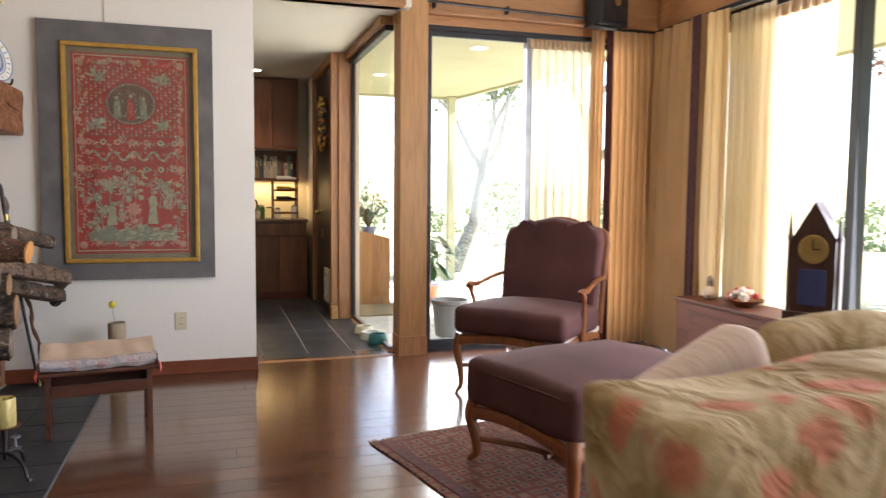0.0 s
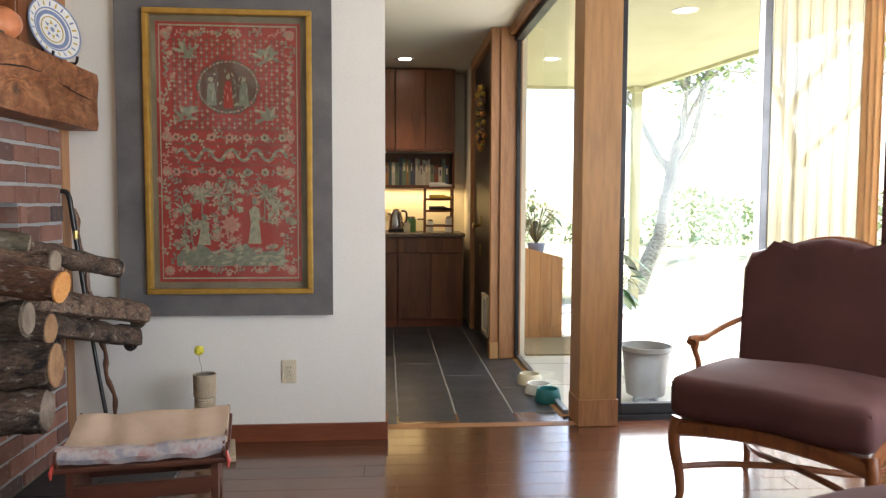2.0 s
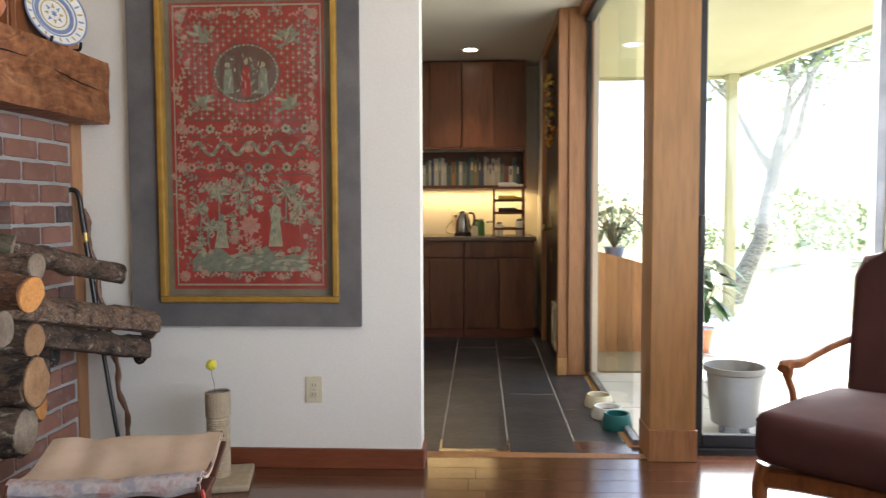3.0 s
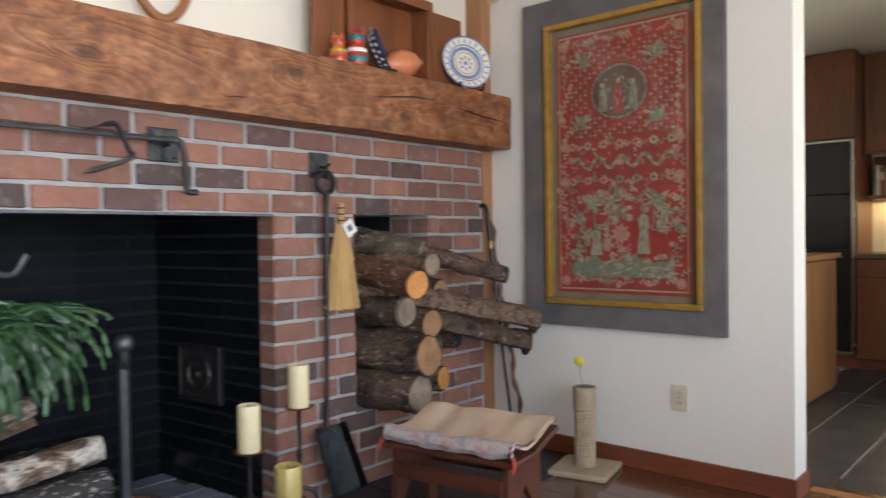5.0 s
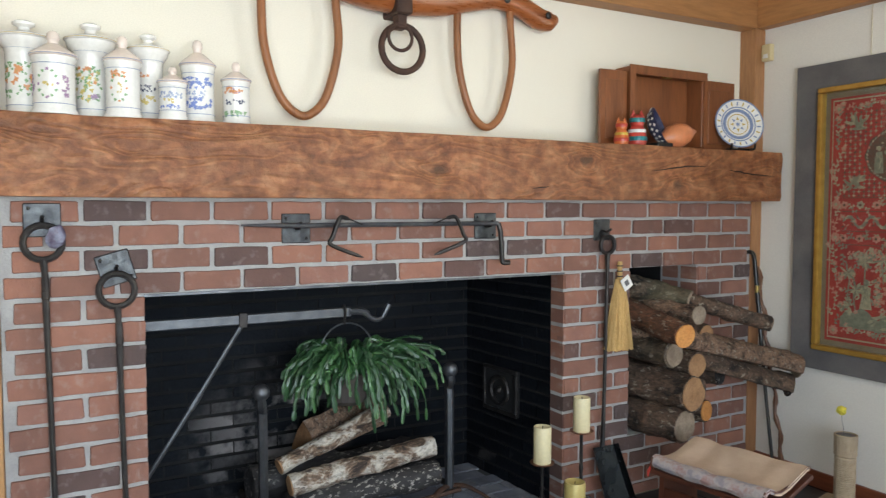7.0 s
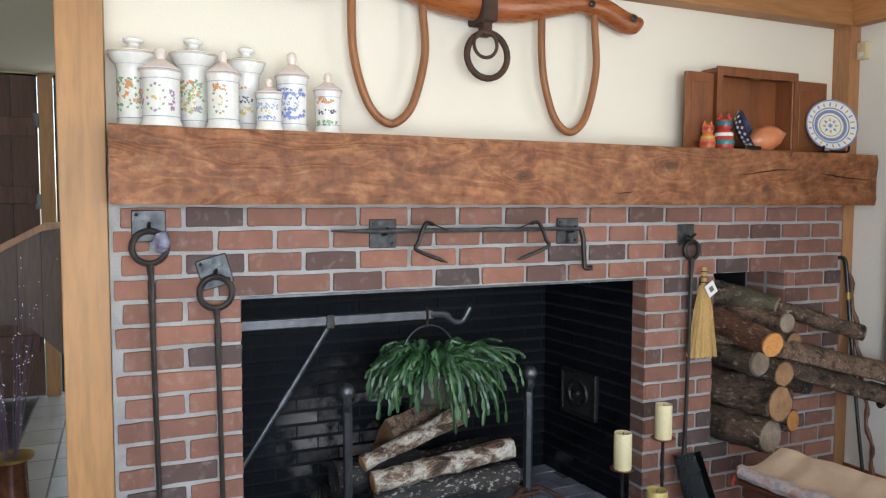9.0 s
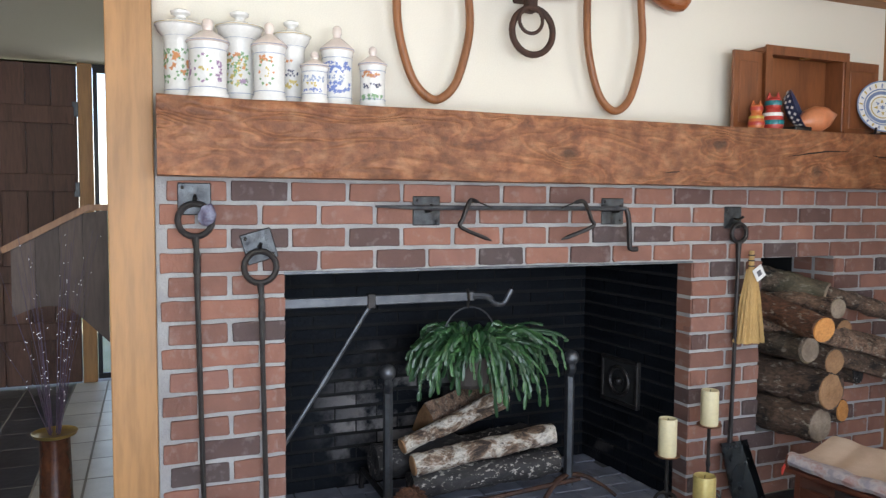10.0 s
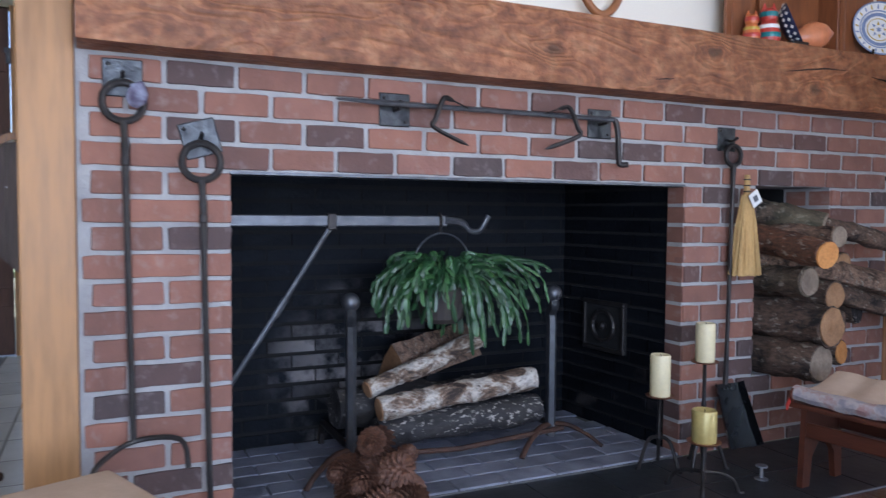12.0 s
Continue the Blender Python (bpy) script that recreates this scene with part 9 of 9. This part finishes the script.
# cut brick faces on the jambs
for i in range(-14, 0):
    z0, z1 = max(0.014, FT + i * COURSE + JOINT / 2), FT + (i + 1) * COURSE - JOINT / 2
    for y in (FL - 0.006, FR + 0.006):
        if z1 - z0 > 0.02:
            lay("brick", brick_meshes[rb.randrange(8)], wall_fire, (-0.052, y, (z0 + z1) / 2), (1.9, 0.075, (z1 - z0) / (COURSE - JOINT) * 0.995))

for i in range(-10, 0):
    z0, z1 = max(NB, FT + i * COURSE + JOINT / 2), FT + (i + 1) * COURSE - JOINT / 2
    if z1 - z0 > 0.02:
        lay("brick", brick_meshes[rb.randrange(8)], wall_fire, (-0.06, NR + 0.006, (z0 + z1) / 2), (2.2, 0.075, (z1 - z0) / (COURSE - JOINT) * 0.995))
        lay("brick", brick_meshes[rb.randrange(8)], wall_fire, (-0.19, NR + 0.006, (z0 + z1) / 2), (2.2, 0.075, (z1 - z0) / (COURSE - JOINT) * 0.995))

# sooty courses inside the firebox, too dark to tell apart singly
bm = bmesh.new()
rs = random.Random(3)
FIRE_COURSE = 0.066
side = Matrix.Translation((-0.10, FR + 0.012, 0)) @ Matrix.Rotation(math.pi + math.atan2(0.067, 0.69), 4, "Z")
for i in range(24):
    z0, z1 = i * FIRE_COURSE + 0.012, (i + 1) * FIRE_COURSE + 0.004
    y = 1.93 + (0 if i % 2 else -PITCH / 2)
    while y < 3.80:
        a, b = max(1.962, y + 0.004), min(3.76, y + PITCH - 0.004)
        if b - a > 0.03:
            add_box(bm, -0.80, a, z0 + 0.002, -0.784 + rs.uniform(-0.002, 0.002), b, z1 - 0.007)
        y += PITCH
    x = 0.0 if i % 2 else -PITCH / 2
    while x < 0.69:
        a, b = max(0.002, x + 0.004), min(0.685, x + PITCH - 0.004)
        if b - a > 0.03:
            add_box(bm, a, -0.006, z0, b, 0.008 + rs.uniform(-0.003, 0.003), z1 - 0.006, m=side)
            add_box(bm, -0.10 - b, 1.95, z0, -0.10 - a, 1.968 + rs.uniform(-0.003, 0.003), z1 - 0.006)
        x += PITCH
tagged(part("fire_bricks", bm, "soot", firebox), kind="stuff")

# paving bricks on the firebox floor
paver_meshes = [piece_mesh("paving_brick", 0.104, 0.205, 0.02, 0.003, "fire_floor", 3.0 * k, 0.002) for k in range(4)]
for i in range(7):
    for j in range(10):
        y = FL + 0.06 + j * 0.211 - (0.1055 if i % 2 else 0)
        lo, hi = max(y - 0.1025, FL + 0.004), min(y + 0.1025, FR - 0.004 - 0.05 * i / 6)
        if hi - lo > 0.04:
            lay("paving_brick", paver_meshes[rs.randrange(4)], fire_floor, (-0.055 - i * 0.1105, (lo + hi) / 2, 0.004 + rs.uniform(-0.0015, 0.0015)), (1, (hi - lo) / 0.205, 1))

# floor boards of the living room
board_w = 0.128
floor_ob = bpy.data.objects["floor"]
plank_meshes = [piece_mesh("floorboard", 1.0, board_w - 0.002, 0.014, 0.0009, "floor_wood", i, 0.0) for i in range(3)]
rf = random.Random(2)
y = -2.5
row = 0
while y < GLASS_Y + 0.02:
    hi = EAST if y > -1 else EAST
    lo = 0.58 if 1.40 < y < 5.10 else 0.0
    x = lo - rf.uniform(0, 0.6)
    near = y > 0.6
    while x < hi:
        ln = rf.uniform(0.9, 1.7) if near else 4.8
        a, b = max(lo, x), min(hi, x + ln)
        if b - a > 0.08:
            lay("floorboard", plank_meshes[row % 3], floor_ob, ((a + b) / 2, y + board_w / 2, -0.007 + rf.uniform(-0.0001, 0.0001)), (b - a - 0.001, 1, 1))
        x += ln
    y += board_w
    row += 1


def tiles(parent_name, x0, y0, x1, y1, nx, ny, material, z=0.0, gap=0.006, thick=0.012, stagger=0.0, name="tile"):
    parent = bpy.data.objects[parent_name]
    w, d = (x1 - x0) / nx, (y1 - y0) / ny
    meshes = [piece_mesh(name, w - gap, d - gap, thick, 0.0015, material, k * 5.0, 0.0) for k in range(2)]
    for i in range(nx):
        for j in range(ny):
            lay(name, meshes[(i + j) % 2], parent, (x0 + (i + 0.5) * w, y0 + (j + 0.5) * d, z - thick / 2 + rb.uniform(-0.0006, 0.0006)))


for x0, x1, cut in ((0.92, 1.22, 6.3), (1.22, 1.522, 7.1), (1.522, 1.839, 6.83), (1.839, 2.156, 6.45), (2.156, 2.392, 6.12)):
    ends = [5.388, cut, cut + 1.1, 9.0]
    for y0, y1 in zip(ends, ends[1:]):
        me = piece_mesh("tile", x1 - x0 - 0.008, y1 - y0 - 0.008, 0.012, 0.0015, "slate", x0, 0.0)
        lay("tile", me, bpy.data.objects["floor_kitchen"], ((x0 + x1) / 2, (y0 + y1) / 2, -0.006 + rb.uniform(-0.0005, 0.0005)))
tiles("floor_hall", -3.55, -0.6, -0.1, 0.99, 11, 5, "slate", gap=0.011)
tiles("floor_hall", -3.55, 0.99, -0.1, 1.445, 11, 2, "slate_sunlit", gap=0.011)
tiles("hearth", 0.004, 1.56, 0.572, 5.135, 2, 12, "slate_dark", z=0.002, gap=0.006, thick=0.006)
tiles("pavement_patio", 2.48, 5.6, 4.76, 9.93, 4, 7, "concrete", z=-0.012, gap=0.012, thick=0.012, name="paving_slab")
tiles("pavement_patio", 4.8, -2.0, 7.56, 9.93, 4, 16, "concrete", z=-0.012, gap=0.012, thick=0.012, name="paving_slab")
